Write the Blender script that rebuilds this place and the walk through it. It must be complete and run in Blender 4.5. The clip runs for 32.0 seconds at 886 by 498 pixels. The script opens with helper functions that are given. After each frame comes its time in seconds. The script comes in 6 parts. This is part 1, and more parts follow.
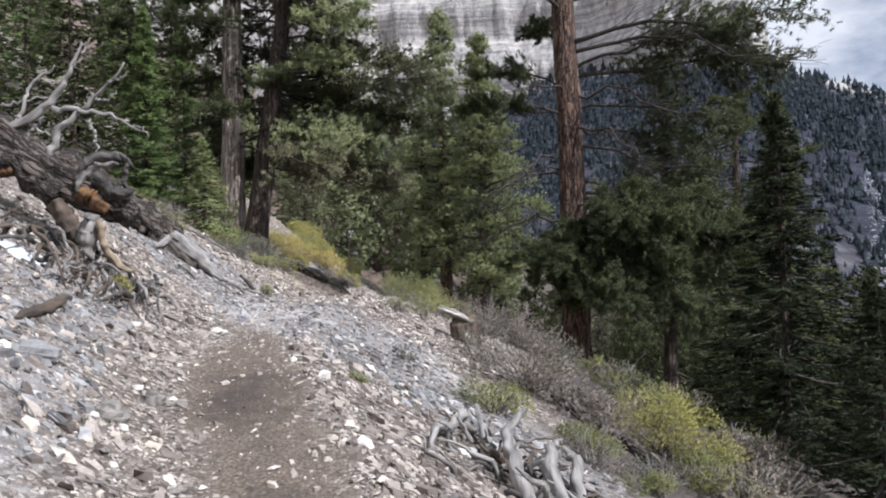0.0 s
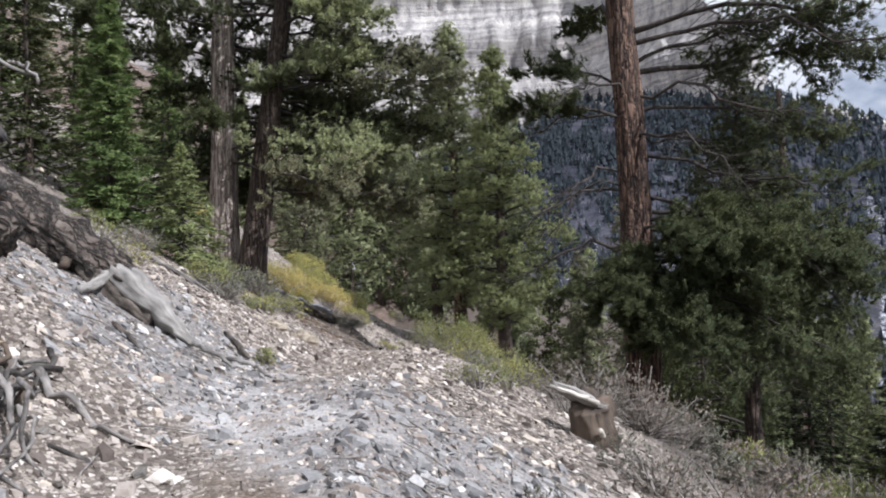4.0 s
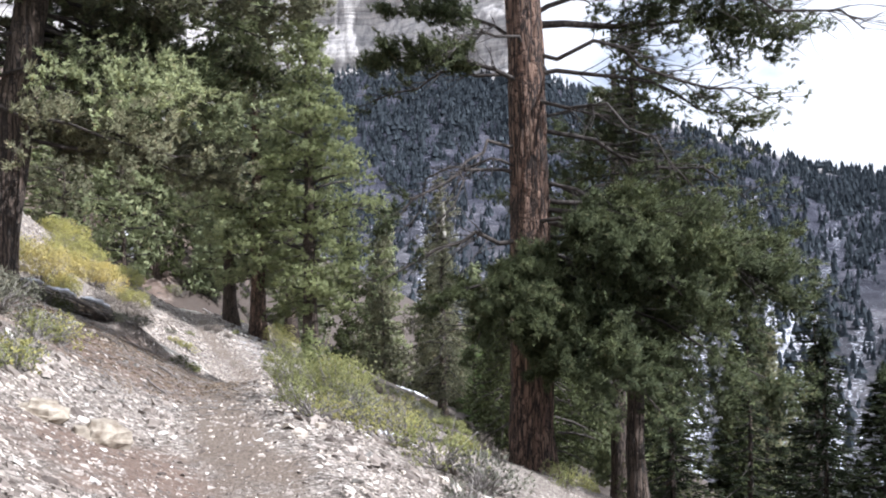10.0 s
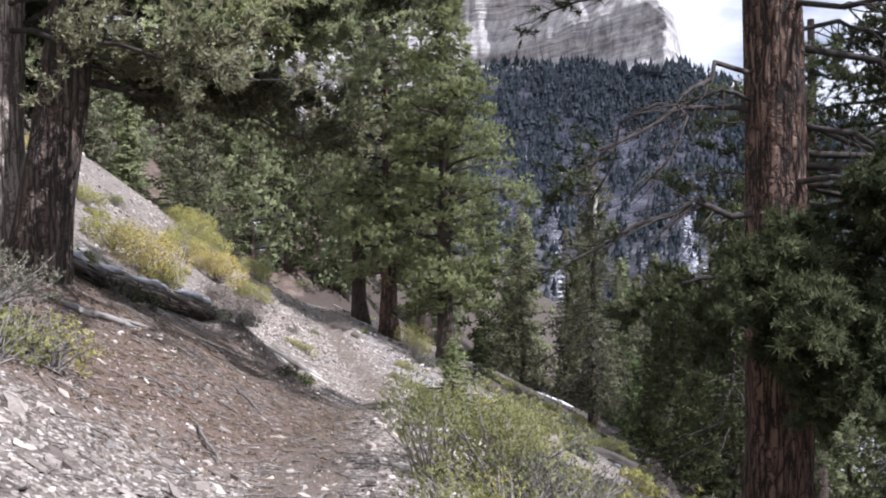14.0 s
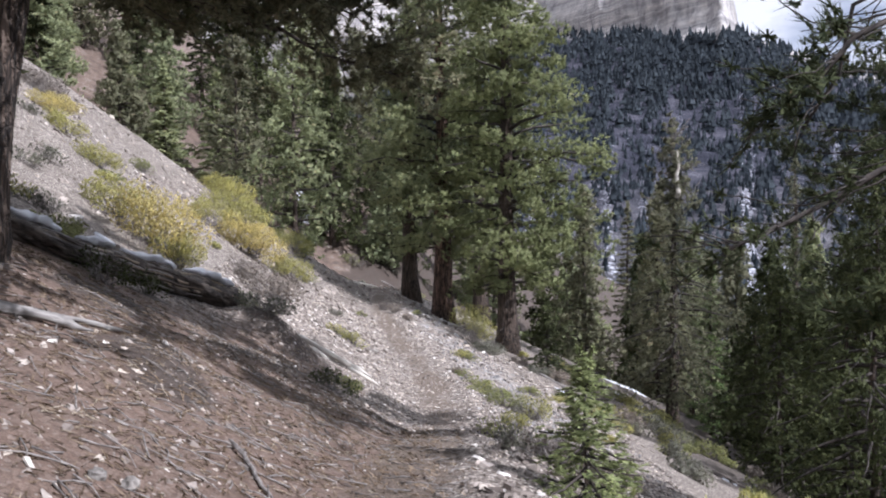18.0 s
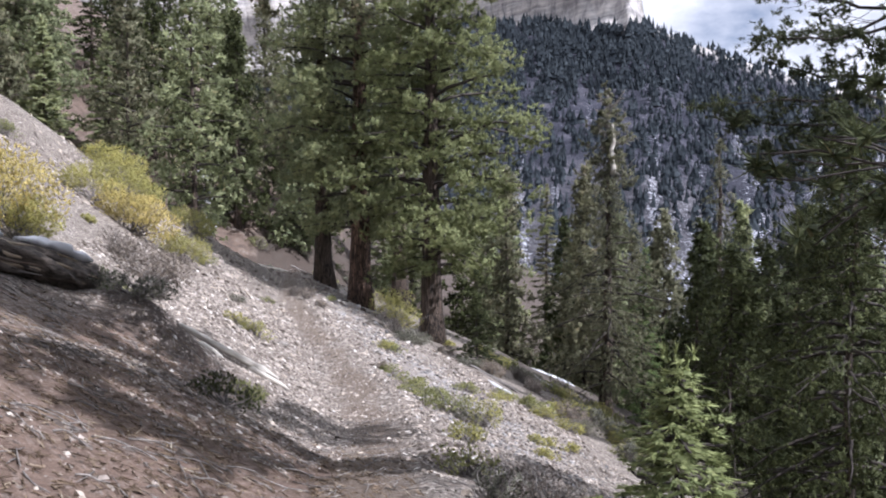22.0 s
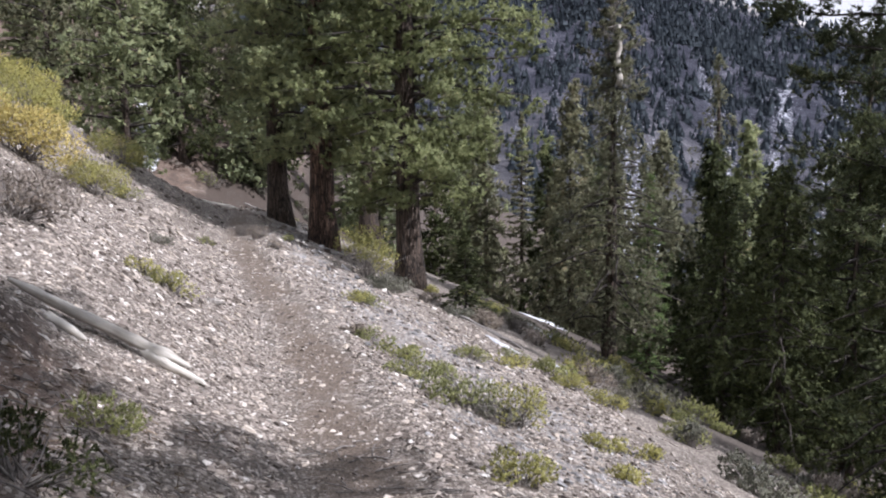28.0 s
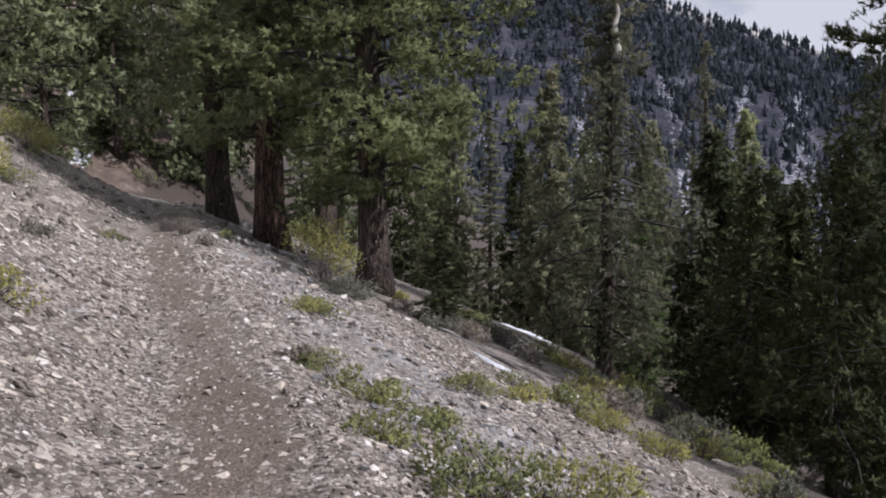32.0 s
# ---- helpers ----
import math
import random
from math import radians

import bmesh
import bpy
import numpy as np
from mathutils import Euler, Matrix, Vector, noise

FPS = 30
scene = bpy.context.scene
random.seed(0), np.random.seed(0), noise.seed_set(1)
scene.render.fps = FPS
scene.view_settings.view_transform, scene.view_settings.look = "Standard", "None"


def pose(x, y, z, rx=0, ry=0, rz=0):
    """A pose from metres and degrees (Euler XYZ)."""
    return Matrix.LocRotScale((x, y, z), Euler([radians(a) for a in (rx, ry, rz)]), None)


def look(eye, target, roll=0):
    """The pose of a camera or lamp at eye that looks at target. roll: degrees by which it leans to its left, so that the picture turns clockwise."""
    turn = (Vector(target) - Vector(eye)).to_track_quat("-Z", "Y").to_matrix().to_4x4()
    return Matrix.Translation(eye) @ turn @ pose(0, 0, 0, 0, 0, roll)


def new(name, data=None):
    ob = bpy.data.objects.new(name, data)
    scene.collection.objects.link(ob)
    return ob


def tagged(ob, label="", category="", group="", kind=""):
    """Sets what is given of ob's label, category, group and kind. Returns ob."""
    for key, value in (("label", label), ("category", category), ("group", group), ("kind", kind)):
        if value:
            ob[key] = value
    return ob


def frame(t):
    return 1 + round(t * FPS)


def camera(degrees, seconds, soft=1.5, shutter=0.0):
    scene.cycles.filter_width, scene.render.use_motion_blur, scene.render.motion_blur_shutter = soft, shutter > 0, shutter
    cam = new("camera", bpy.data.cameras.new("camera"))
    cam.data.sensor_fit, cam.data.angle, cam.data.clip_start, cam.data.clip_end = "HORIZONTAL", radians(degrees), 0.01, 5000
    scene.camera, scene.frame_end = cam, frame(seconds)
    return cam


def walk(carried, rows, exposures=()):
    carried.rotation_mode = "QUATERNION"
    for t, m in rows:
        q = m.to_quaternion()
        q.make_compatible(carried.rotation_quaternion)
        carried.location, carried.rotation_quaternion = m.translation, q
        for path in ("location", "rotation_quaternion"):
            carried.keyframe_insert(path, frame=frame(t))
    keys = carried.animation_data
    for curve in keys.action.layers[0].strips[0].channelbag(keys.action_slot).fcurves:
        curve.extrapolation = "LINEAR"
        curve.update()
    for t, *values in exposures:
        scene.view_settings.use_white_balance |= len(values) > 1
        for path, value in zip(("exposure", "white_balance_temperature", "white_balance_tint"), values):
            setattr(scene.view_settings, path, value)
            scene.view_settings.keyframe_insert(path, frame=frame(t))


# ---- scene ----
# Camera and walk: seconds, eye, then degrees of turn to the left, of tilt up and of lean.
cam = camera(58.45, 32.0, soft=2.0)


def view(x, y, z, turn, tilt, lean):
    a, b = radians(turn), radians(tilt)
    ahead = Vector((-math.sin(a) * math.cos(b), math.cos(a) * math.cos(b), math.sin(b)))
    eye = Vector((x, y, z))
    return look(eye, eye + ahead, lean)


ROWS = [
    (0.0, 0.108, -0.316, 1.558, -2.30, 0.82, -1.66),
    (0.5, 0.000, 0.281, 1.552, -2.26, 1.35, -1.71),
    (1.0, -0.102, 0.848, 1.553, -2.46, 1.88, -1.72),
    (1.5, -0.194, 1.433, 1.585, -2.57, 2.26, -1.85),
    (2.0, -0.318, 2.034, 1.617, -2.77, 2.60, -1.94),
    (2.5, -0.402, 2.611, 1.626, -2.80, 2.91, -2.08),
    (3.0, -0.492, 3.162, 1.653, -2.69, 3.02, -2.28),
    (3.5, -0.600, 3.695, 1.691, -2.61, 2.99, -2.37),
    (5.5, -1.093, 5.587, 1.850, -2.47, 3.44, -2.37),
    (6.0, -1.202, 5.999, 1.888, -3.53, 3.07, -2.72),
    (6.5, -1.347, 6.395, 1.979, -5.66, 1.08, -2.50),
    (7.0, -1.480, 6.823, 2.014, -8.20, 0.64, -2.89),
    (7.5, -1.613, 7.283, 2.092, -10.84, 0.35, -3.18),
    (8.0, -1.765, 7.844, 2.184, -13.75, 0.29, -3.10),
    (8.5, -1.880, 8.182, 2.256, -16.81, 1.49, -2.54),
    (9.0, -1.937, 8.525, 2.334, -19.13, 1.83, -1.90),
    (9.5, -1.932, 9.019, 2.502, -19.80, 0.89, -1.36),
    (10.0, -1.761, 9.444, 2.547, -18.54, 0.17, -0.84),
    (10.5, -1.589, 9.930, 2.524, -16.83, -0.23, -1.05),
    (11.0, -1.446, 10.585, 2.554, -15.28, -0.71, -0.73),
    (11.5, -1.302, 11.332, 2.446, -13.84, -0.85, -0.96),
    (12.0, -1.227, 12.046, 2.382, -12.66, -1.33, -0.92),
    (12.5, -1.127, 12.707, 2.329, -11.52, -2.02, -0.74),
    (13.0, -1.078, 13.246, 2.305, -10.37, -2.03, -1.04),
    (13.5, -1.084, 13.848, 2.247, -9.63, -0.58, -1.02),
    (14.0, -1.149, 14.373, 2.274, -9.10, 0.10, -0.74),
    (14.5, -1.207, 14.804, 2.294, -8.63, 0.03, -0.48),
    (16.5, -1.294, 16.485, 2.175, -6.27, 0.82, -0.91),
    (17.0, -1.259, 17.167, 2.167, -5.64, 0.76, -0.92),
    (17.5, -1.192, 17.952, 2.157, -5.41, -0.12, -0.79),
    (18.0, -1.172, 18.500, 2.159, -5.77, -1.69, -0.62),
    (18.5, -1.189, 18.883, 2.140, -6.71, -3.19, -0.63),
    (19.0, -1.210, 19.201, 2.110, -7.69, -3.99, -0.56),
    (19.5, -1.214, 19.508, 2.108, -8.72, -4.21, -0.33),
    (20.0, -1.204, 19.833, 2.098, -9.64, -4.02, -0.23),
    (20.5, -1.180, 20.267, 1.998, -10.53, -3.65, -0.24),
    (21.0, -1.161, 20.697, 1.904, -11.26, -3.33, -0.27),
    (21.5, -1.128, 21.166, 1.841, -11.77, -3.14, -0.32),
    (22.0, -1.115, 21.698, 1.754, -12.18, -2.67, -0.29),
    (22.5, -1.045, 22.192, 1.668, -12.26, -2.10, -0.35),
    (23.0, -1.035, 22.452, 1.648, -12.65, -1.48, -0.38),
    (23.5, -1.005, 22.711, 1.650, -12.81, -1.51, -0.68),
    (24.0, -0.953, 23.172, 1.615, -12.88, -1.24, -0.55),
    (24.5, -0.918, 23.664, 1.592, -13.03, -1.48, -0.22),
    (26.5, -0.753, 25.414, 1.368, -13.86, -4.17, 0.14),
    (27.0, -0.717, 25.771, 1.316, -14.32, -5.68, 0.10),
    (27.5, -0.691, 26.174, 1.260, -14.78, -7.30, -0.36),
    (28.0, -0.592, 26.633, 1.158, -14.83, -7.12, -1.07),
    (28.5, -0.471, 27.098, 1.034, -14.74, -7.70, -1.70),
    (29.0, -0.356, 27.609, 0.938, -14.87, -8.74, -1.92),
    (29.5, -0.276, 28.189, 0.849, -15.44, -9.34, -1.79),
    (30.0, -0.209, 28.719, 0.775, -16.15, -9.38, -1.62),
    (30.5, -0.119, 29.235, 0.661, -16.90, -8.76, -1.42),
    (31.0, -0.031, 29.731, 0.539, -17.49, -7.99, -1.27),
    (31.5, 0.056, 30.229, 0.432, -17.82, -7.24, -1.18),
    (32.0, 0.153, 30.681, 0.363, -17.76, -6.51, -1.02),
]
walk(cam, [(row[0], view(*row[1:])) for row in ROWS],
     [(0.0, 0.02, 5950, 14), (3.0, 0.05, 5980, 14), (6.0, 0.09, 5980, 14), (8.0, 0.11, 5900, 13), (9.0, 0.36, 5880, 13), (10.0, 0.68, 5880, 14), (11.0, 0.66, 5880, 16),
      (12.0, 0.49, 5820, 17), (14.0, 0.38, 5850, 18), (17.0, 0.28, 5850, 18), (20.0, 0.25, 5840, 19), (24.0, 0.44, 5930, 18), (27.0, 0.30, 5960, 18), (29.0, 0.01, 5990, 19), (30.0, -0.15, 5990, 19), (32.0, -0.39, 6000, 18)])

# World: a partly clouded mountain sky and one autumn sun, behind the walk to its right.
SUN_TURN, SUN_HEIGHT = radians(129), radians(47)
world = bpy.data.worlds.new("sky")
scene.world = world
world.use_nodes = True
wn, wl = world.node_tree.nodes, world.node_tree.links
wn.clear()
sky = wn.new("ShaderNodeTexSky")
sky.sky_type, sky.sun_disc = "NISHITA", False
sky.sun_elevation, sky.sun_rotation, sky.altitude = SUN_HEIGHT, SUN_TURN, 2400
w_coord = wn.new("ShaderNodeTexCoord")
w_map = wn.new("ShaderNodeMapping")
w_map.inputs["Scale"].default_value = (1.0, 1.0, 2.2)
w_cloud = wn.new("ShaderNodeTexNoise")
w_cloud.inputs["Scale"].default_value, w_cloud.inputs["Detail"].default_value, w_cloud.inputs["Roughness"].default_value = 2.6, 8, 0.55
w_ramp = wn.new("ShaderNodeValToRGB")
w_ramp.color_ramp.elements[0].position, w_ramp.color_ramp.elements[1].position = 0.285, 0.43
w_mix = wn.new("ShaderNodeMixRGB")
w_mix.inputs["Color2"].default_value = (12.0, 12.3, 12.7, 1)
w_back = wn.new("ShaderNodeBackground")
w_back.inputs["Strength"].default_value = 0.07
w_out = wn.new("ShaderNodeOutputWorld")
wl.new(w_coord.outputs["Generated"], w_map.inputs["Vector"])
wl.new(w_map.outputs["Vector"], w_cloud.inputs["Vector"])
wl.new(w_cloud.outputs["Fac"], w_ramp.inputs["Fac"])
wl.new(w_ramp.outputs["Color"], w_mix.inputs["Fac"])
wl.new(sky.outputs["Color"], w_mix.inputs["Color1"])
wl.new(w_mix.outputs["Color"], w_back.inputs["Color"])
wl.new(w_back.outputs["Background"], w_out.inputs["Surface"])

sun = new("sun", bpy.data.lights.new("sun", "SUN"))
sun.data.energy, sun.data.angle, sun.data.color = 5.0, radians(0.53), (1.0, 0.975, 0.94)
to_sun = Vector((math.sin(SUN_TURN) * math.cos(SUN_HEIGHT), math.cos(SUN_TURN) * math.cos(SUN_HEIGHT), math.sin(SUN_HEIGHT)))
sun.matrix_world = look(to_sun * 50, (0, 0, 0))
scene.view_settings.exposure = 0.0


# Materials
def node_material(name):
    m = bpy.data.materials.new(name)
    m.use_nodes = True
    n = m.node_tree.nodes
    return m, n, m.node_tree.links, n["Principled BSDF"]


def ramp_between(n, l, fac, stops):
    r = n.new("ShaderNodeValToRGB")
    e = r.color_ramp.elements
    e[0].position, e[0].color = stops[0][0], (*stops[0][1], 1)
    e[1].position, e[1].color = stops[-1][0], (*stops[-1][1], 1)
    for p, c in stops[1:-1]:
        k = e.new(p)
        k.color = (*c, 1)
    l.new(fac, r.inputs["Fac"])
    return r.outputs["Color"]


def noise_out(n, l, scale, detail=6, stretch=(1, 1, 1), coord="Object", rough=0.6):
    c = n.new("ShaderNodeTexCoord")
    mp = n.new("ShaderNodeMapping")
    mp.inputs["Scale"].default_value = stretch
    t = n.new("ShaderNodeTexNoise")
    t.inputs["Scale"].default_value, t.inputs["Detail"].default_value, t.inputs["Roughness"].default_value = scale, detail, rough
    l.new(c.outputs[coord], mp.inputs["Vector"])
    l.new(mp.outputs["Vector"], t.inputs["Vector"])
    return t.outputs["Fac"]


def mixed(n, l, fac, a, b, blend="MIX"):
    x = n.new("ShaderNodeMixRGB")
    x.blend_type = blend
    for key, v in (("Fac", fac), ("Color1", a), ("Color2", b)):
        if isinstance(v, (int, float)):
            x.inputs[key].default_value = v
        elif isinstance(v, tuple):
            x.inputs[key].default_value = (*v, 1)
        else:
            l.new(v, x.inputs[key])
    return x.outputs["Color"]


def bumped(n, l, p, height, strength, distance):
    b = n.new("ShaderNodeBump")
    b.inputs["Strength"].default_value, b.inputs["Distance"].default_value = strength, distance
    l.new(height, b.inputs["Height"])
    l.new(b.outputs["Normal"], p.inputs["Normal"])


def plain_material(name, dark, light, scale, rough=0.85, stretch=(1, 1, 1), bump=0.4, depth=0.01, vary=0.25, coord="Object"):
    """A grained surface between two colours, each thing a little lighter or darker than the next."""
    m, n, l, p = node_material(name)
    f = noise_out(n, l, scale, 8, stretch, coord)
    c = ramp_between(n, l, f, [(0.36, dark), (0.64, light)])
    big = noise_out(n, l, scale * 0.17, 3, (1, 1, 1), coord)
    c = mixed(n, l, 0.5, c, ramp_between(n, l, big, [(0.35, (0.45, 0.45, 0.45)), (0.65, (1, 1, 1))]), "MULTIPLY")
    info = n.new("ShaderNodeObjectInfo")
    c = mixed(n, l, 1.0, c, ramp_between(n, l, info.outputs["Random"], [(0, (1 - vary,) * 3), (1, (1, 1, 1))]), "MULTIPLY")
    l.new(c, p.inputs["Base Color"])
    p.inputs["Roughness"].default_value = rough
    bumped(n, l, p, f, bump, depth)
    return m


def leaf_material(name, dark, light, old=None, through_light=0.3, old_share=0.1):
    """Leaves or needles: each one its own shade, some of them dry, thin enough to let light through."""
    m, n, l, p = node_material(name)
    g = n.new("ShaderNodeNewGeometry")
    c = ramp_between(n, l, g.outputs["Random Per Island"], [(0, dark), (1, light)] if old is None else
                     [(0, dark), (1 - old_share, light), (1, old)])
    big = noise_out(n, l, 0.9, 3)
    c = mixed(n, l, 0.7, c, ramp_between(n, l, big, [(0.3, (0.5, 0.52, 0.5)), (0.7, (1.1, 1.08, 1.0))]), "MULTIPLY")
    info = n.new("ShaderNodeObjectInfo")
    c = mixed(n, l, 1.0, c, ramp_between(n, l, info.outputs["Random"], [(0, (0.8, 0.83, 0.85)), (1, (1, 1, 0.95))]), "MULTIPLY")
    l.new(c, p.inputs["Base Color"])
    p.inputs["Roughness"].default_value = 0.6
    p.inputs["Specular IOR Level"].default_value = 0.12 if through_light else 0.0
    t = n.new("ShaderNodeBsdfTranslucent")
    l.new(c, t.inputs["Color"])
    x = n.new("ShaderNodeMixShader")
    x.inputs["Fac"].default_value = through_light
    l.new(p.outputs["BSDF"], x.inputs[1])
    l.new(t.outputs["BSDF"], x.inputs[2])
    l.new(x.outputs["Shader"], n["Material Output"].inputs["Surface"])
    return m


def bark_material(name, fissure, plate, tip, scale=5.0, stretch=(1, 1, 0.28), bump=0.9):
    """Plates parted by dark fissures, longer than they are wide."""
    m, n, l, p = node_material(name)
    c = n.new("ShaderNodeTexCoord")
    mp = n.new("ShaderNodeMapping")
    mp.inputs["Scale"].default_value = stretch
    wob = noise_out(n, l, 3.0, 4)
    add = n.new("ShaderNodeVectorMath")
    add.operation = "MULTIPLY_ADD"
    add.inputs[1].default_value = (0.35, 0.35, 0.35)
    l.new(c.outputs["Object"], mp.inputs["Vector"])
    l.new(wob, add.inputs[0])
    l.new(mp.outputs["Vector"], add.inputs[2])
    v = n.new("ShaderNodeTexVoronoi")
    v.feature = "DISTANCE_TO_EDGE"
    v.inputs["Scale"].default_value = scale
    l.new(add.outputs["Vector"], v.inputs["Vector"])
    cell = n.new("ShaderNodeTexVoronoi")
    cell.inputs["Scale"].default_value = scale
    l.new(add.outputs["Vector"], cell.inputs["Vector"])
    fine = noise_out(n, l, 30, 6, (1, 1, 0.3))
    groove = noise_out(n, l, scale * 1.5, 5, (1, 1, stretch[2] * 0.45), "Object", 0.55)
    ridge = n.new("ShaderNodeMath")
    ridge.operation = "SUBTRACT"
    ridge.inputs[1].default_value = 0.5
    l.new(groove, ridge.inputs[0])
    deep = n.new("ShaderNodeMath")
    deep.operation = "ABSOLUTE"
    l.new(ridge.outputs["Value"], deep.inputs[0])
    split = ramp_between(n, l, deep.outputs["Value"], [(0.012, (0, 0, 0)), (0.06, (1, 1, 1))])
    col = ramp_between(n, l, v.outputs["Distance"], [(0.0, fissure), (0.06, plate), (1.0, plate)])
    hue = mixed(n, l, cell.outputs["Color"], plate, tip)
    col = mixed(n, l, ramp_between(n, l, v.outputs["Distance"], [(0.06, (0, 0, 0)), (0.2, (1, 1, 1))]), col, hue)
    col = mixed(n, l, 0.7, col, ramp_between(n, l, fine, [(0.3, (0.5, 0.5, 0.5)), (0.7, (1.15, 1.15, 1.15))]), "MULTIPLY")
    col = mixed(n, l, split, fissure, col)
    l.new(col, p.inputs["Base Color"])
    p.inputs["Roughness"].default_value = 0.9
    h = mixed(n, l, 0.25, ramp_between(n, l, v.outputs["Distance"], [(0.0, (0, 0, 0)), (0.22, (1, 1, 1))]), fine)
    h = mixed(n, l, 0.6, h, split, "MULTIPLY")
    bumped(n, l, p, h, bump, 0.05)
    return m


def ground_material():
    """Broken limestone, with worn trail soil, needle litter and grey shale where the ground carries them."""
    m, n, l, p = node_material("scree_and_soil")
    tc = n.new("ShaderNodeTexCoord")
    stones = n.new("ShaderNodeTexVoronoi")
    stones.inputs["Scale"].default_value = 27
    l.new(tc.outputs["Object"], stones.inputs["Vector"])
    edge = n.new("ShaderNodeTexVoronoi")
    edge.feature = "DISTANCE_TO_EDGE"
    edge.inputs["Scale"].default_value = 27
    l.new(tc.outputs["Object"], edge.inputs["Vector"])
    fine = noise_out(n, l, 45, 8)
    mid = noise_out(n, l, 2.2, 6)
    grit = noise_out(n, l, 14, 10, (1, 1, 1), "Object", 0.8)
    broad = noise_out(n, l, 0.35, 4)
    patch = noise_out(n, l, 1.1, 9, (1, 1, 1), "Object", 0.72)
    sep = n.new("ShaderNodeSeparateColor")
    l.new(stones.outputs["Color"], sep.inputs["Color"])
    chips = ramp_between(n, l, sep.outputs["Red"], [(0, (0.095, 0.078, 0.066)), (0.45, (0.25, 0.218, 0.188)), (0.8, (0.41, 0.37, 0.325)), (1, (0.64, 0.60, 0.555))])
    chips = mixed(n, l, ramp_between(n, l, edge.outputs["Distance"], [(0.0, (1, 1, 1)), (0.09, (0, 0, 0))]), chips, (0.10, 0.085, 0.07))
    chips = mixed(n, l, 0.8, chips, ramp_between(n, l, mid, [(0.3, (0.62, 0.6, 0.58)), (0.7, (1.1, 1.08, 1.05))]), "MULTIPLY")
    soil = ramp_between(n, l, fine, [(0.28, (0.055, 0.040, 0.030)), (0.47, (0.135, 0.103, 0.077)), (0.58, (0.205, 0.163, 0.128)), (0.72, (0.35, 0.30, 0.25))])
    red = ramp_between(n, l, grit, [(0.25, (0.060, 0.037, 0.028)), (0.5, (0.150, 0.099, 0.073)), (0.62, (0.225, 0.155, 0.118)), (0.8, (0.34, 0.265, 0.215))])
    shale = ramp_between(n, l, fine, [(0.25, (0.12, 0.115, 0.113)), (0.5, (0.24, 0.233, 0.228)), (0.7, (0.40, 0.392, 0.386))])
    pale = noise_out(n, l, 0.9, 5, (1, 1, 1), "Object", 0.6)
    shale = mixed(n, l, ramp_between(n, l, pale, [(0.50, (0, 0, 0)), (0.60, (0.8, 0.8, 0.8))]), shale, ramp_between(n, l, grit, [(0.3, (0.36, 0.35, 0.345)), (0.6, (0.60, 0.59, 0.58))]))
    col = chips
    # dark forest duff; the same colour also paints tree shade on the ground
    duff_and_shade = ramp_between(n, l, grit, [(0.25, (0.022, 0.018, 0.015)), (0.5, (0.055, 0.044, 0.036)), (0.75, (0.13, 0.11, 0.095))])
    for key, other in (("shale", shale), ("litter", red), ("soil", soil), ("duff_and_shade", duff_and_shade)):
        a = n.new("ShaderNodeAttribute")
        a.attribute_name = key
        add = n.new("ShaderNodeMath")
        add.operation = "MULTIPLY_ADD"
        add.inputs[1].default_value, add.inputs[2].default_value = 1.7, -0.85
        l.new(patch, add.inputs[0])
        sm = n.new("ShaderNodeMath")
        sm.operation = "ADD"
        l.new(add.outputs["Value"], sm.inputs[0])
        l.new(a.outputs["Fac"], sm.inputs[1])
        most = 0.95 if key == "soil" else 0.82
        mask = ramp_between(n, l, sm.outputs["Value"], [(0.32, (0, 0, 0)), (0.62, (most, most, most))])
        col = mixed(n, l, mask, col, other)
    col = mixed(n, l, 0.6, col, ramp_between(n, l, broad, [(0.3, (0.75, 0.72, 0.7)), (0.7, (1.1, 1.1, 1.1))]), "MULTIPLY")
    l.new(col, p.inputs["Base Color"])
    p.inputs["Roughness"].default_value = 0.95
    h = mixed(n, l, 0.5, edge.outputs["Distance"], fine)
    bumped(n, l, p, h, 1.0, 0.035)
    return m


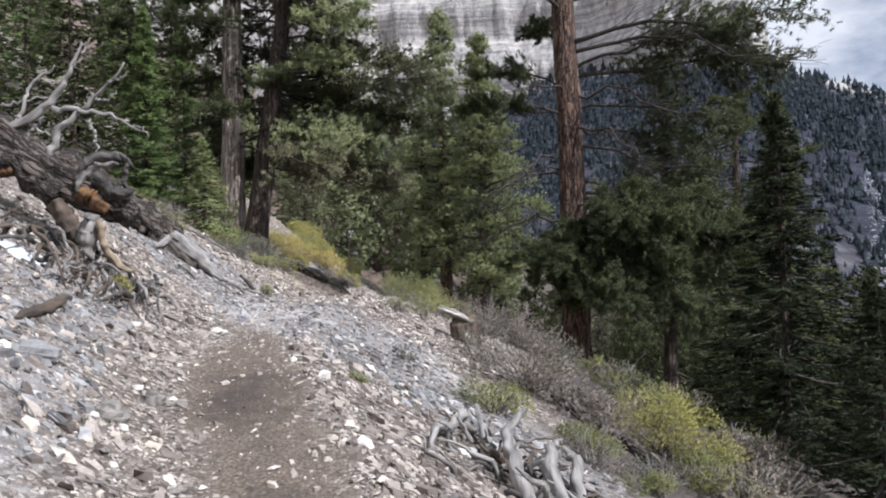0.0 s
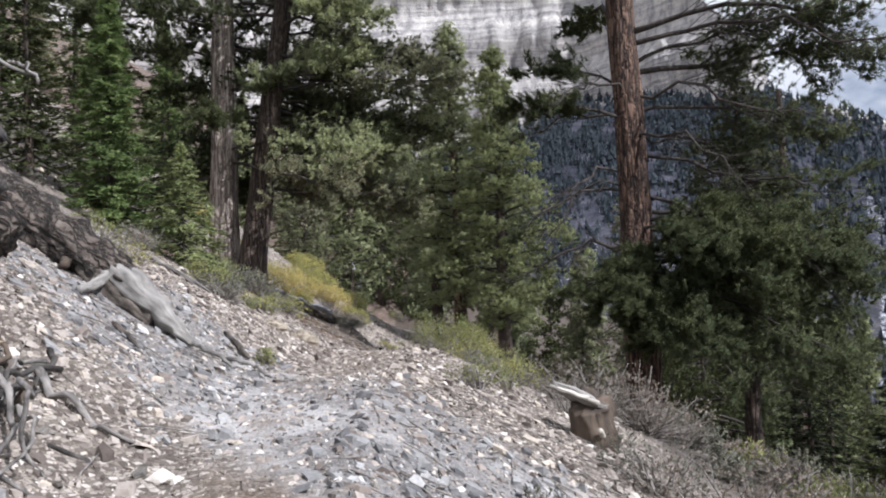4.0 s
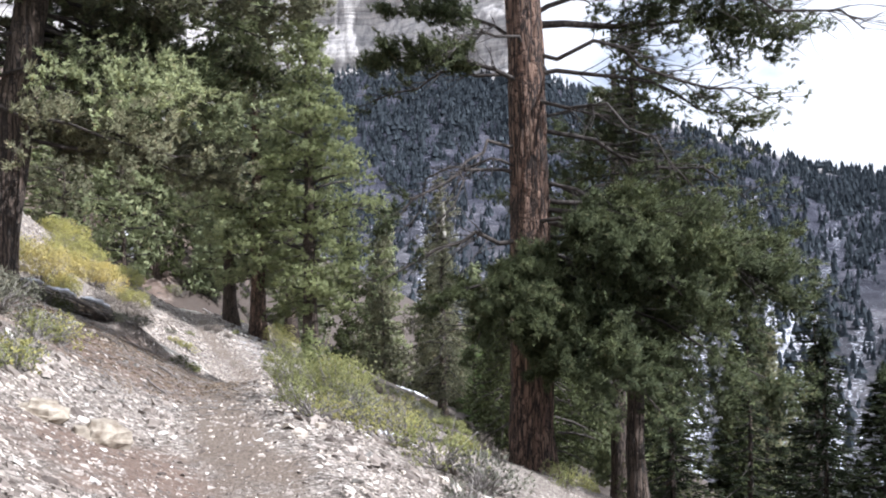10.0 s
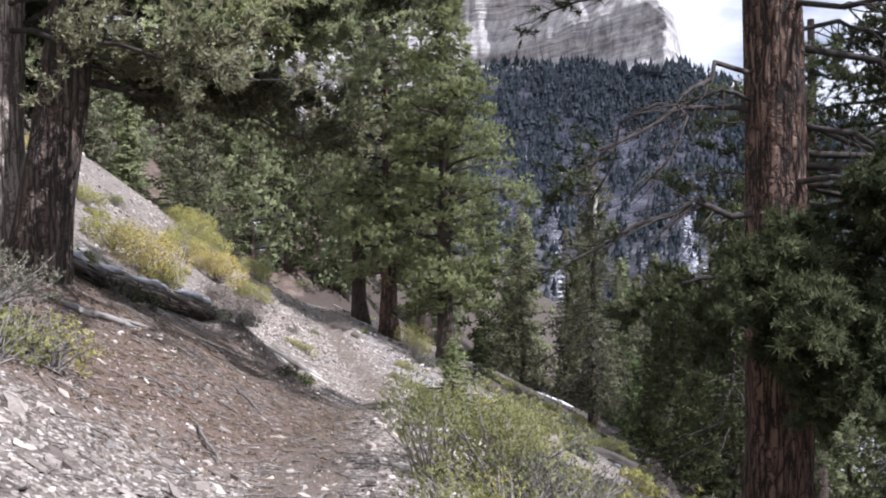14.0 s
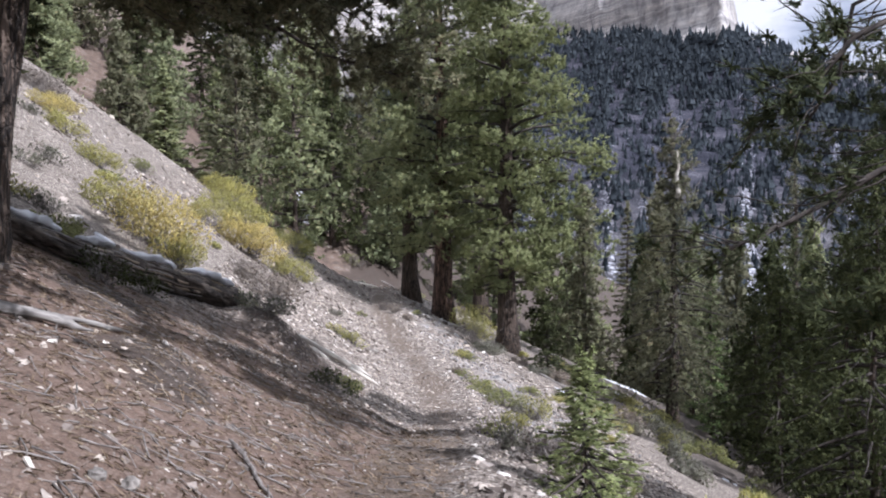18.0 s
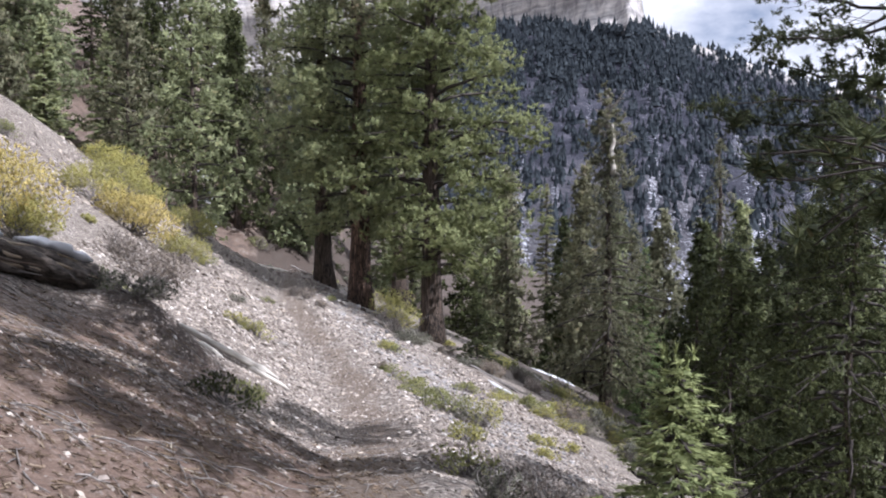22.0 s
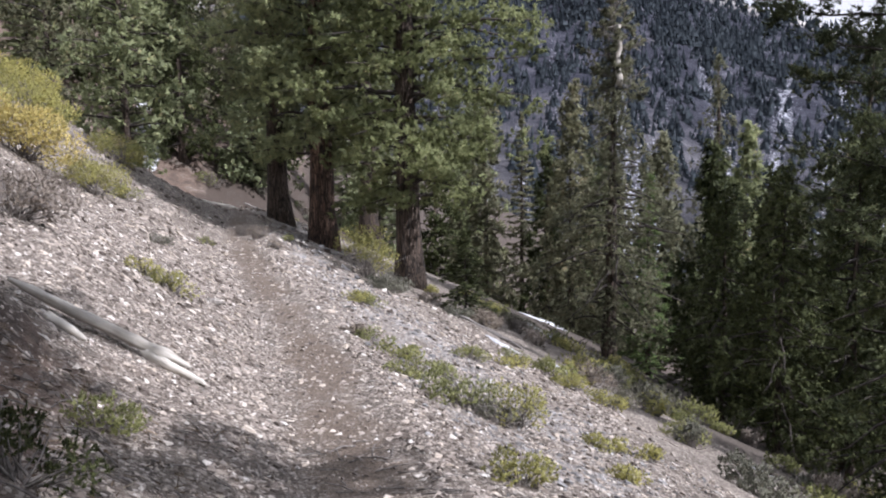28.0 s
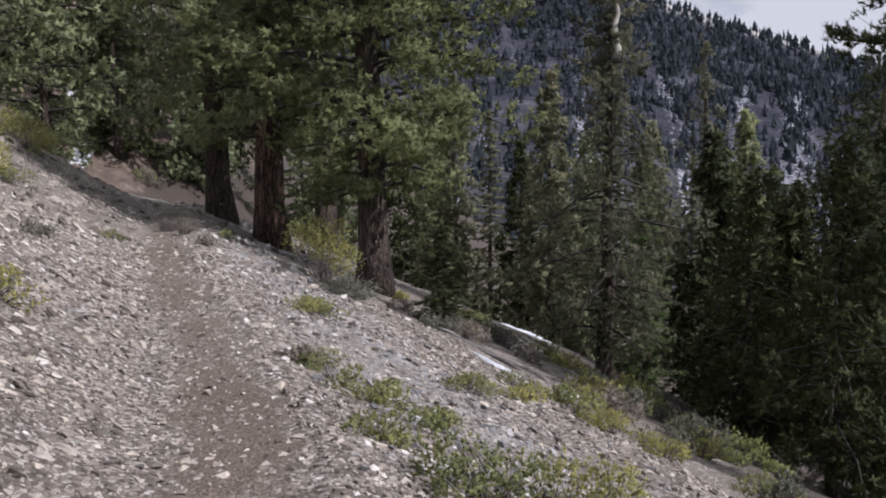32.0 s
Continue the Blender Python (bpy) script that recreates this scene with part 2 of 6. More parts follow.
def mountain_material():
    """Banded limestone with snow in its hollows and dry scrub below; distance haze is painted into the scrub's blue."""
    m, n, l, p = node_material("mountain_rock")
    band = noise_out(n, l, 0.03, 9, (0.25, 0.25, 5.0), "Object", 0.7)
    ledge = noise_out(n, l, 0.11, 7, (0.16, 0.16, 4.0), "Object", 0.65)
    crack = noise_out(n, l, 0.12, 10, (1.3, 1.3, 0.45), "Object", 0.7)
    patch = noise_out(n, l, 0.05, 10, (1, 1, 1), "Object", 0.75)
    rock = ramp_between(n, l, band, [(0.3, (0.27, 0.262, 0.262)), (0.46, (0.44, 0.424, 0.412)), (0.54, (0.53, 0.508, 0.488)), (0.7, (0.62, 0.59, 0.56))])
    rock = mixed(n, l, 0.55, rock, ramp_between(n, l, ledge, [(0.36, (0.45, 0.45, 0.48)), (0.52, (1.05, 1.04, 1.03)), (0.7, (1.2, 1.18, 1.15))]), "MULTIPLY")
    rock = mixed(n, l, 0.65, rock, ramp_between(n, l, crack, [(0.38, (0.42, 0.42, 0.46)), (0.52, (1.05, 1.05, 1.03)), (0.65, (1.35, 1.33, 1.3))]), "MULTIPLY")
    # scrub tinted blue to carry the haze of distance in its colour
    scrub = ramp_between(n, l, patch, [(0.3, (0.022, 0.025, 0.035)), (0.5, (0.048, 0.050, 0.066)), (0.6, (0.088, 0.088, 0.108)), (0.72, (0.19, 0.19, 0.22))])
    a = n.new("ShaderNodeAttribute")
    a.attribute_name = "cliff"
    low = n.new("ShaderNodeAttribute")
    low.attribute_name = "scree_slope"
    scrub = mixed(n, l, low.outputs["Fac"], scrub, ramp_between(n, l, patch, [(0.35, (0.030, 0.032, 0.038)), (0.5, (0.068, 0.067, 0.075)), (0.65, (0.165, 0.16, 0.166))]))
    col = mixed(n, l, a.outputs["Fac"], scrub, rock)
    s = n.new("ShaderNodeAttribute")
    s.attribute_name = "snow"
    sn = noise_out(n, l, 0.9, 8, (1, 1, 0.5), "Object", 0.75)
    add = n.new("ShaderNodeMath")
    add.operation = "ADD"
    l.new(sn, add.inputs[0])
    l.new(s.outputs["Fac"], add.inputs[1])
    mask = ramp_between(n, l, add.outputs["Value"], [(0.66, (0, 0, 0)), (0.74, (1, 1, 1))])
    col = mixed(n, l, mask, col, (0.60, 0.62, 0.68))
    l.new(col, p.inputs["Base Color"])
    p.inputs["Roughness"].default_value = 0.95
    p.inputs["Specular IOR Level"].default_value = 0.1
    bumped(n, l, p, mixed(n, l, 0.5, ledge, crack), 1.0, 4.0)
    return m


def chip_material(name, stops):
    """Loose stone chips, each of its own shade."""
    m, n, l, p = node_material(name)
    g = n.new("ShaderNodeNewGeometry")
    c = ramp_between(n, l, g.outputs["Random Per Island"], stops)
    f = noise_out(n, l, 35, 6)
    c = mixed(n, l, 0.8, c, ramp_between(n, l, f, [(0.3, (0.65, 0.64, 0.62)), (0.7, (1.1, 1.1, 1.1))]), "MULTIPLY")
    l.new(c, p.inputs["Base Color"])
    p.inputs["Roughness"].default_value = 0.9
    bumped(n, l, p, f, 0.3, 0.01)
    return m


M_GROUND = ground_material()
M_MOUNTAIN = mountain_material()
M_STONE = plain_material("limestone", (0.15, 0.135, 0.118), (0.43, 0.40, 0.36), 14, vary=0.45)
M_SCREE = chip_material("broken_limestone", [(0, (0.085, 0.068, 0.058)), (0.4, (0.26, 0.222, 0.192)), (0.75, (0.45, 0.40, 0.355)), (0.9, (0.58, 0.505, 0.42)), (1, (0.76, 0.73, 0.69))])
M_SHALE = chip_material("grey_shale", [(0, (0.10, 0.098, 0.10)), (0.5, (0.235, 0.232, 0.232)), (0.85, (0.35, 0.347, 0.343)), (1, (0.52, 0.51, 0.505))])
M_TANROCK = plain_material("tan_rock", (0.23, 0.185, 0.135), (0.50, 0.44, 0.35), 12, bump=0.6, depth=0.02)
M_SNOW = plain_material("old_snow", (0.70, 0.72, 0.76), (0.86, 0.87, 0.89), 6, rough=0.5, bump=0.3)
M_GREYWOOD = plain_material("weathered_wood", (0.075, 0.066, 0.06), (0.43, 0.40, 0.37), 14, stretch=(1, 1, 0.09), bump=0.9, depth=0.02)
M_PALEWOOD = plain_material("bleached_wood", (0.62, 0.57, 0.49), (0.90, 0.86, 0.78), 14, stretch=(1, 1, 0.09), bump=0.7, depth=0.01)
M_SILVERWOOD = plain_material("silver_grey_wood", (0.20, 0.185, 0.17), (0.50, 0.475, 0.44), 14, stretch=(1, 1, 0.09), bump=0.9, depth=0.02)
M_TANWOOD = plain_material("fresh_tan_wood", (0.26, 0.19, 0.12), (0.58, 0.49, 0.36), 12, stretch=(1, 1, 0.12), bump=0.7, depth=0.01)
M_CHARRED = plain_material("charred_wood", (0.015, 0.013, 0.012), (0.16, 0.145, 0.13), 12, stretch=(1, 1, 0.12), bump=1.0, depth=0.02)
M_LOGBARK = plain_material("log_bark", (0.035, 0.029, 0.025), (0.21, 0.175, 0.145), 16, stretch=(1, 1, 0.3), bump=1.0, depth=0.03)
M_ORANGEWOOD = plain_material("rotten_orange_wood", (0.07, 0.035, 0.018), (0.33, 0.18, 0.075), 8, stretch=(1, 1, 0.2), bump=1.0, depth=0.03)
M_BROWNWOOD = plain_material("brown_deadwood", (0.05, 0.037, 0.028), (0.20, 0.15, 0.11), 9, stretch=(1, 1, 0.15), bump=1.0, depth=0.02)
M_TWIG = plain_material("dead_twig", (0.15, 0.132, 0.12), (0.42, 0.385, 0.35), 20, bump=0.2)
M_LITTER = leaf_material("dry_litter", (0.07, 0.045, 0.03), (0.36, 0.27, 0.20), (0.50, 0.44, 0.36), 0.1, 0.15)
M_BARK_RED = bark_material("red_plated_bark", (0.016, 0.011, 0.009), (0.160, 0.094, 0.065), (0.330, 0.220, 0.160), 7.0, (1, 1, 0.20))
M_BARK_DARK = bark_material("dark_ridged_bark", (0.02, 0.016, 0.013), (0.11, 0.078, 0.058), (0.19, 0.145, 0.115), 7.0, (1, 1, 0.15))
M_SNAGBARK = bark_material("gnarled_dead_bark", (0.014, 0.011, 0.009), (0.105, 0.083, 0.068), (0.22, 0.185, 0.155), 7.0, (1, 1, 0.30))
M_BARK_PALE = bark_material("pale_stripped_bark", (0.11, 0.09, 0.075), (0.46, 0.38, 0.32), (0.63, 0.56, 0.49), 4.0, (1, 1, 0.12), 0.6)
M_LIMB = plain_material("limb_bark", (0.024, 0.019, 0.016), (0.10, 0.082, 0.070), 12, bump=0.5)
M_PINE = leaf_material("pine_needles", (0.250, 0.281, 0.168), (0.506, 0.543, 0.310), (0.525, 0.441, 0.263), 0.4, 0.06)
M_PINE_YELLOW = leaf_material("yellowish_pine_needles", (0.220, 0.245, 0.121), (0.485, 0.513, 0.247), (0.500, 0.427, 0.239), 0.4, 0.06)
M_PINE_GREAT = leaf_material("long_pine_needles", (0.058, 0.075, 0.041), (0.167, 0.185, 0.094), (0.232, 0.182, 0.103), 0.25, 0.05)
M_PINE_GREY = leaf_material("dull_pine_needles", (0.166, 0.171, 0.113), (0.397, 0.387, 0.254), (0.410, 0.330, 0.227), 0.4, 0.10)
M_FIR = leaf_material("fir_needles", (0.040, 0.052, 0.026), (0.165, 0.182, 0.080), None, 0.25)
# dimmed copy of the fir needles, the lower slope's shade put into its colour
M_FIR_SHADED = leaf_material("shaded_fir_needles", (0.014, 0.021, 0.012), (0.064, 0.078, 0.038), None, 0.15)
M_FIR_BRIGHT = leaf_material("bright_fir_needles", (0.09, 0.145, 0.06), (0.32, 0.40, 0.16), None, 0.3)
M_FIR_YOUNG = leaf_material("young_fir_needles", (0.17, 0.21, 0.10), (0.48, 0.53, 0.26), None, 0.3)
# far trees paler and bluer than near ones: haze put into the colour
M_FARWOOD = leaf_material("hazed_conifer_blue", (0.028, 0.034, 0.044), (0.075, 0.088, 0.105), None, 0.0)
M_BUSH_GOLD = leaf_material("golden_leaves", (0.50, 0.42, 0.16), (0.90, 0.77, 0.35), (0.82, 0.60, 0.26), 0.35)
M_BUSH_LIME = leaf_material("yellow_green_leaves", (0.37, 0.36, 0.13), (0.76, 0.71, 0.30), (0.64, 0.52, 0.22), 0.38)
M_BUSH_OLIVE = leaf_material("olive_leaves", (0.25, 0.265, 0.11), (0.55, 0.555, 0.27), (0.46, 0.40, 0.20), 0.4)
M_BUSH_GREY = leaf_material("grey_sage_leaves", (0.12, 0.12, 0.095), (0.38, 0.37, 0.30), (0.30, 0.25, 0.18), 0.2)
M_BUSH_BROWN = leaf_material("dry_pinkish_sprigs", (0.23, 0.188, 0.165), (0.48, 0.412, 0.368), None, 0.2)



# Mesh helpers
def mesh_of(name, verts, faces, material, smooth_faces=False):
    """A mesh from arrays: verts (n, 3), faces (m, 3) or (m, 4)."""
    verts, faces = np.asarray(verts, np.float32), np.asarray(faces, np.int32)
    me = bpy.data.meshes.new(name)
    k = faces.shape[1]
    me.vertices.add(len(verts))
    me.vertices.foreach_set("co", verts.ravel())
    me.loops.add(faces.size)
    me.loops.foreach_set("vertex_index", faces.ravel())
    me.polygons.add(len(faces))
    me.polygons.foreach_set("loop_start", np.arange(0, faces.size, k, dtype=np.int32))
    me.polygons.foreach_set("use_smooth", np.full(len(faces), smooth_faces))
    me.update(calc_edges=True)
    me.validate()
    me.materials.append(material)
    return me


def thing(name, x, y, z, label, category, group="", kind=""):
    ob = new(name)
    ob.matrix_world = pose(x, y, z)
    return tagged(ob, label, category, group, kind)


def part(name, me, parent, label=""):
    ob = new(name, me)
    ob.parent = parent
    return tagged(ob, label)


def joined(pieces):
    """Arrays of several pieces, (verts, faces) each, as one."""
    verts, faces, base = [], [], 0
    for v, f in pieces:
        verts.append(v)
        faces.append(f + base)
        base += len(v)
    return np.concatenate(verts), np.concatenate(faces)


def tube(points, radii, sides=8, rough=0.0, seed=0, fluted=0.0):
    """A closed round tube along points, as quads; rough and fluted break its roundness."""
    p, r = np.asarray(points, float), np.asarray(radii, float)
    rng = np.random.default_rng(seed)
    d = np.gradient(p, axis=0)
    d /= np.linalg.norm(d, axis=1, keepdims=True) + 1e-9
    ref = np.array([0.0, 0, 1]) if abs(d[:, 2]).mean() < 0.8 else np.array([1.0, 0, 0])
    a = np.cross(d, ref)
    a /= np.linalg.norm(a, axis=1, keepdims=True) + 1e-9
    b = np.cross(d, a)
    ang = np.linspace(0, 2 * math.pi, sides, endpoint=False)
    shape = 1 + fluted * (np.sin(3 * ang + seed) * 0.6 + np.sin(5 * ang + 2.1 * seed) * 0.4)
    rad = r[:, None] * shape[None] * (1 + rough * rng.uniform(-1, 1, (len(p), sides)))
    ring = p[:, None] + rad[..., None] * (np.cos(ang)[None, :, None] * a[:, None] + np.sin(ang)[None, :, None] * b[:, None])
    v = np.concatenate([ring.reshape(-1, 3), p[:1], p[-1:]])
    n = len(p)
    i, j = np.meshgrid(np.arange(n - 1), np.arange(sides), indexing="ij")
    k = (j + 1) % sides
    q = np.stack([i * sides + j, i * sides + k, (i + 1) * sides + k, (i + 1) * sides + j], -1).reshape(-1, 4)
    s = np.arange(sides)
    k = (s + 1) % sides
    c0 = np.stack([np.full(sides, n * sides), k, s, s], -1)
    c1 = np.stack([np.full(sides, n * sides + 1), (n - 1) * sides + s, (n - 1) * sides + k, (n - 1) * sides + k], -1)
    tri = np.concatenate([q[:, [0, 1, 2]], q[:, [0, 2, 3]], c0[:, :3], c1[:, :3]])
    return v, tri


def bent(start, end, segs, wander, seed, sag=0.0):
    """A crooked line from start to end."""
    rng = np.random.default_rng(seed)
    s = np.linspace(0, 1, segs + 1)[:, None]
    a, b = np.array(start, float), np.array(end, float)
    w = np.cumsum(rng.normal(0, 1, (segs + 1, 3)), axis=0)
    w -= w[:1] + s * (w[-1:] - w[:1])
    p = a + s * (b - a) + wander * np.linalg.norm(b - a) * w / math.sqrt(segs)
    p[:, 2] -= sag * np.sin(math.pi * s[:, 0])
    return p


def sprays(centres, ways, length, width, count, spread, rng, flat=0.0, face=0.9):
    """Tufts of needles: count thin blades from each centre, fanned about its way."""
    c, w = np.repeat(centres, count, 0), np.repeat(ways, count, 0)
    n = len(c)
    off = rng.normal(0, 1, (n, 3))
    off[:, 2] *= 1 - flat
    d = w + spread * off
    d /= np.linalg.norm(d, axis=1, keepdims=True) + 1e-9
    side = np.cross(d, 0.75 * rng.normal(0, 1, (n, 3)) + np.array([0, 0, face]))
    side /= np.linalg.norm(side, axis=1, keepdims=True) + 1e-9
    size = length * rng.uniform(0.6, 1.25, (n, 1))
    base = c - d * size * 0.15
    v = np.stack([base - side * width * 0.5, base + side * width * 0.5, base + d * size], 1).reshape(-1, 3)
    return v, np.arange(3 * n).reshape(-1, 3)



def tuft_mesh(name, centres, ways, outs, length, width, count, spread, rng, material, flat=0.0, lean=0.6, tilt=0.55):
    """A mesh of needle tufts: count blades from each centre, fanned about its way and laid on the rounded clump that faces its out."""
    c, w = np.repeat(centres, count, 0), np.repeat(ways, count, 0)
    out = np.repeat(outs, count, 0)
    out = out / (np.linalg.norm(out, axis=1, keepdims=True) + 1e-9)
    n = len(c)
    off = rng.normal(0, 1, (n, 3))
    off[:, 2] *= 1 - flat
    d = w + spread * off
    d /= np.linalg.norm(d, axis=1, keepdims=True) + 1e-9
    side = np.cross(d, out + tilt * rng.normal(0, 1, (n, 3)))
    side /= np.linalg.norm(side, axis=1, keepdims=True) + 1e-9
    size = length * rng.uniform(0.6, 1.25, (n, 1))
    foot = c - d * size * 0.3
    t = np.stack([foot - side * width * 0.5, foot + side * width * 0.5, foot + d * size], 1)
    face = np.cross(side, d)
    turned = (face * out).sum(1) < 0
    t[turned] = t[turned][:, [1, 0, 2]]
    face[turned] *= -1
    normal = out + lean * face
    normal /= np.linalg.norm(normal, axis=1, keepdims=True) + 1e-9
    me = mesh_of(name, t.reshape(-1, 3), np.arange(3 * n).reshape(-1, 3), material, True)
    layer = me.attributes.new("custom_normal", "FLOAT_VECTOR", "CORNER")
    layer.data.foreach_set("vector", np.repeat(normal, 3, 0).astype(np.float32).ravel())
    return me
def smooth(knots, v):
    """A smooth curve through (position, value) knots."""
    px = np.array([k[0] for k in knots], float)
    pv = np.array([k[1] for k in knots], float)
    m = np.gradient(pv, px)
    v = np.clip(np.asarray(v, float), px[0], px[-1])
    i = np.clip(np.searchsorted(px, v) - 1, 0, len(px) - 2)
    h = px[i + 1] - px[i]
    s = (v - px[i]) / h
    return ((1 + 2 * s) * (1 - s) ** 2 * pv[i] + s * (1 - s) ** 2 * h * m[i]
            + s * s * (3 - 2 * s) * pv[i + 1] + s * s * (s - 1) * h * m[i + 1])


def lattice(ix, iy, seed):
    h = (ix.astype(np.int64) * 374761393 + iy.astype(np.int64) * 668265263 + seed * 1442695041) & 0x7FFFFFFF
    h = ((h ^ (h >> 13)) * 1274126177) & 0x7FFFFFFF
    return ((h ^ (h >> 16)) & 0xFFFF) / 65535.0


def value_noise(x, y, seed=0):
    ix, iy = np.floor(x), np.floor(y)
    fx, fy = x - ix, y - iy
    fx, fy = fx * fx * (3 - 2 * fx), fy * fy * (3 - 2 * fy)
    a, b = lattice(ix, iy, seed), lattice(ix + 1, iy, seed)
    c, d = lattice(ix, iy + 1, seed), lattice(ix + 1, iy + 1, seed)
    return (a * (1 - fx) + b * fx) * (1 - fy) + (c * (1 - fx) + d * fx) * fy - 0.5


TRAIL_X = [(-40, 3.0), (-10, 0.7), (0, 0.0), (4, -0.7), (8, -1.6), (10, -1.5), (14, -1.2), (19, -1.3), (24, -0.95), (28, -0.4), (31, 0.1),
           (36, 0.35), (45, -0.25), (55, -0.5), (60, -0.3), (66, -4.0), (75, -11.0), (85, -9.0), (97, -1.0), (130, 8.0), (200, 25.0)]
TRAIL_Z = [(-40, -2.0), (-10, -0.2), (0, 0.12), (4, 0.4), (7.7, 0.82), (10, 1.05), (12.5, 1.02), (16.4, 0.82), (20, 0.62), (24.7, 0.15), (28, -0.42),
           (31, -1.02), (36, -1.4), (45, -1.35), (55, -1.2), (60, -1.1), (76, -1.5), (97, -0.5), (130, 1.0), (200, 4.0)]


def near_hill(x, y):
    u = x - smooth(TRAIL_X, y)
    g = smooth(TRAIL_Z, y)
    up = np.maximum(0, -u - 0.38)
    up = np.sqrt(up * up + 0.09) - 0.3
    down = np.maximum(0, u - 0.42)
    down = np.sqrt(down * down + 0.09) - 0.3
    z = g + 0.56 * up - 0.41 * down - 0.045 * (np.sqrt((down - 7.0) ** 2 + 16) + down - 7.0) + 0.0477
    z = z + 0.18 * np.maximum(0, -u - 4) * np.clip((y - 28) / 14, 0, 1) * np.clip((100 - y) / 30, 0, 1)
    return z - 0.02 * (np.abs(u) < 0.45) + far_bank(x, y)


def far_bank(x, y):
    """How far the opposite side of the gully stands above the fall of the slope."""
    s = np.clip((y - 69) / 15, 0, 1)
    return 6.3 * s * s * (3 - 2 * s) * np.clip((13 - x) / 13, 0, 1)


# Ground: a trail benched into a scree slope, which falls from left to right into a valley.
def ground_z(x, y):
    x, y = np.asarray(x, float), np.asarray(y, float)
    u = x - smooth(TRAIL_X, y)
    z = near_hill(x, y)
    off_trail = np.clip((np.abs(u) - 0.3) / 0.8, 0.15, 1)
    z = z + off_trail * (0.22 * value_noise(x / 2.3, y / 2.3, 1) + 0.09 * value_noise(x / 0.8, y / 0.8, 2)) + 0.035 * value_noise(x / 0.25, y / 0.25, 3)
    for bx, by, rx, ry, h in BANKS:
        z = z + h * np.exp(-((x - bx) / rx) ** 2 - ((y - by) / ry) ** 2)
    return np.maximum(z, -38 + 2 * value_noise(x / 30, y / 30, 5))


# Small banks and hollows: middle, half widths, height.
BANKS = [(-2.9, 33.3, 0.75, 0.7, 0.50), (-3.15, 26.1, 0.5, 0.9, 0.12), (-3.2, 9.6, 0.9, 0.9, 0.12), (0.9, 5.6, 0.8, 1.0, -0.10), (-3.0, 36.5, 1.2, 1.4, 0.12)]


def spaced(lo, a, b, hi, step, grow):
    """Positions at even steps from a to b, and ever wider ones out to lo and hi."""
    mid = list(np.arange(a, b, step))
    out, s, v = [], step, b
    while v < hi:
        out.append(v)
        s *= grow
        v += s
    out.append(hi)
    low, s, v = [], step, a
    while v > lo:
        s *= grow
        v -= s
        low.append(max(v, lo))
    return np.array(low[::-1] + mid + out)


gx = spaced(-400, -4.6, 4.4, 700, 0.11, 1.06)
gy = spaced(-400, 2.5, 44, 900, 0.15, 1.06)
GX, GY = np.meshgrid(gx, gy, indexing="ij")
GZ = ground_z(GX, GY)
ni, nj = GX.shape
ii, jj = np.meshgrid(np.arange(ni - 1), np.arange(nj - 1), indexing="ij")
quads = np.stack([ii * nj + jj, (ii + 1) * nj + jj, (ii + 1) * nj + jj + 1, ii * nj + jj + 1], -1).reshape(-1, 4)
ground_mesh = mesh_of("ground", np.stack([GX, GY, GZ], -1).reshape(-1, 3), quads, M_GROUND, True)


def soil_share(x, y):
    u = x - smooth(TRAIL_X, y)
    half = 0.50 + 0.18 * value_noise(y / 1.7, y * 0 + 3, 7)
    return np.clip(1.35 - np.abs(u) / half, 0, 1) * np.interp(y, [-10, 6.5, 8.5, 13, 16, 28, 32, 62], [1, 1, 0.3, 0.5, 0.75, 0.80, 0.62, 0.5])


def litter_share(x, y):
    u = x - smooth(TRAIL_X, y)
    a = np.exp(-((y - 25.5) / 5.0) ** 4) * np.clip((0.8 - u) / 1.2, 0, 1) * np.clip((u + 7) / 2, 0, 1)
    b = np.maximum(0.8 * np.exp(-((y - 15.6) / 1.3) ** 2 - ((u + 0.9) / 1.0) ** 2), 0.75 * np.exp(-((y - 31.5) / 2.6) ** 2 - ((u + 2.8) / 1.6) ** 2))
    c = np.maximum(0.3 * np.clip((u - 7) / 5, 0, 1), 0.62 * np.clip((y - 66) / 6, 0, 1))
    return np.clip(np.maximum(np.maximum(a, b), c), 0, 1)


def shale_share(x, y):
    u = x - smooth(TRAIL_X, y)
    a = 0.78 * np.exp(-((y - 9.8 + 1.0 * u) / 1.6) ** 4) * np.exp(-((u + 0.3) / 4.0) ** 4)
    b = 0.42 * np.clip((u - 0.6) / 0.8, 0, 1) * np.clip((4.5 - u) / 1.5, 0, 1) * np.clip((y - 30) / 3, 0, 1)
    # grey shale above the trail's start, its extent also painting skylit shade
    c = 0.55 * np.clip((-u - 0.7) / 0.6, 0, 1) * np.clip((9.5 - y) / 2, 0, 1)
    return np.clip(np.maximum(np.maximum(a, b), c), 0, 1)


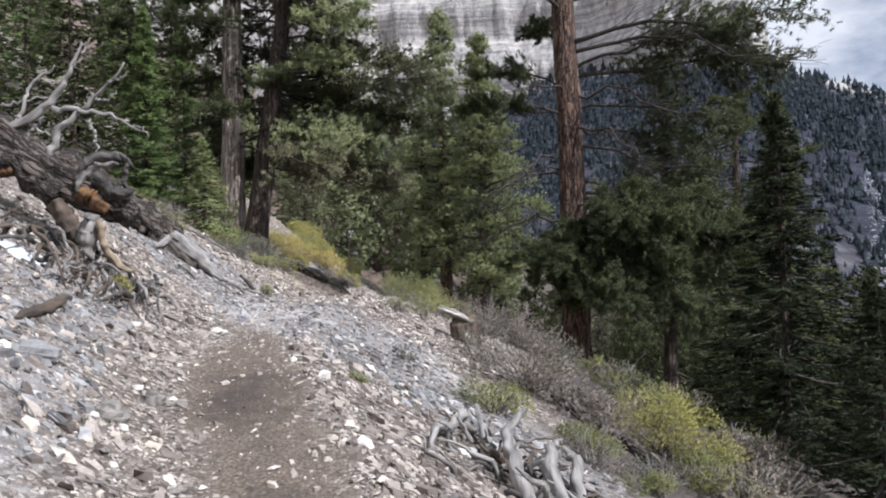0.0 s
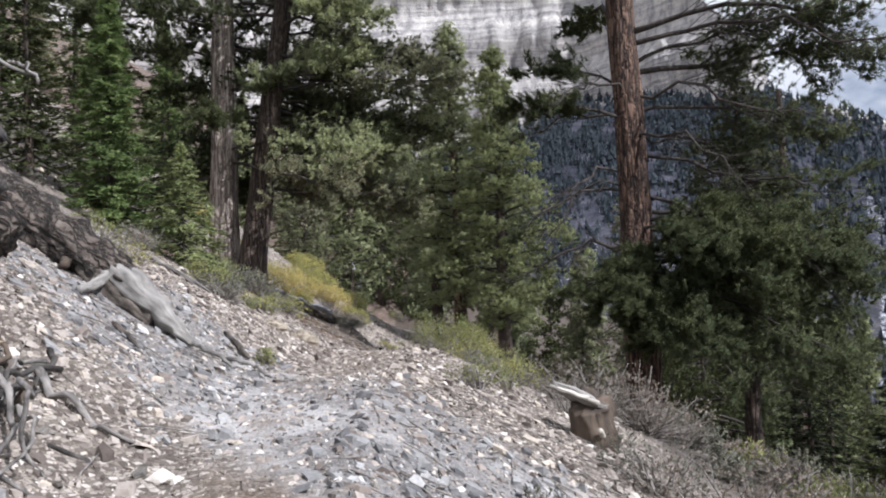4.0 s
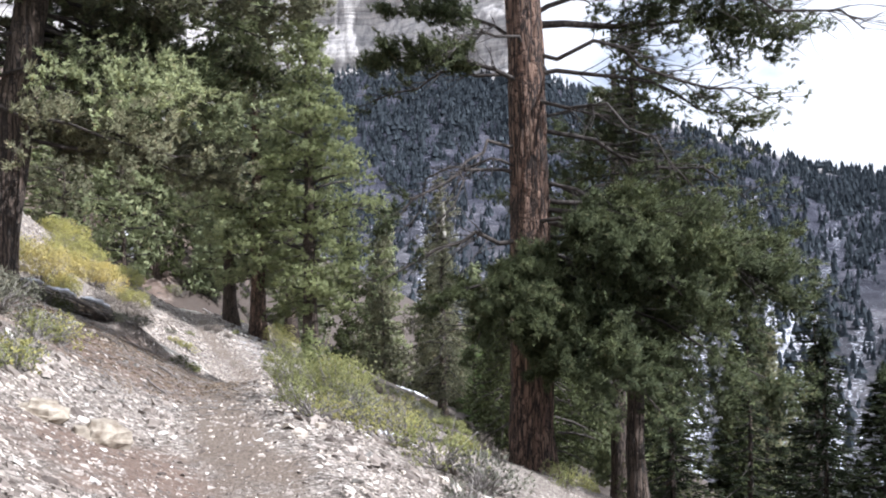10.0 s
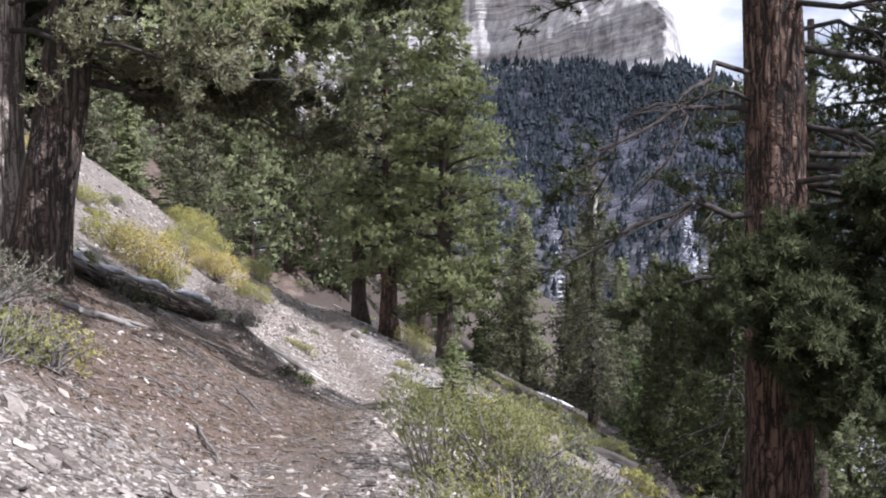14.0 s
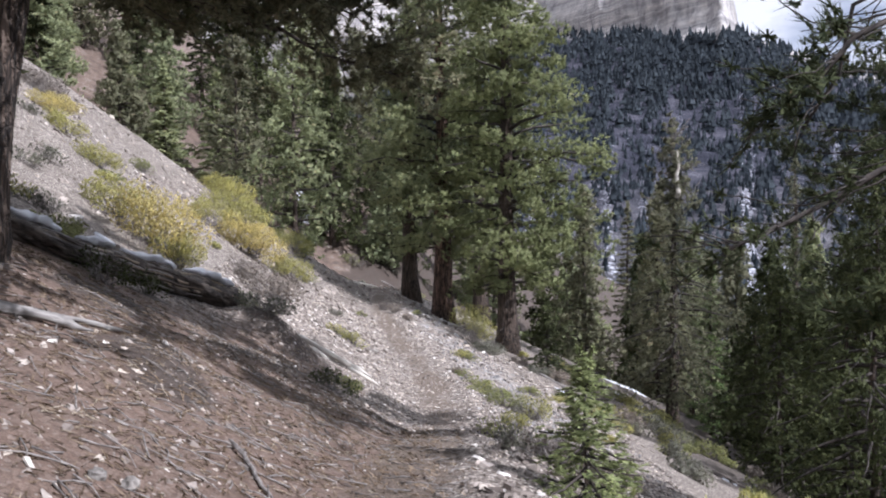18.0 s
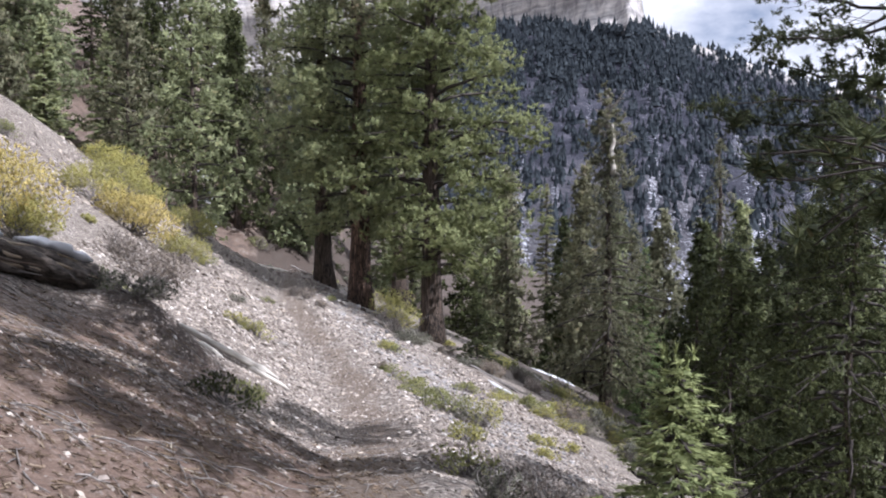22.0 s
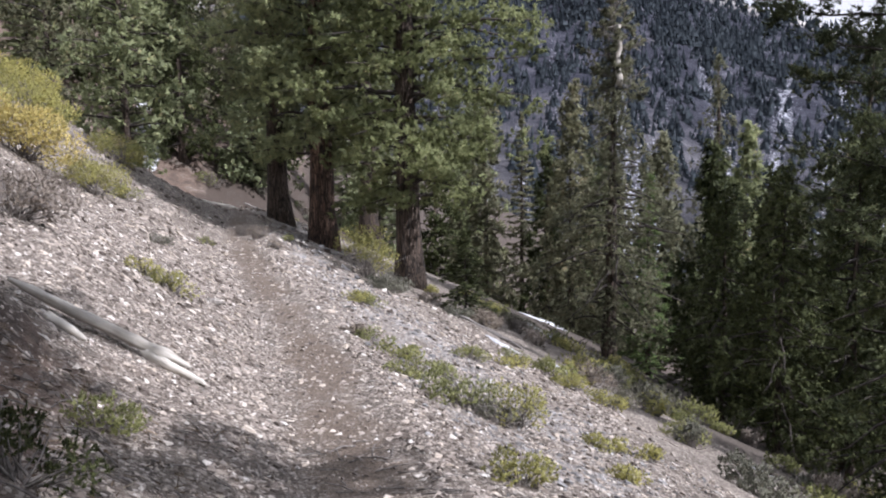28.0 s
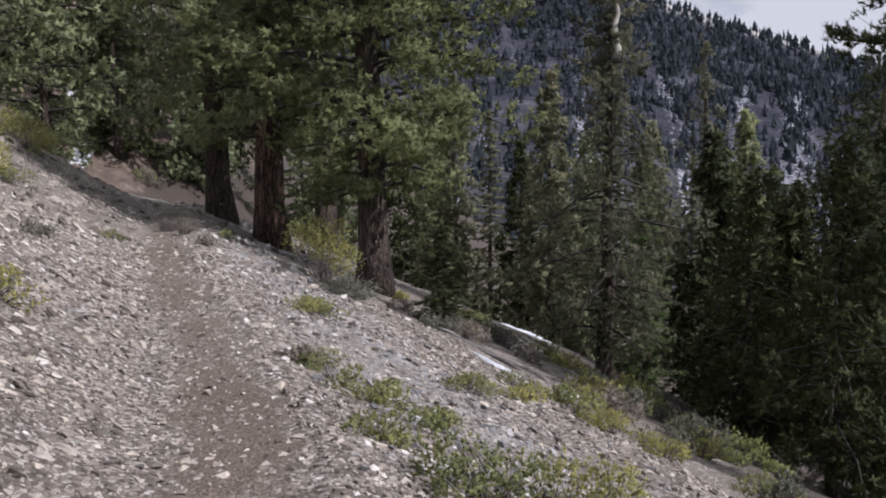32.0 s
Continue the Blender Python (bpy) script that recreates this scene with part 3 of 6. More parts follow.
# share of dark duff and humus, with some tree shade painted in
def duff_and_shade_share(x, y):
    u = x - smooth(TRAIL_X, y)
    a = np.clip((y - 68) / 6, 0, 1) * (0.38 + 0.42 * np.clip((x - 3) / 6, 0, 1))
    # duff below the rim, darkened further for the shade under the trees
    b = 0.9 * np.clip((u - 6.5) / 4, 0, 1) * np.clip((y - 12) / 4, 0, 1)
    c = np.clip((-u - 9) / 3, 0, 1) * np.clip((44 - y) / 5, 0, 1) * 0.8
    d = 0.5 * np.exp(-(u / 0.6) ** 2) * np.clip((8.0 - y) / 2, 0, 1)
    # darker under the root tangle; tree shade painted over the bank's dark soil
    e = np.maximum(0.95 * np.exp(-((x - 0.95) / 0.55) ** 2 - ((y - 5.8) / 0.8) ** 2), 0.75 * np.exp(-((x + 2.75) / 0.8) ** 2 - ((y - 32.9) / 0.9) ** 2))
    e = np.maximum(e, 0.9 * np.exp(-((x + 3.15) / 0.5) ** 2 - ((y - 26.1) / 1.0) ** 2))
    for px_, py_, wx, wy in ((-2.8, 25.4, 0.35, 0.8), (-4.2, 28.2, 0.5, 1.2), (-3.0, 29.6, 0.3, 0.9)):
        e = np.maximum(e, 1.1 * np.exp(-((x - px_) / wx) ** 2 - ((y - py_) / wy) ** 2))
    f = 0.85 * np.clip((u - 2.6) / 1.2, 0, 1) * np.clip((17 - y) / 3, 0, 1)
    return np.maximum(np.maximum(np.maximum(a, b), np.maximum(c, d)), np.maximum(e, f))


for key, share in (("soil", soil_share), ("litter", litter_share), ("shale", shale_share), ("duff_and_shade", duff_and_shade_share)):
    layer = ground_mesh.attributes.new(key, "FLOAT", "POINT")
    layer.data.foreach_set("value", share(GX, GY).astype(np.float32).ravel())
ground = tagged(new("ground", ground_mesh), "steep scree slope with a worn dirt trail benched across it", "ground", kind="structure")

# Mountain: a wooded valley side under a banded limestone cliff, with a ridge that falls away to the right.
RIDGE = [(-180, 6), (-110, 12), (-60, 24), (-25, 24), (-6, 26), (10, 26), (18, 23), (22.5, 18.5), (24.5, 16.6), (25.6, 15.6), (26.2, 12.5), (27.5, 12.1),
         (31, 10.6), (34.5, 9.1), (37.6, 8.0), (40.6, 6.9), (44.3, 5.2), (47, 4.7), (60, 5.0), (80, 6), (110, 7), (180, 6)]
CLIFF_FOOT = [(-180, 4), (-110, 5), (-60, 6), (-25, 6), (-4, 7.5), (3, 10.0), (8, 12.0), (12, 13.2), (15.5, 13.0), (22, 12.4), (25.6, 12.4), (26.2, 12.5), (27.5, 12.1),
              (31, 10.6), (34.5, 9.1), (37.6, 8.0), (40.6, 6.9), (44.3, 5.2), (47, 4.7), (60, 5.0), (80, 6), (110, 7), (180, 6)]
EYE = (-0.8, 16.0, 2.0)


def mountain_point(turn, r):
    foot = np.interp(turn, [k[0] for k in CLIFF_FOOT], [k[1] for k in CLIFF_FOOT])
    top = np.interp(turn, [k[0] for k in RIDGE], [k[1] for k in RIDGE])
    x, y = EYE[0] + r * np.sin(np.radians(turn)), EYE[1] + r * np.cos(np.radians(turn))
    f = np.clip((r - 120) / (620 - 120), 0, 1)
    zf = 620 * np.tan(np.radians(foot)) + EYE[2]
    z = -36 + (zf + 36) * f ** 1.22
    step = np.clip((r - 620) / 55, 0, 1)
    z = z + (675 * np.tan(np.radians(top)) + EYE[2] - zf) * step * ((top - foot) > 0.05)
    z = z - np.clip(r - 690, 0, 900) * 0.35
    amp = np.clip((r - 120) / 200, 0, 1)
    z = z + amp * (16 * value_noise(x / 90, y / 90, 11) + 7 * value_noise(x / 33, y / 33, 12) + 2.5 * value_noise(x / 11, y / 11, 13)) * np.clip((640 - r) / 60, 0.25, 1)
    near = 1 - 0.24 * np.interp(turn, [13, 25, 26, 30], [0, 1, 0.8, 0]) * np.clip((r - 430) / 180, 0, 1)  # the last buttress turns its face away to the left
    x, y, z = EYE[0] + (x - EYE[0]) * near, EYE[1] + (y - EYE[1]) * near, EYE[2] + (z - EYE[2]) * near
    return x, y, z, step * ((top - foot) > 0.05)


turns = np.concatenate([np.arange(-180, -20, 3.0), np.arange(-20, 60, 0.2), np.arange(60, 181, 3.0)])
radii = np.concatenate([np.arange(110, 560, 7.5), np.arange(560, 616, 5), np.arange(616, 682, 1.6), np.arange(690, 1100, 30)])
TT, RR = np.meshgrid(turns, radii, indexing="ij")
flute = 9 * value_noise(TT / 1.7, RR / 40, 21) + 5 * value_noise(TT / 0.6, RR / 14, 22) + 4 * value_noise(TT / 0.3, RR / 5, 23)
step_r = np.where((RR > 600) & (RR < 685), RR + flute * np.clip((RR - 600) / 30, 0, 1) * np.clip((685 - RR) / 10, 0, 1), RR)
mx, my, mz, cliff = mountain_point(TT, RR)
shift = (step_r - RR) + 5 * np.round(3 * np.sin(mz / 9.0)) / 3 * (cliff > 0.02) * (cliff < 0.98)
mx, my = mx + shift * np.sin(np.radians(TT)), my + shift * np.cos(np.radians(TT))
ni, nj = TT.shape
ii, jj = np.meshgrid(np.arange(ni - 1), np.arange(nj - 1), indexing="ij")
quads = np.stack([ii * nj + jj, ii * nj + jj + 1, (ii + 1) * nj + jj + 1, (ii + 1) * nj + jj], -1).reshape(-1, 4)
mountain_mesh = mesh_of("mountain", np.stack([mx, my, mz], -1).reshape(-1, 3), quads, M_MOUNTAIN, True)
layer = mountain_mesh.attributes.new("cliff", "FLOAT", "POINT")
layer.data.foreach_set("value", np.clip((RR - 596) / 18, 0, 1).astype(np.float32).ravel())
layer = mountain_mesh.attributes.new("scree_slope", "FLOAT", "POINT")
layer.data.foreach_set("value", np.clip((340 - RR) / 120, 0, 1.0).astype(np.float32).ravel())
layer = mountain_mesh.attributes.new("snow", "FLOAT", "POINT")
gully = value_noise(TT / 1.1, RR / 130, 31) + 0.6 * value_noise(TT / 0.4, RR / 40, 32)
snowy = np.where(RR < 600, 0.05 + 0.17 * gully + 0.06 * np.clip((320 - RR) / 160, -1, 1) + 0.04 * np.clip((TT - 31) / 5, 0, 1), -0.12)
layer.data.foreach_set("value", snowy.astype(np.float32).ravel())
tagged(new("mountain", mountain_mesh), "distant grey limestone cliff above a snow-dusted mountainside", "mountain", kind="structure")


# Trees
def crown_arrays(rng, height, base, radius, branches, tufts, kind, droop=0.25, gaps=0.0, taper=1.0):
    """Limbs and needle tufts of a conifer whose trunk stands at the origin. Returns limb pieces and tuft arrays."""
    limbs, cs, ws, os_ = [], [], [], []
    golden = 2.399963
    start = rng.uniform(0, 6.28)
    for i in range(branches):
        f = (i + rng.uniform(0, 1)) / branches
        h = base + (height - base) * f
        if kind == "fir":
            reach = radius * (1 - f) ** (0.85 * taper) * rng.uniform(0.75, 1.1) + 0.06
        else:
            reach = radius * (0.55 + 0.45 * math.sin(math.pi * min(1, f * 1.25 + 0.12))) * (1 - f ** 3 * 0.75) * rng.uniform(0.55, 1.15)
        if rng.uniform() < gaps:
            reach *= 0.35
        az = start + i * golden + rng.normal(0, 0.35)
        out = np.array([math.cos(az), math.sin(az), 0])
        rise = {"pine": rng.normal(0.02, 0.12), "shag": rng.normal(-0.28, 0.15), "fir": -droop * (1 - f)}[kind] * reach
        a = np.array([0, 0, h])
        b = a + out * reach + np.array([0, 0, rise])
        line = bent(a, b, 5, 0.05, int(rng.integers(1 << 30)), sag=0.05 * reach if kind == "fir" else -0.06 * reach)
        r0 = 0.010 + 0.020 * reach * (0.6 if kind == "fir" else 1)
        limbs.append(tube(line, np.linspace(r0, 0.006, 6), 4))
        n = max(3, int(tufts * 2.4 * (0.25 + reach / radius)))
        side = np.array([-out[1], out[0], 0])
        pos = np.linspace(0, 1, 6)
        if kind != "fir":
            m = 2 + int(3.2 * reach / radius + 0.5)
            sc = rng.uniform(0.30, 1.02, m)
            mid = np.stack([np.interp(sc, pos, line[:, k]) for k in range(3)], 1)
            mid += side * (rng.normal(0, 0.28, m) * reach)[:, None] * np.clip(1.25 - sc, 0.3, 1)[:, None]
            mid[:, 2] += rng.normal(0.05, 0.16, m)
            size = (0.26 + 0.085 * reach) * rng.uniform(0.65, 1.35, m)
            pick = rng.integers(0, m, n)
            off = rng.normal(0, 1, (n, 3))
            off /= np.linalg.norm(off, axis=1, keepdims=True)
            o = off * 0.9 + out * 0.35 + np.array([0, 0, 0.25])
            off = off * rng.uniform(0.75, 1.0, (n, 1))
            at = mid[pick] + off * size[pick][:, None] * np.array([1.2, 1.2, 0.7] if kind == "pine" else [0.8, 0.8, 1.2])
            w = 0.8 * np.cross(off, rng.normal(0, 1, (n, 3))) + off * 0.45 + out * 0.2 + np.array([0, 0, 0.30 if kind == "pine" else -0.5])
        else:
            s = rng.uniform(0.06, 1.05, n) ** 0.8
            at = np.stack([np.interp(s, pos, line[:, k]) for k in range(3)], 1)
            lat = rng.normal(0, 1, n) * 0.42 * reach * (1.15 - s)
            at = at + side * lat[:, None] * 0.75 + out * (-np.abs(lat) * 0.25)[:, None]
            at[:, 2] += rng.normal(-0.02, 0.05, n) - 0.10 * np.abs(lat)
            w = out * 0.8 + side * (np.sign(lat) * 0.8)[:, None] + np.array([0, 0, -0.10])
            o = out * 0.7 + side * (np.sign(lat) * 0.25)[:, None] + np.array([0, 0, 0.5]) + rng.normal(0, 0.3, (n, 3))
        cs.append(at)
        ws.append(w)
        os_.append(o)
    cs.append(rng.normal(0, 0.06, (10, 3)) + np.array([0, 0, height]))
    ws.append(np.tile([0, 0, 1.0], (10, 1)))
    os_.append(np.tile([0, 0, 1.0], (10, 1)))
    return limbs, np.concatenate(cs), np.concatenate(ws), np.concatenate(os_)


def trunk_line(height, lean, seed, segs=12, wander=0.008):
    p = bent((0, 0, -0.5), (lean[0] * height, lean[1] * height, height), segs, wander, seed)
    return p


def conifer(x, y, height, radius, kind="fir", base=0.15, girth=None, needles=None, bark=None, branches=70, tufts=14, needle=0.22, blades=7,
            lean=(0, 0), gaps=0.1, seed=0, broad=0.30, label="", name="conifer_tree", category="tree", sink=0.0, split=True):
    """A conifer on the slope at x, y."""
    rng = np.random.default_rng(seed)
    z = float(ground_z(x, y)) - sink
    tree = thing(name, x, y, z, label, category, "conifers on the slope")
    line = trunk_line(height, lean, seed)
    g = girth or 0.011 * height + 0.03
    s = np.linspace(0, 1, len(line))
    rad = g * ((1 - s) ** 0.8 * 0.95 + 0.03) * (1 + 0.5 * np.exp(-s * 22))
    v, f = tube(line, rad, 12, 0.05, seed, 0.05)
    part("trunk", mesh_of("trunk", v, f, bark or M_BARK_DARK, True), tree)
    limbs, c, w, o = crown_arrays(rng, height, base * height, radius, branches, tufts, kind, gaps=gaps)
    c[:, :2] += np.stack([np.interp(c[:, 2], line[:, 2], line[:, k]) for k in (0, 1)], 1)
    for lv, lf in limbs if split else [joined(limbs)]:
        lv[:, :2] += np.stack([np.interp(lv[:, 2], line[:, 2], line[:, k]) for k in (0, 1)], 1)
        ob = part("branch" if split else "branchwork", mesh_of("branch", lv, lf, M_LIMB, True), tree)
        if not split:
            tagged(ob, kind="stuff")
    fir = kind == "fir"
    part("crown", tuft_mesh("crown", c, w, o, needle, needle * broad * (0.55 if split else 0.75), int(blades * 1.25) if split else max(4, int(blades * 0.8)), 0.45 if fir else 0.7, rng, needles or M_FIR, 0.55 if fir else 0.0), tree)
    return tree


conifer(2.5, 55.0, 21, 3.7, "pine", 0.14, 0.46, M_PINE, M_BARK_RED, 150, 36, 0.26, 8, seed=11, gaps=0.05, broad=0.38, label="tall ponderosa pine with a red-brown trunk and full green crown", name="pine_tree")
conifer(4.9, 51.8, 19.5, 4.1, "pine", 0.13, 0.44, M_PINE_YELLOW, M_BARK_DARK, 150, 36, 0.26, 8, seed=12, gaps=0.05, broad=0.38, label="tall pine with a grey fluted trunk and full green crown", name="pine_tree")
conifer(5.0, 60.0, 20, 3.4, "pine", 0.12, 0.42, M_PINE, M_BARK_DARK, 80, 20, 0.30, 7, seed=13, broad=0.38, label="tall dark pine standing behind the red-trunked one", name="pine_tree")
conifer(1.2, 57.5, 18, 3.0, "pine", 0.14, 0.40, M_PINE, M_BARK_DARK, 80, 20, 0.30, 7, seed=14, broad=0.38, label="tall dark pine at the bend of the trail", name="pine_tree")
conifer(-3.4, 80.0, 15, 3.1, "shag", 0.02, 0.30, M_FIR, M_BARK_DARK, 110, 18, 0.34, 7, seed=33, broad=0.4, label="tall dark fir across the gully behind the bend", name="fir_tree")
conifer(-6.9, 80.0, 8.5, 1.4, "fir", 0.02, 0.15, M_FIR, None, 90, 12, 0.28, 6, seed=34, label="dark pointed fir beside a strip of snow", name="fir_tree")
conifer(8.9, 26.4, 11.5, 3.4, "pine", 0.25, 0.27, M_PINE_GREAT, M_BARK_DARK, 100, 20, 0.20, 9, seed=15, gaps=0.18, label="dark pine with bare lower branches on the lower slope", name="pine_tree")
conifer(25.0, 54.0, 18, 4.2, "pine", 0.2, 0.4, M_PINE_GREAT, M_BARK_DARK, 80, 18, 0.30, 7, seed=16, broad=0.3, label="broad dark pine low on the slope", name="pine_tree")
conifer(11.4, 36.8, 9.5, 2.7, "shag", 0.04, None, M_FIR, None, 110, 14, 0.24, 6, seed=17, gaps=0.2, label="dense dark fir on the shaded lower slope", name="fir_tree")
conifer(12.65, 52.7, 11.6, 3.0, "shag", 0.10, 0.30, M_PINE_GREY, M_BARK_DARK, 130, 22, 0.20, 7, seed=18, gaps=0.25, label="old pine with a sparse grey-green crown and broken white top", name="pine_tree")
conifer(26.5, 67.0, 22, 3.4, "shag", 0.25, 0.4, M_PINE_GREY, M_BARK_DARK, 80, 12, 0.3, 7, seed=19, gaps=0.35, label="thin-crowned grey pine in the hollow", name="pine_tree")
conifer(-6.75, 20.6, 5.0, 0.98, "fir", 0.04, 0.10, M_FIR_BRIGHT, None, 90, 16, 0.20, 8, seed=20, label="bright green young fir on the upper slope", name="fir_tree")
conifer(-4.9, 19.2, 2.25, 0.9, "fir", 0.03, 0.04, M_FIR_YOUNG, None, 60, 14, 0.13, 9, seed=21, label="small pale green fir sapling above the trail", name="fir_sapling")
conifer(0.66, 24.9, 1.25, 0.62, "fir", 0.03, 0.022, M_FIR_YOUNG, None, 46, 12, 0.085, 9, seed=22, label="dark green fir sapling at the lower edge of the trail", name="fir_sapling")
conifer(5.9, 48.6, 2.5, 1.1, "fir", 0.03, 0.05, M_FIR, None, 50, 14, 0.16, 8, seed=23, label="low dark fir beside a pine trunk", name="fir_tree")
conifer(7.3, 14.8, 7.0, 2.1, "fir", 0.03, 0.17, M_FIR, None, 110, 16, 0.20, 8, seed=24, label="dense dark fir with dead twigs below the trail", name="fir_tree")
conifer(5.4, 10.9, 5.2, 1.5, "fir", 0.02, 0.11, M_FIR_SHADED, None, 90, 17, 0.17, 8, seed=41, label="dark green fir with low skirts below the trail", name="fir_tree")
conifer(5.3, 8.3, 2.8, 1.25, "fir", 0.02, 0.06, M_FIR_SHADED, None, 60, 14, 0.15, 7, seed=46, label="low dark fir below the trail", name="fir_tree")
conifer(11.6, 23.2, 5.6, 1.5, "fir", 0.03, None, M_FIR_SHADED, None, 80, 14, 0.2, 7, seed=42, split=False, label="dark fir below the great pine", name="fir_tree")
conifer(12.0, 29.5, 7.0, 1.8, "fir", 0.03, None, M_FIR_SHADED, None, 80, 14, 0.22, 7, seed=43, split=False, label="dark fir below the great pine", name="fir_tree")
conifer(16.0, 31.0, 8.5, 2.0, "fir", 0.03, None, M_FIR_SHADED, None, 80, 14, 0.22, 7, seed=44, split=False, label="dark fir low on the slope", name="fir_tree")
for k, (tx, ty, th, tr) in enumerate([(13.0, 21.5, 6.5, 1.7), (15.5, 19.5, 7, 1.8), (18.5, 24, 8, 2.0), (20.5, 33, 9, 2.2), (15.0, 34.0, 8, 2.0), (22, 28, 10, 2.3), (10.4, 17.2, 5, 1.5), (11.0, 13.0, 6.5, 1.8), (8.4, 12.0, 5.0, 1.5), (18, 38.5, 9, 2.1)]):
    conifer(tx, ty, th, tr, "fir" if k % 3 == 1 else "shag", 0.03, None, M_FIR if ty > 32 else M_FIR_SHADED, None, 70, 12, 0.26, 6, seed=240 + k, split=False, label="dark fir in the shade of the lower slope", name="fir_tree")
conifer(9.8, 20.0, 4.2, 1.4, "fir", 0.03, None, M_FIR_SHADED, None, 70, 14, 0.2, 7, seed=45, split=False, label="dark fir below the great pine", name="fir_tree")
conifer(14.5, 26.5, 8.4, 2.1, "fir", 0.04, None, M_FIR_SHADED, None, 90, 12, 0.24, 6, seed=25, label="dark pointed fir on the lower slope", name="fir_tree")
conifer(18.0, 27.5, 7.5, 1.7, "fir", 0.04, None, M_FIR_SHADED, None, 80, 11, 0.24, 6, seed=26, label="dark pointed fir on the lower slope", name="fir_tree")
conifer(15.4, 54.8, 8.0, 1.5, "fir", 0.04, None, M_FIR_BRIGHT, None, 80, 11, 0.26, 6, seed=27, label="green pointed fir beside an old pine", name="fir_tree")
conifer(13.8, 47.5, 7.2, 1.9, "shag", 0.04, None, M_FIR, None, 90, 13, 0.24, 6, seed=28, label="dark pointed fir on the lower slope", name="fir_tree")
conifer(12.3, 43.0, 7.2, 1.9, "shag", 0.04, None, M_FIR, None, 100, 14, 0.22, 6, seed=29, label="dark pointed fir on the lower slope", name="fir_tree")
conifer(15.0, 43.5, 9.5, 2.3, "shag", 0.04, None, M_FIR, None, 90, 13, 0.24, 6, seed=30, label="dark pointed fir on the lower slope", name="fir_tree")
# the wood in and beyond the gully
BEYOND_LEFT = [
    (-13, 92, 22, 3.4, "shag"), (-18, 90, 20, 2.8, "fir"), (-23.5, 97, 20, 3.6, "shag"), (-29, 99, 21, 3, "fir"), (-8.6, 94, 7.5, 1.3, "fir"), (-34, 95, 20, 3, "pine"), (-15.5, 106, 24, 3.2, "fir"),
    (-7, 108, 22, 3.2, "pine"), (-39, 88, 18, 3, "fir"), (-16.5, 98, 20, 3, "fir"), (-21, 92, 16, 2.6, "fir"), (-26, 93, 18, 2.8, "pine"), (-10.5, 99, 21, 3.6, "shag"), (-5, 101, 18, 2.8, "pine"),
    (-31, 90, 16, 2.6, "fir"), (-36, 100, 22, 3.2, "fir"), (-42, 95, 20, 3.2, "fir"), (-12, 80, 15, 2.4, "fir"), (-20, 84, 9, 1.8, "fir"), (-26, 86, 14, 2.3, "pine"),
    (-30, 82, 18, 3, "pine"), (-24, 78, 15, 2.8, "pine"), (-18, 76, 14, 2.6, "pine"),
]
BEYOND_LEFT_MORE = [
    (-1.5, 87, 22, 3.4, "pine"), (2.5, 85, 19, 3.2, "shag"), (-6.2, 91, 23, 3.4, "pine"), (0.9, 80.5, 14, 2.3, "shag"), (-9.8, 86, 19, 3.2, "shag"), (-4.2, 89, 22, 3.2, "shag"),
    (-14, 72, 12, 2.4, "fir"), (-5.2, 66.5, 16, 3.3, "pine"), (-9.5, 73, 17, 3.4, "pine"), (-16, 80, 17, 3.2, "pine"), (-21, 70, 12, 2.8, "pine"),
]
BEYOND_MIDDLE = [
    (-3.6, 95, 13, 2.4, "fir"), (-0.5, 101, 18, 3, "fir"), (3.5, 98, 17, 2.8, "pine"), (8, 88, 15, 2.6, "fir"), (13.5, 70, 15, 2.5, "pine"), (18.5, 73, 16, 3, "shag"),
    (16, 84, 15, 2.4, "pine"), (0.5, 93, 11, 2.2, "fir"), (17.8, 50.5, 8.5, 2.2, "shag"), (17.5, 46.5, 10, 2.6, "pine"), (1.2, 92, 13, 2.3, "fir"),
    (2, 84, 17, 2.6, "pine"), (12, 96, 18, 2.8, "fir"), (17, 66, 15, 2.6, "shag"), (12, 76, 15, 2.6, "pine"), (9, 80, 16, 2.8, "pine"),
]
BEYOND_RIGHT = [
    (22, 80, 17, 2.6, "pine"), (30, 82, 20, 2.8, "fir"), (36, 74, 19, 2.7, "pine"), (20, 62, 12, 2.6, "shag"), (31, 62, 15, 2.9, "pine"), (22, 49, 12, 2.8, "shag"), (27, 43, 12, 2.8, "pine"),
    (19, 56, 11, 2.5, "shag"), (23.5, 60, 14, 2.8, "shag"), (28, 70, 18, 2.6, "fir"), (40, 60, 18, 2.8, "fir"), (34, 52, 14, 2.4, "pine"), (24, 92, 18, 2.8, "fir"), (21, 38, 9, 1.8, "fir"),
    (21, 70, 16, 2.8, "shag"), (24.5, 75, 18, 2.8, "pine"), (28, 87, 19, 3, "shag"), (19, 90, 18, 3, "pine"), (33, 68, 17, 2.6, "shag"), (26, 61, 13, 2.5, "shag"), (30, 57, 14, 2.5, "shag"),
    (38, 80, 20, 3, "pine"),
]
for k, (tx, ty, th, tr, tk) in enumerate(BEYOND_LEFT + BEYOND_LEFT_MORE + BEYOND_MIDDLE + BEYOND_RIGHT):
    th = max(6, th - float(far_bank(tx, ty)))
    conifer(tx, ty, th, tr, tk, 0.08, None, ((M_PINE, M_PINE_GREY, M_PINE) if tx < 1 and ty < 85 else (M_FIR, M_PINE, M_PINE_GREY))[k % 3], None, 90, 13, 0.40, 5, seed=100 + k, gaps=0.10, broad=0.48, split=False,
            label="dark fir in the wood beyond the gully" if tk == "fir" else "grey-green pine in the wood beyond the gully", name="fir_tree" if tk == "fir" else "pine_tree")
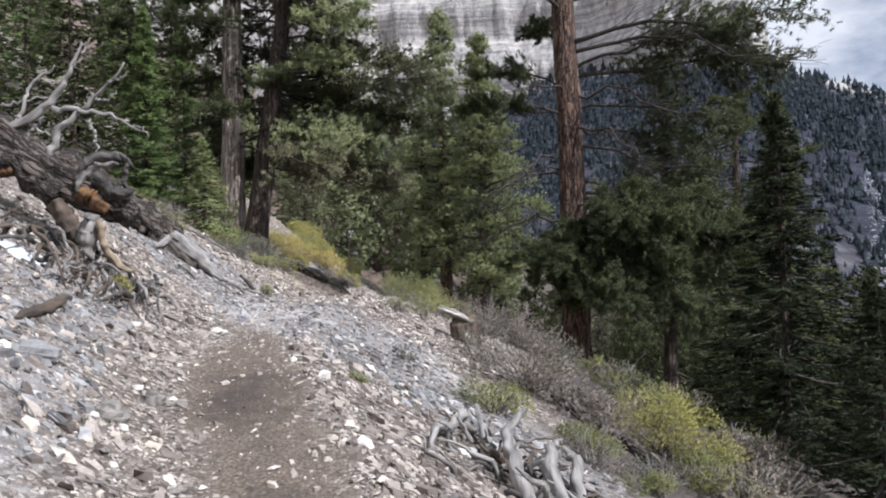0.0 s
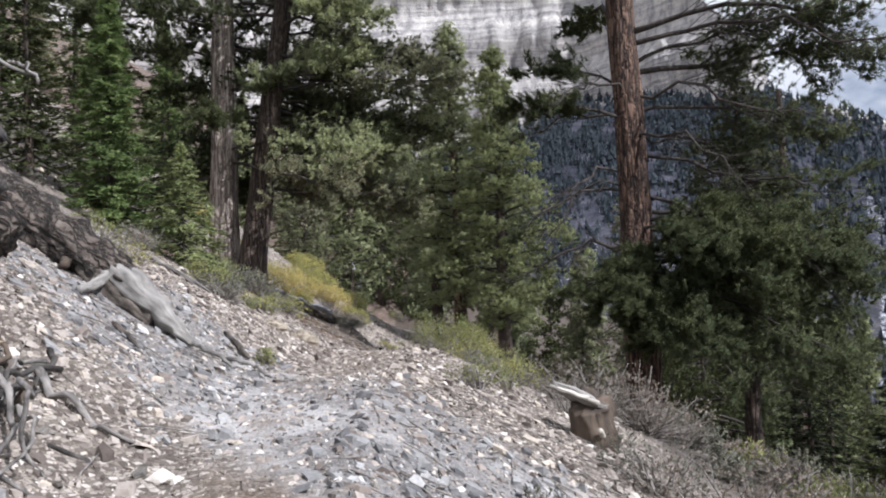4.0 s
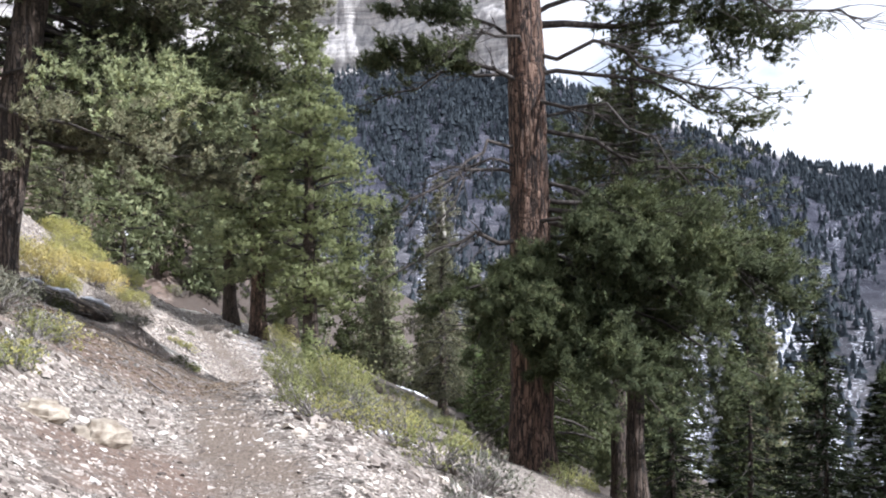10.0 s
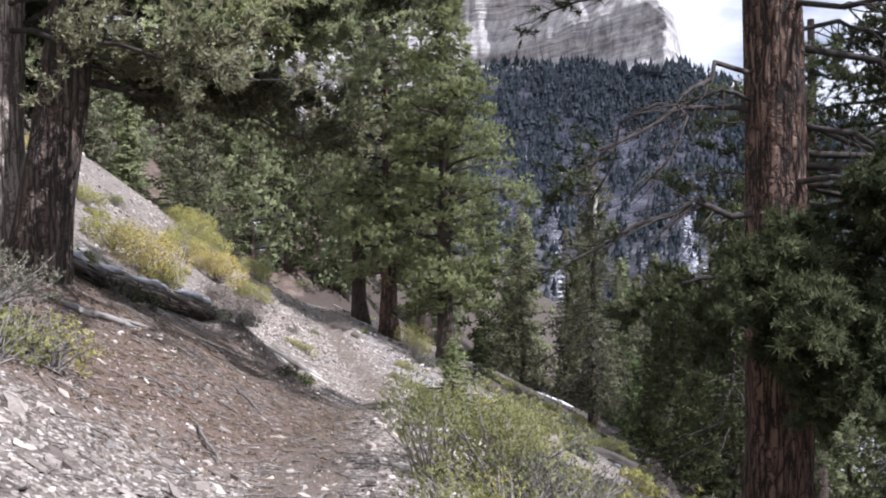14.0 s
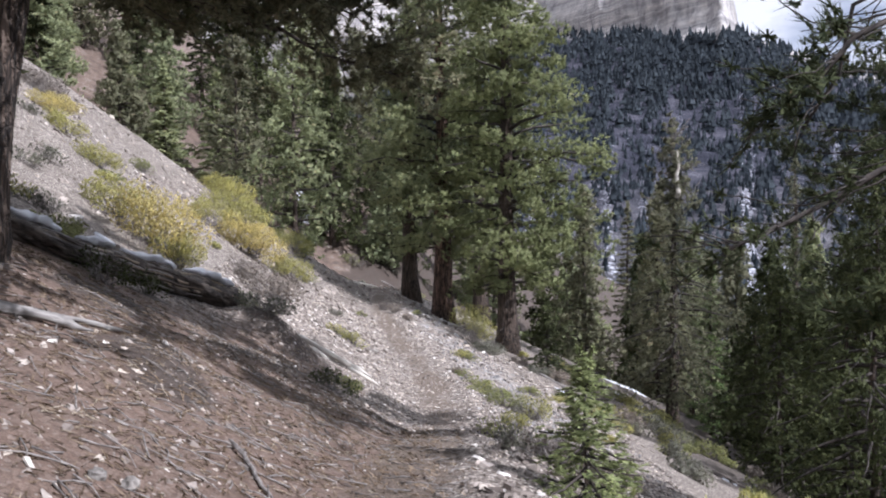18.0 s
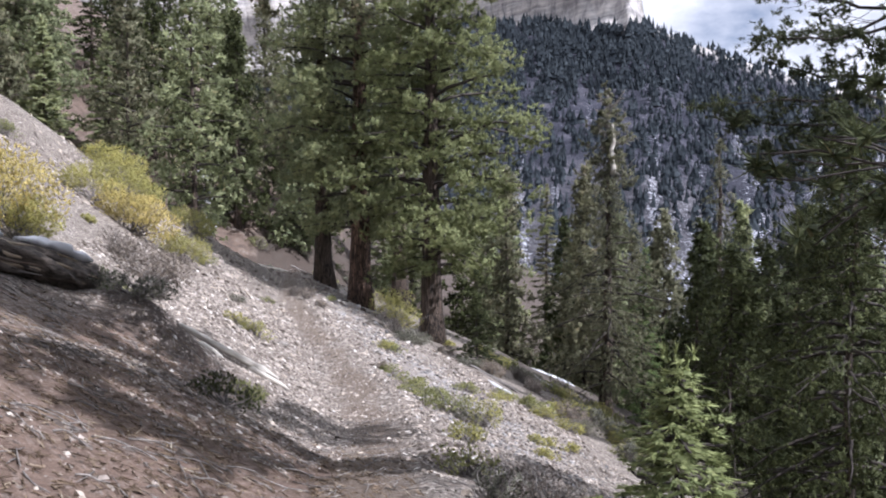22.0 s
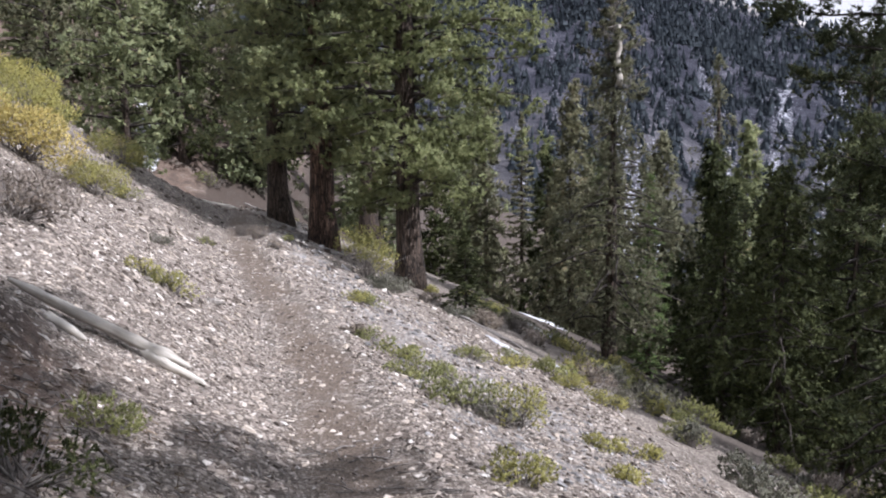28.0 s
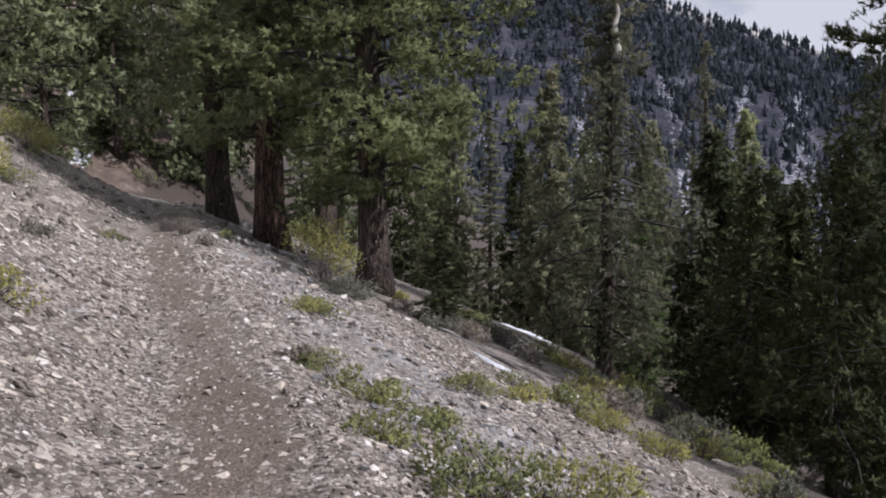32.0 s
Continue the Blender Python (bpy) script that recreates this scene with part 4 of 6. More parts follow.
# firs up the slope on the left
for k, (tx, ty, th, tr) in enumerate([(-10.2, 24.5, 7.5, 1.7), (-13.0, 27.5, 9.5, 2.0), (-11.5, 20.5, 6.0, 1.5), (-15.5, 24.0, 9.0, 2.0), (-16.0, 31.0, 11, 2.2), (-9.2, 33.0, 7.5, 1.7), (-11.5, 40.0, 9, 1.9), (-12.0, 33.5, 10, 2.2), (-14.5, 38, 11, 2.4), (-18.5, 36, 12, 2.5), (-20, 43, 12, 2.6), (-17, 20, 8, 2.0), (-9.6, 27.8, 8.5, 1.9), (-13.5, 16.5, 6, 1.6)]):
    conifer(tx, ty, th, tr, "fir", 0.04, None, M_FIR_BRIGHT if k % 2 else M_FIR, None, 90, 12, 0.24, 7, seed=200 + k, split=False, label="green fir on the upper slope", name="fir_tree")


def plated_trunk(height, girth, top_girth, lean, seed, bark, sides=72, rings=220):
    """A stout trunk with raised plates of bark between fissures."""
    line = bent((0, 0, -0.6), (lean[0] * height, lean[1] * height, height), 24, 0.004, seed)
    s = np.linspace(0, 1, rings)
    p = np.stack([np.interp(s, np.linspace(0, 1, 25), line[:, k]) for k in range(3)], 1)
    ang = np.linspace(0, 2 * math.pi, sides, endpoint=False)
    A, Z = np.meshgrid(ang, p[:, 2])
    r = (girth + (top_girth - girth) * s)[:, None] * (1 + 0.22 * np.exp(-np.maximum(0, Z) / 0.45) * (1 + 0.5 * np.sin(5 * A + seed)))
    n = np.abs(value_noise(A * 4.5 + 2.0 * value_noise(A * 2, Z * 1.5, 3) + seed, Z * 1.3, 41)) + 0.6 * np.abs(value_noise(A * 8, Z * 3.0, 42))
    r = r + 0.035 * np.clip(n * 4 - 0.3, 0, 1) * (girth / 0.5)
    v = np.stack([p[:, :1] + r * np.cos(A), p[:, 1:2] + r * np.sin(A), Z], -1).reshape(-1, 3)
    i, j = np.meshgrid(np.arange(rings - 1), np.arange(sides), indexing="ij")
    k = (j + 1) % sides
    q = np.stack([i * sides + j, i * sides + k, (i + 1) * sides + k, (i + 1) * sides + j], -1).reshape(-1, 4)
    return line, mesh_of("trunk", v, q, bark, True)


def limb_with_tufts(rng, a, b, thick, twigs, needle, blades, tuft_n, sag=0.0, bare=0.35, wander=0.05, spread=0.5):
    """One big limb with side twigs; its outer part carries brush-like tufts. Returns wood pieces, tuft centres and ways."""
    line = bent(a, b, 8, wander, int(rng.integers(1 << 30)), sag)
    wood = [tube(line, np.linspace(thick, 0.012, 9), 7, 0.06, 1)]
    L = np.linalg.norm(np.subtract(b, a))
    ahead = np.subtract(b, a) / L
    cs, ws = [], []
    for s in np.sort(rng.uniform(0.22, 1.0, twigs)):
        at = np.array([np.interp(s, np.linspace(0, 1, 9), line[:, k]) for k in range(3)])
        out = rng.normal(0, 1, 3)
        out[2] *= 0.5
        out = 0.7 * ahead + spread * 1.3 * (out - ahead * (out @ ahead))
        out /= np.linalg.norm(out)
        tl = L * rng.uniform(0.14, 0.36) * (1.25 - 0.6 * s)
        tip = at + out * tl + np.array([0, 0, rng.normal(0.0, 0.08) * tl])
        tw = bent(at, tip, 4, 0.07, int(rng.integers(1 << 30)))
        wood.append(tube(tw, np.linspace(0.006 + 0.10 * thick * (1.2 - s), 0.004, 5), 4))
        if s > bare:
            m = max(2, int(tuft_n * rng.uniform(0.6, 1.3)))
            q = rng.uniform(0.25, 1.05, m)
            c = np.stack([np.interp(q, np.linspace(0, 1, 5), tw[:, k]) for k in range(3)], 1) + rng.normal(0, 0.10, (m, 3)) * min(1.0, tl)
            cs.append(c)
            ws.append(out * 0.8 + np.array([0, 0, 0.35]) + rng.normal(0, 0.35, (m, 3)))
    return wood, cs, ws


# the great pine beside the trail
PX, PY = 5.3, 24.7
pz = float(ground_z(PX, PY)) - 0.1
big_pine = thing("ponderosa_pine", PX, PY, pz, "great ponderosa pine with thick red plated bark and drooping branches", "tree")
big_pine.scale = (1.07, 1.07, 1.07)
pine_line, pine_trunk = plated_trunk(19.0, 0.425, 0.22, (-0.012, 0.0), 3, M_BARK_RED)
part("trunk", pine_trunk, big_pine, "thick trunk in red-brown bark plates")
rng = np.random.default_rng(77)
wood, cs, ws = [], [], []
# limb: height on the trunk, heading (degrees from +x towards +y), reach, rise at the tip, thickness, twigs, tufts, bare share
LOW_BOUGHS = [  # drooping green boughs
    (4.3, -55, 3.6, -0.9, 0.075, 34, 26, 0.12), (3.9, -112, 2.2, -0.6, 0.055, 30, 24, 0.1), (4.6, -25, 4.9, -1.2, 0.075, 38, 26, 0.12), (3.6, 170, 2, -0.3, 0.045, 22, 14, 0.3),
    (3.7, -85, 2.4, -1.3, 0.05, 28, 26, 0.1), (4.4, 10, 4.4, -1.4, 0.06, 30, 24, 0.15), (4.1, -40, 4.4, -2, 0.05, 32, 26, 0.1), (4.2, -140, 1.8, -0.8, 0.04, 22, 20, 0.2),
    (5.3, -45, 3.4, -0.9, 0.06, 36, 42, 0.06), (5.0, -65, 2.8, -0.8, 0.05, 34, 42, 0.06), (4.8, -30, 4.4, -1.0, 0.06, 38, 42, 0.06), (5.5, -18, 4.8, -1.2, 0.06, 40, 42, 0.062),
    (4.5, -108, 1.9, -1.0, 0.045, 32, 34, 0.06), (4.0, -96, 2.2, -1.6, 0.045, 32, 34, 0.06), (4.3, -122, 1.6, -1.5, 0.04, 28, 32, 0.08), (3.5, -88, 2.3, -1.2, 0.045, 32, 32, 0.08),
    (4.2, -74, 2.8, -1.7, 0.045, 34, 32, 0.08), (3.9, -150, 1.7, -1.1, 0.04, 26, 28, 0.1), (3.2, -108, 1.6, -0.9, 0.04, 26, 28, 0.1),
    (5.1, -50, 3.4, -1.6, 0.045, 30, 22, 0.15), (5, -5, 4.8, -1.9, 0.055, 34, 24, 0.15), (4, -70, 3.2, -2.4, 0.045, 30, 22, 0.15), (3.4, -30, 3.9, -2.2, 0.045, 30, 22, 0.15),
]
BARE_BOUGHS = [  # dead limbs
    (5.6, -35, 4.2, -2.1, 0.045, 40, 2, 0.9), (6.2, -20, 4.4, -2.6, 0.05, 44, 3, 0.8), (6.9, -8, 4.9, -1.6, 0.055, 44, 4, 0.7), (5.9, 185, 3, -0.9, 0.045, 30, 5, 0.6),
    (6.6, 205, 2.6, -1.7, 0.04, 30, 0, 1), (6.3, 165, 2.4, -1.4, 0.035, 30, 0, 1), (7.4, -60, 3.4, -1.9, 0.045, 36, 2, 0.9),
]
MIDDLE_BOUGHS = [  # half-bare limbs
    (7.9, -5, 4.6, -0.9, 0.055, 40, 10, 0.45), (8.4, -40, 4.4, -1.4, 0.05, 42, 3, 0.8), (7.6, 25, 3.8, -1.2, 0.045, 34, 8, 0.5), (7.8, 160, 3, -0.3, 0.045, 28, 2, 0.7),
    (8.2, 215, 2.8, -0.4, 0.04, 28, 1, 0.8), (9.9, -22, 6.6, 0.2, 0.085, 54, 14, 0.35), (9.6, -30, 6.2, -1.2, 0.07, 54, 0, 1),
    (8.9, 4, 6.2, 0.35, 0.085, 62, 24, 0.25), (9.0, -14, 5.0, 0.9, 0.06, 46, 22, 0.25),
    (7.7, 184, 3.0, 0.3, 0.055, 40, 20, 0.3), (8.6, 168, 2.6, 0.5, 0.045, 32, 18, 0.3), (4.6, 176, 3.2, -0.7, 0.06, 36, 3, 0.6),
]
HIGH_BOUGHS = []  # the green top, all round
for k in range(24):
    h = 10.3 + 8.2 * (k + 0.5) / 24
    HIGH_BOUGHS.append((h, (95 + 137.5 * k) % 360, 3.5 * (1 - ((h - 10) / 9.5) ** 1.6 * 0.75), 0.7 + 0.02 * k, 0.075 - 0.0015 * k, 26 - k // 3, 18, 0.25))
for k, (h, head, reach, rise, thick, twigs, tn, bare) in enumerate(LOW_BOUGHS + BARE_BOUGHS + MIDDLE_BOUGHS + HIGH_BOUGHS):
    c0 = np.array([np.interp(h, pine_line[:, 2], pine_line[:, j]) for j in range(3)])
    a = radians(head)
    w, c, d = limb_with_tufts(rng, c0, c0 + np.array([reach * math.cos(a), reach * math.sin(a), rise]), thick, int(twigs), 0.2, 10, int(max(tn, 1)), sag=-0.25 if rise > 0 else -0.35, bare=bare if tn else 2.0, wander=0.06 if tn > 8 else 0.12)
    lv, lf = joined(w)
    limb = part("limb", mesh_of("limb", lv, lf, M_LIMB, True), big_pine)
    if c:
        c, d = np.concatenate(c), np.concatenate(d)
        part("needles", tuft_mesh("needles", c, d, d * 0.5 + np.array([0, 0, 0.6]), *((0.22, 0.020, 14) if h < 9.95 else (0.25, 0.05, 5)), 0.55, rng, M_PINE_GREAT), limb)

# the pine low on the slope whose long boughs reach out before the sky
QX, QY = 18.3, 43.0
qz = float(ground_z(QX, QY)) - 0.1
bough_pine = thing("pine_tree", QX, QY, qz, "dark pine with long upswept boughs low on the slope", "tree", "conifers on the slope")
bough_line, bough_trunk = plated_trunk(21.0, 0.42, 0.10, (0.0, 0.0), 9, M_BARK_DARK, 36, 110)
part("trunk", bough_trunk, bough_pine)
rng = np.random.default_rng(79)
for k in range(44):
    h = 4.0 + 16.4 * (k + rng.uniform(0, 1)) / 44
    a = math.pi + rng.uniform(-1.3, 1.3) if k % 3 else rng.uniform(0, 6.28)
    reach = rng.uniform(3.2, 5.8) * (1.0 if h < 17 else 1.0 - 0.14 * (h - 17))
    c0 = np.array([0, 0, h])
    w, c, d = limb_with_tufts(rng, c0, c0 + np.array([reach * math.cos(a), reach * math.sin(a), rng.normal(0.1, 0.5)]), 0.07, 22, 0.2, 9, 13, sag=0.25, bare=0.3, wander=0.05, spread=0.55)
    lv, lf = joined(w)
    limb = part("limb", mesh_of("limb", lv, lf, M_LIMB, True), bough_pine)
    c, d = np.concatenate(c), np.concatenate(d)
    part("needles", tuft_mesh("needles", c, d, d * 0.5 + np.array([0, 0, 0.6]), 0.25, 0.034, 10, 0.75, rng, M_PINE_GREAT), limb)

# the old two-stemmed tree above the trail
LX, LY = -5.5, 26.9
lz = float(ground_z(LX, LY)) - 0.1
old_tree = thing("old_pine", LX, LY, lz, "old leaning pine with a pale stripped stem and a dark stem", "tree")
rng = np.random.default_rng(78)
for (ox, oy, g, tg, lean, seed, bark, H, note) in ((-0.60, 0.55, 0.44, 0.22, (0.02, 0.03), 5, M_BARK_PALE, 12.5, "pale stem with stripped bark"), (0.18, -0.10, 0.39, 0.18, (0.15, 0.03), 6, M_BARK_DARK, 11.0, "dark ridged stem")):
    line, me = plated_trunk(H, g, tg, lean, seed, bark, 48, 140)
    co = part("stem", me, old_tree, note)
    co.location = (ox, oy, 0)
    for k in range(30):
        h = 3.4 + (H - 3.6) * k / 30
        c0 = np.array([np.interp(h, line[:, 2], line[:, j]) for j in range(3)]) + np.array([ox, oy, 0])
        a = rng.uniform(1.6, 4.2) if k % 3 == 0 else rng.uniform(-0.9, 0.6)
        reach = rng.uniform(2.8, 6.2) * (1 - 0.40 * k / 30)
        w, c, d = limb_with_tufts(rng, c0, c0 + np.array([reach * math.cos(a), reach * math.sin(a), rng.normal(-0.45, 0.5)]), 0.05, 28, 0.15, 10, 18, bare=0.12)
        lv, lf = joined(w)
        limb = part("limb", mesh_of("limb", lv, lf, M_LIMB, True), old_tree)
        if c:
            c, d = np.concatenate(c), np.concatenate(d)
            # every third limb gets darker needles, so shade is in the colour
            part("needles", tuft_mesh("needles", c, d, d * 0.5 + np.array([0, 0, 0.5]), 0.20, 0.034, 10, 0.65, rng, (M_PINE_GREAT, M_PINE_GREY, M_PINE)[k % 3]), limb)

for k in range(12):  # low dark boughs over the slope behind
    h = 2.9 + 0.28 * k
    a = rng.uniform(-0.3, 1.25)
    reach = rng.uniform(3.2, 5.6)
    c0 = np.array([0.18 + 0.15 * h, 0.03 * h - 0.1, h])
    w, c, d = limb_with_tufts(rng, c0, c0 + np.array([reach * math.cos(a), reach * math.sin(a), rng.uniform(-0.9, 0.3)]), 0.05, 34, 0.15, 10, 22, bare=0.1)
    lv, lf = joined(w)
    limb = part("limb", mesh_of("limb", lv, lf, M_LIMB, True), old_tree)
    c, d = np.concatenate(c), np.concatenate(d)
    # alternate boughs darkened by needle colour to stand for shade under the crown
    part("needles", tuft_mesh("needles", c, d, d * 0.5 + np.array([0, 0, 0.5]), 0.20, 0.036, 9, 0.65, rng, M_PINE_GREAT if k % 2 else M_PINE_GREY), limb)

# the bleached broken top of the old pine in the hollow
snag = thing("snag_top", 12.65, 52.55, float(ground_z(12.65, 52.7)) + 10.6, "bleached broken treetop standing bare above a sparse crown", "dead wood")
v, f = tube(bent((0, -0.3, -0.4), (0.05, -0.25, 1.7), 8, 0.06, 4), np.linspace(0.12, 0.05, 9), 9, 0.15, 2, 0.15)
part("stem", mesh_of("stem", v, f, M_PALEWOOD, True), snag)
rng = np.random.default_rng(5)
twigs_of_top, tufts_of_top = [], []
for k in range(60):
    a, h = rng.uniform(0, 6.28), rng.uniform(-1.0, 3.0)
    L = rng.uniform(0.5, 1.5) * (1.15 - 0.25 * h)
    w, c, d = limb_with_tufts(rng, np.array([0, 0.15, h - 0.15]), np.array([L * math.cos(a), L * math.sin(a) - 0.08 * h, h + rng.uniform(-0.2, 0.5)]), 0.022, 12, 0.2, 6, 5, sag=0.1, bare=0.3, wander=0.12, spread=0.8)
    twigs_of_top += w
    if c and k % 3:
        tufts_of_top.append((np.concatenate(c), np.concatenate(d)))
v, f = joined(twigs_of_top)
tagged(part("twigwork", mesh_of("twigwork", v, f, M_TWIG, True), snag), kind="stuff")
c, d = np.concatenate([t[0] for t in tufts_of_top]), np.concatenate([t[1] for t in tufts_of_top])
part("needles", tuft_mesh("needles", c, d, d * 0.5 + np.array([0, 0, 0.6]), 0.15, 0.05, 6, 0.8, rng, M_PINE_GREY), snag)

# far woods on the mountainside
rng = np.random.default_rng(9)
nt = 30000
turn = rng.uniform(-14, 62, nt)
r = 150 + (622 - 150) * rng.uniform(0, 1, nt) ** 0.75
dens = 1.25 * value_noise(turn / 1.3, r / 45, 51) + 0.6 * value_noise(turn / 0.35, r / 14, 52) + np.interp(r, [150, 280, 380, 560, 620], [0.2, 0.15, 0.25, 0.40, 0.55]) - 0.12 * np.clip((turn - 32) / 5, 0, 1)  # thinner woods where the valley opens
keep = dens > rng.uniform(-0.35, 0.55, nt)
turn, r = turn[keep], r[keep]
fx, fy, fz, _ = mountain_point(turn, r)
fh = (3.0 + 6.5 * rng.uniform(0, 1, len(r)) ** 1.3) * np.interp(r, [150, 330, 450], [0.6, 0.75, 1.0])
tiers, sides = 3, 4
tv, tf = [], []
for q in range(tiers):
    ang = np.linspace(0, 2 * math.pi, sides, endpoint=False) + q
    lo, hi = 0.05 + 0.27 * q, 0.52 + 0.27 * q
    rr = 0.155 * (1 - q / tiers) + 0.018
    base_i = len(tv)
    for a in ang:
        tv.append((rr * math.cos(a), rr * math.sin(a), lo - 0.03 * math.sin(3 * a)))
    tv.append((0, 0, min(1.0, hi)))
    tf += [(base_i + s, base_i + (s + 1) % sides, base_i + sides) for s in range(sides)]
tv, tf = np.array(tv), np.array(tf)
wide = rng.uniform(0.9, 2.2, len(r))
ragged = 1 + 0.5 * rng.uniform(-1, 1, (len(r), len(tv), 1))
fv = tv[None] * np.stack([fh * wide, fh * wide, fh], -1)[:, None] * np.concatenate([ragged, ragged, np.ones_like(ragged)], -1)
fv = fv + np.stack([fx, fy, fz - 0.8], -1)[:, None]
ff = tf[None] + (np.arange(len(r)) * len(tv))[:, None, None]
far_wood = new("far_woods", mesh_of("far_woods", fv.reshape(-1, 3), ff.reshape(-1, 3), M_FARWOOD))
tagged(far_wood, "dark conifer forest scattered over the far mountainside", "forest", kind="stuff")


# Shrubs
def shrub(x, y, r, h, needles, seed, label, leaf=0.07, density=1.0, twiggy=0.4, name="shrub"):
    """A bush of uneven clumps of small leaves over bare stems."""
    rng = np.random.default_rng(seed)
    z = float(ground_z(x, y)) - 0.03
    bush = thing(name, x, y, z, label, "shrub", "shrubs on the slope")
    k = int(7 + 9 * min(1.3, r))
    az, rad = rng.uniform(0, 6.28, k), r * np.sqrt(rng.uniform(0, 1, k)) * 0.75
    tall = h * (0.95 - 0.55 * (rad / r) ** 2) * rng.uniform(0.65, 1.1, k)
    mid = np.stack([rad * np.cos(az), rad * np.sin(az), tall * 0.72], 1)
    slope = np.array([ground_z(x + 0.3, y) - ground_z(x - 0.3, y), ground_z(x, y + 0.3) - ground_z(x, y - 0.3)]) / 0.6
    mid[:, 2] += 0.6 * (mid[:, :2] @ slope)
    n = int(density * 520 * max(0.12, r) ** 1.3 + 50)
    which = rng.integers(0, k, n)
    size = r * 0.36
    off = rng.normal(0, 1, (n, 3))
    off /= np.linalg.norm(off, axis=1, keepdims=True)
    off *= size * rng.uniform(0.35, 1.0, (n, 1)) ** 0.5
    off[:, 2] *= min(1.2, 0.9 * h / r)
    c = mid[which] + off
    way = off / (np.linalg.norm(off, axis=1, keepdims=True) + 1e-9) * 0.6 + np.array([0, 0, 0.75])
    part("foliage", tuft_mesh("foliage", c, way, off / size + np.array([0, 0, 0.45]), leaf, leaf * 0.32, 7, 0.8, rng, needles), bush)
    stems = []
    for q in range(int(k * (1.5 + 3 * twiggy))):
        tip = mid[q % k] + rng.normal(0, 0.5, 3) * size
        a, b = rng.normal(0, 0.10 * r, 2)
        stems.append(tube(bent((a, b, -0.02), tip, 4, 0.08, seed * 31 + q), np.linspace(0.008 + 0.006 * r, 0.003, 5), 4))
    v, f = joined(stems)
    tagged(part("stemwork", mesh_of("stemwork", v, f, M_TWIG, True), bush), kind="stuff")
    return bush


GOLD, LIME, OLIVE, GREY, BROWN = (M_BUSH_GOLD, "golden autumn shrub on the slope"), (M_BUSH_LIME, "yellow-green rabbitbrush on loose stones"), \
    (M_BUSH_OLIVE, "olive green shrub on loose stones"), (M_BUSH_GREY, "grey twiggy sagebrush on the slope"), (M_BUSH_BROWN, "dry brown leafless shrub")
DARK = (M_FIR, "low dark green shrub beside a half-buried log")
DARK_FAR = (M_FIR, "low dark green shrub across the gully")
# plots of shrubs: x, y, half width, height, kind
TANGLE_SHRUBS = [  # round the root tangle
    (2.2, 6.5, 0.35, 0.25, OLIVE), (-0.4, 6.8, 0.13, 0.14, OLIVE), (1.7, 6.9, 0.35, 0.28, BROWN), (1.7, 7.3, 0.45, 0.3, OLIVE), (2.5, 7.3, 0.4, 0.3, GREY), (3.1, 7.5, 0.45, 0.4, OLIVE),
    (0.9, 7.8, 0.48, 0.4, OLIVE), (3.8, 7.9, 0.5, 0.5, GREY), (2, 8, 0.4, 0.3, BROWN), (3.3, 8.3, 0.5, 0.6, LIME), (-3.07, 8.5, 0.2, 0.2, LIME), (2.95, 8.7, 0.75, 0.9, LIME),
    (0, 8.7, 0.17, 0.24, GREY), (3.7, 8.9, 0.5, 0.5, GREY), (4.2, 9.2, 0.5, 0.5, OLIVE), (1.45, 9.4, 0.85, 0.72, BROWN), (2.2, 9.6, 0.5, 0.45, BROWN), (1, 9.9, 0.45, 0.5, GREY),
    (-2.15, 11.9, 0.16, 0.2, OLIVE),
]
TRAILSIDE_SHRUBS = [  # at the lower edge before the great pine
    (0.57, 18.20, 0.60, 0.65, LIME), (0.88, 17.51, 0.60, 0.60, OLIVE), (1.16, 17.07, 0.55, 0.50, GREY), (4.79, 22.27, 0.55, 0.50, OLIVE),
    (-0.3, 18.6, 0.5, 0.55, OLIVE), (0.05, 19.5, 0.45, 0.42, LIME), (0.45, 20.2, 0.6, 0.55, GREY), (-0.25, 20.7, 0.6, 1.05, OLIVE), (0.35, 20.75, 0.85, 1.0, OLIVE), (1, 20.9, 0.65, 0.65, GREY),
    (0.75, 21.1, 0.35, 0.4, OLIVE), (0.3, 21.35, 0.55, 1.15, LIME), (1.5, 21.5, 0.5, 0.5, LIME), (1, 22, 0.35, 1.2, LIME), (1.2, 24.3, 0.2, 0.25, LIME),
]
SHALE_SHRUBS = [  # past the grey shale
    (-0.12, 12, 0.33, 0.34, OLIVE), (0.3, 12.8, 0.35, 0.35, OLIVE), (0.95, 12.9, 0.5, 0.45, BROWN), (1.3, 13.2, 0.75, 0.75, BROWN), (1.95, 13.5, 0.8, 0.8, BROWN), (0.55, 13.7, 0.4, 0.35, LIME),
    (2.5, 14.3, 0.6, 0.6, BROWN), (-4.65, 14.5, 0.4, 0.4, GREY), (0.1, 14.6, 0.3, 0.3, GREY), (-4.34, 14.9, 0.35, 0.38, LIME), (-5.1, 15.7, 0.45, 0.45, OLIVE),
]
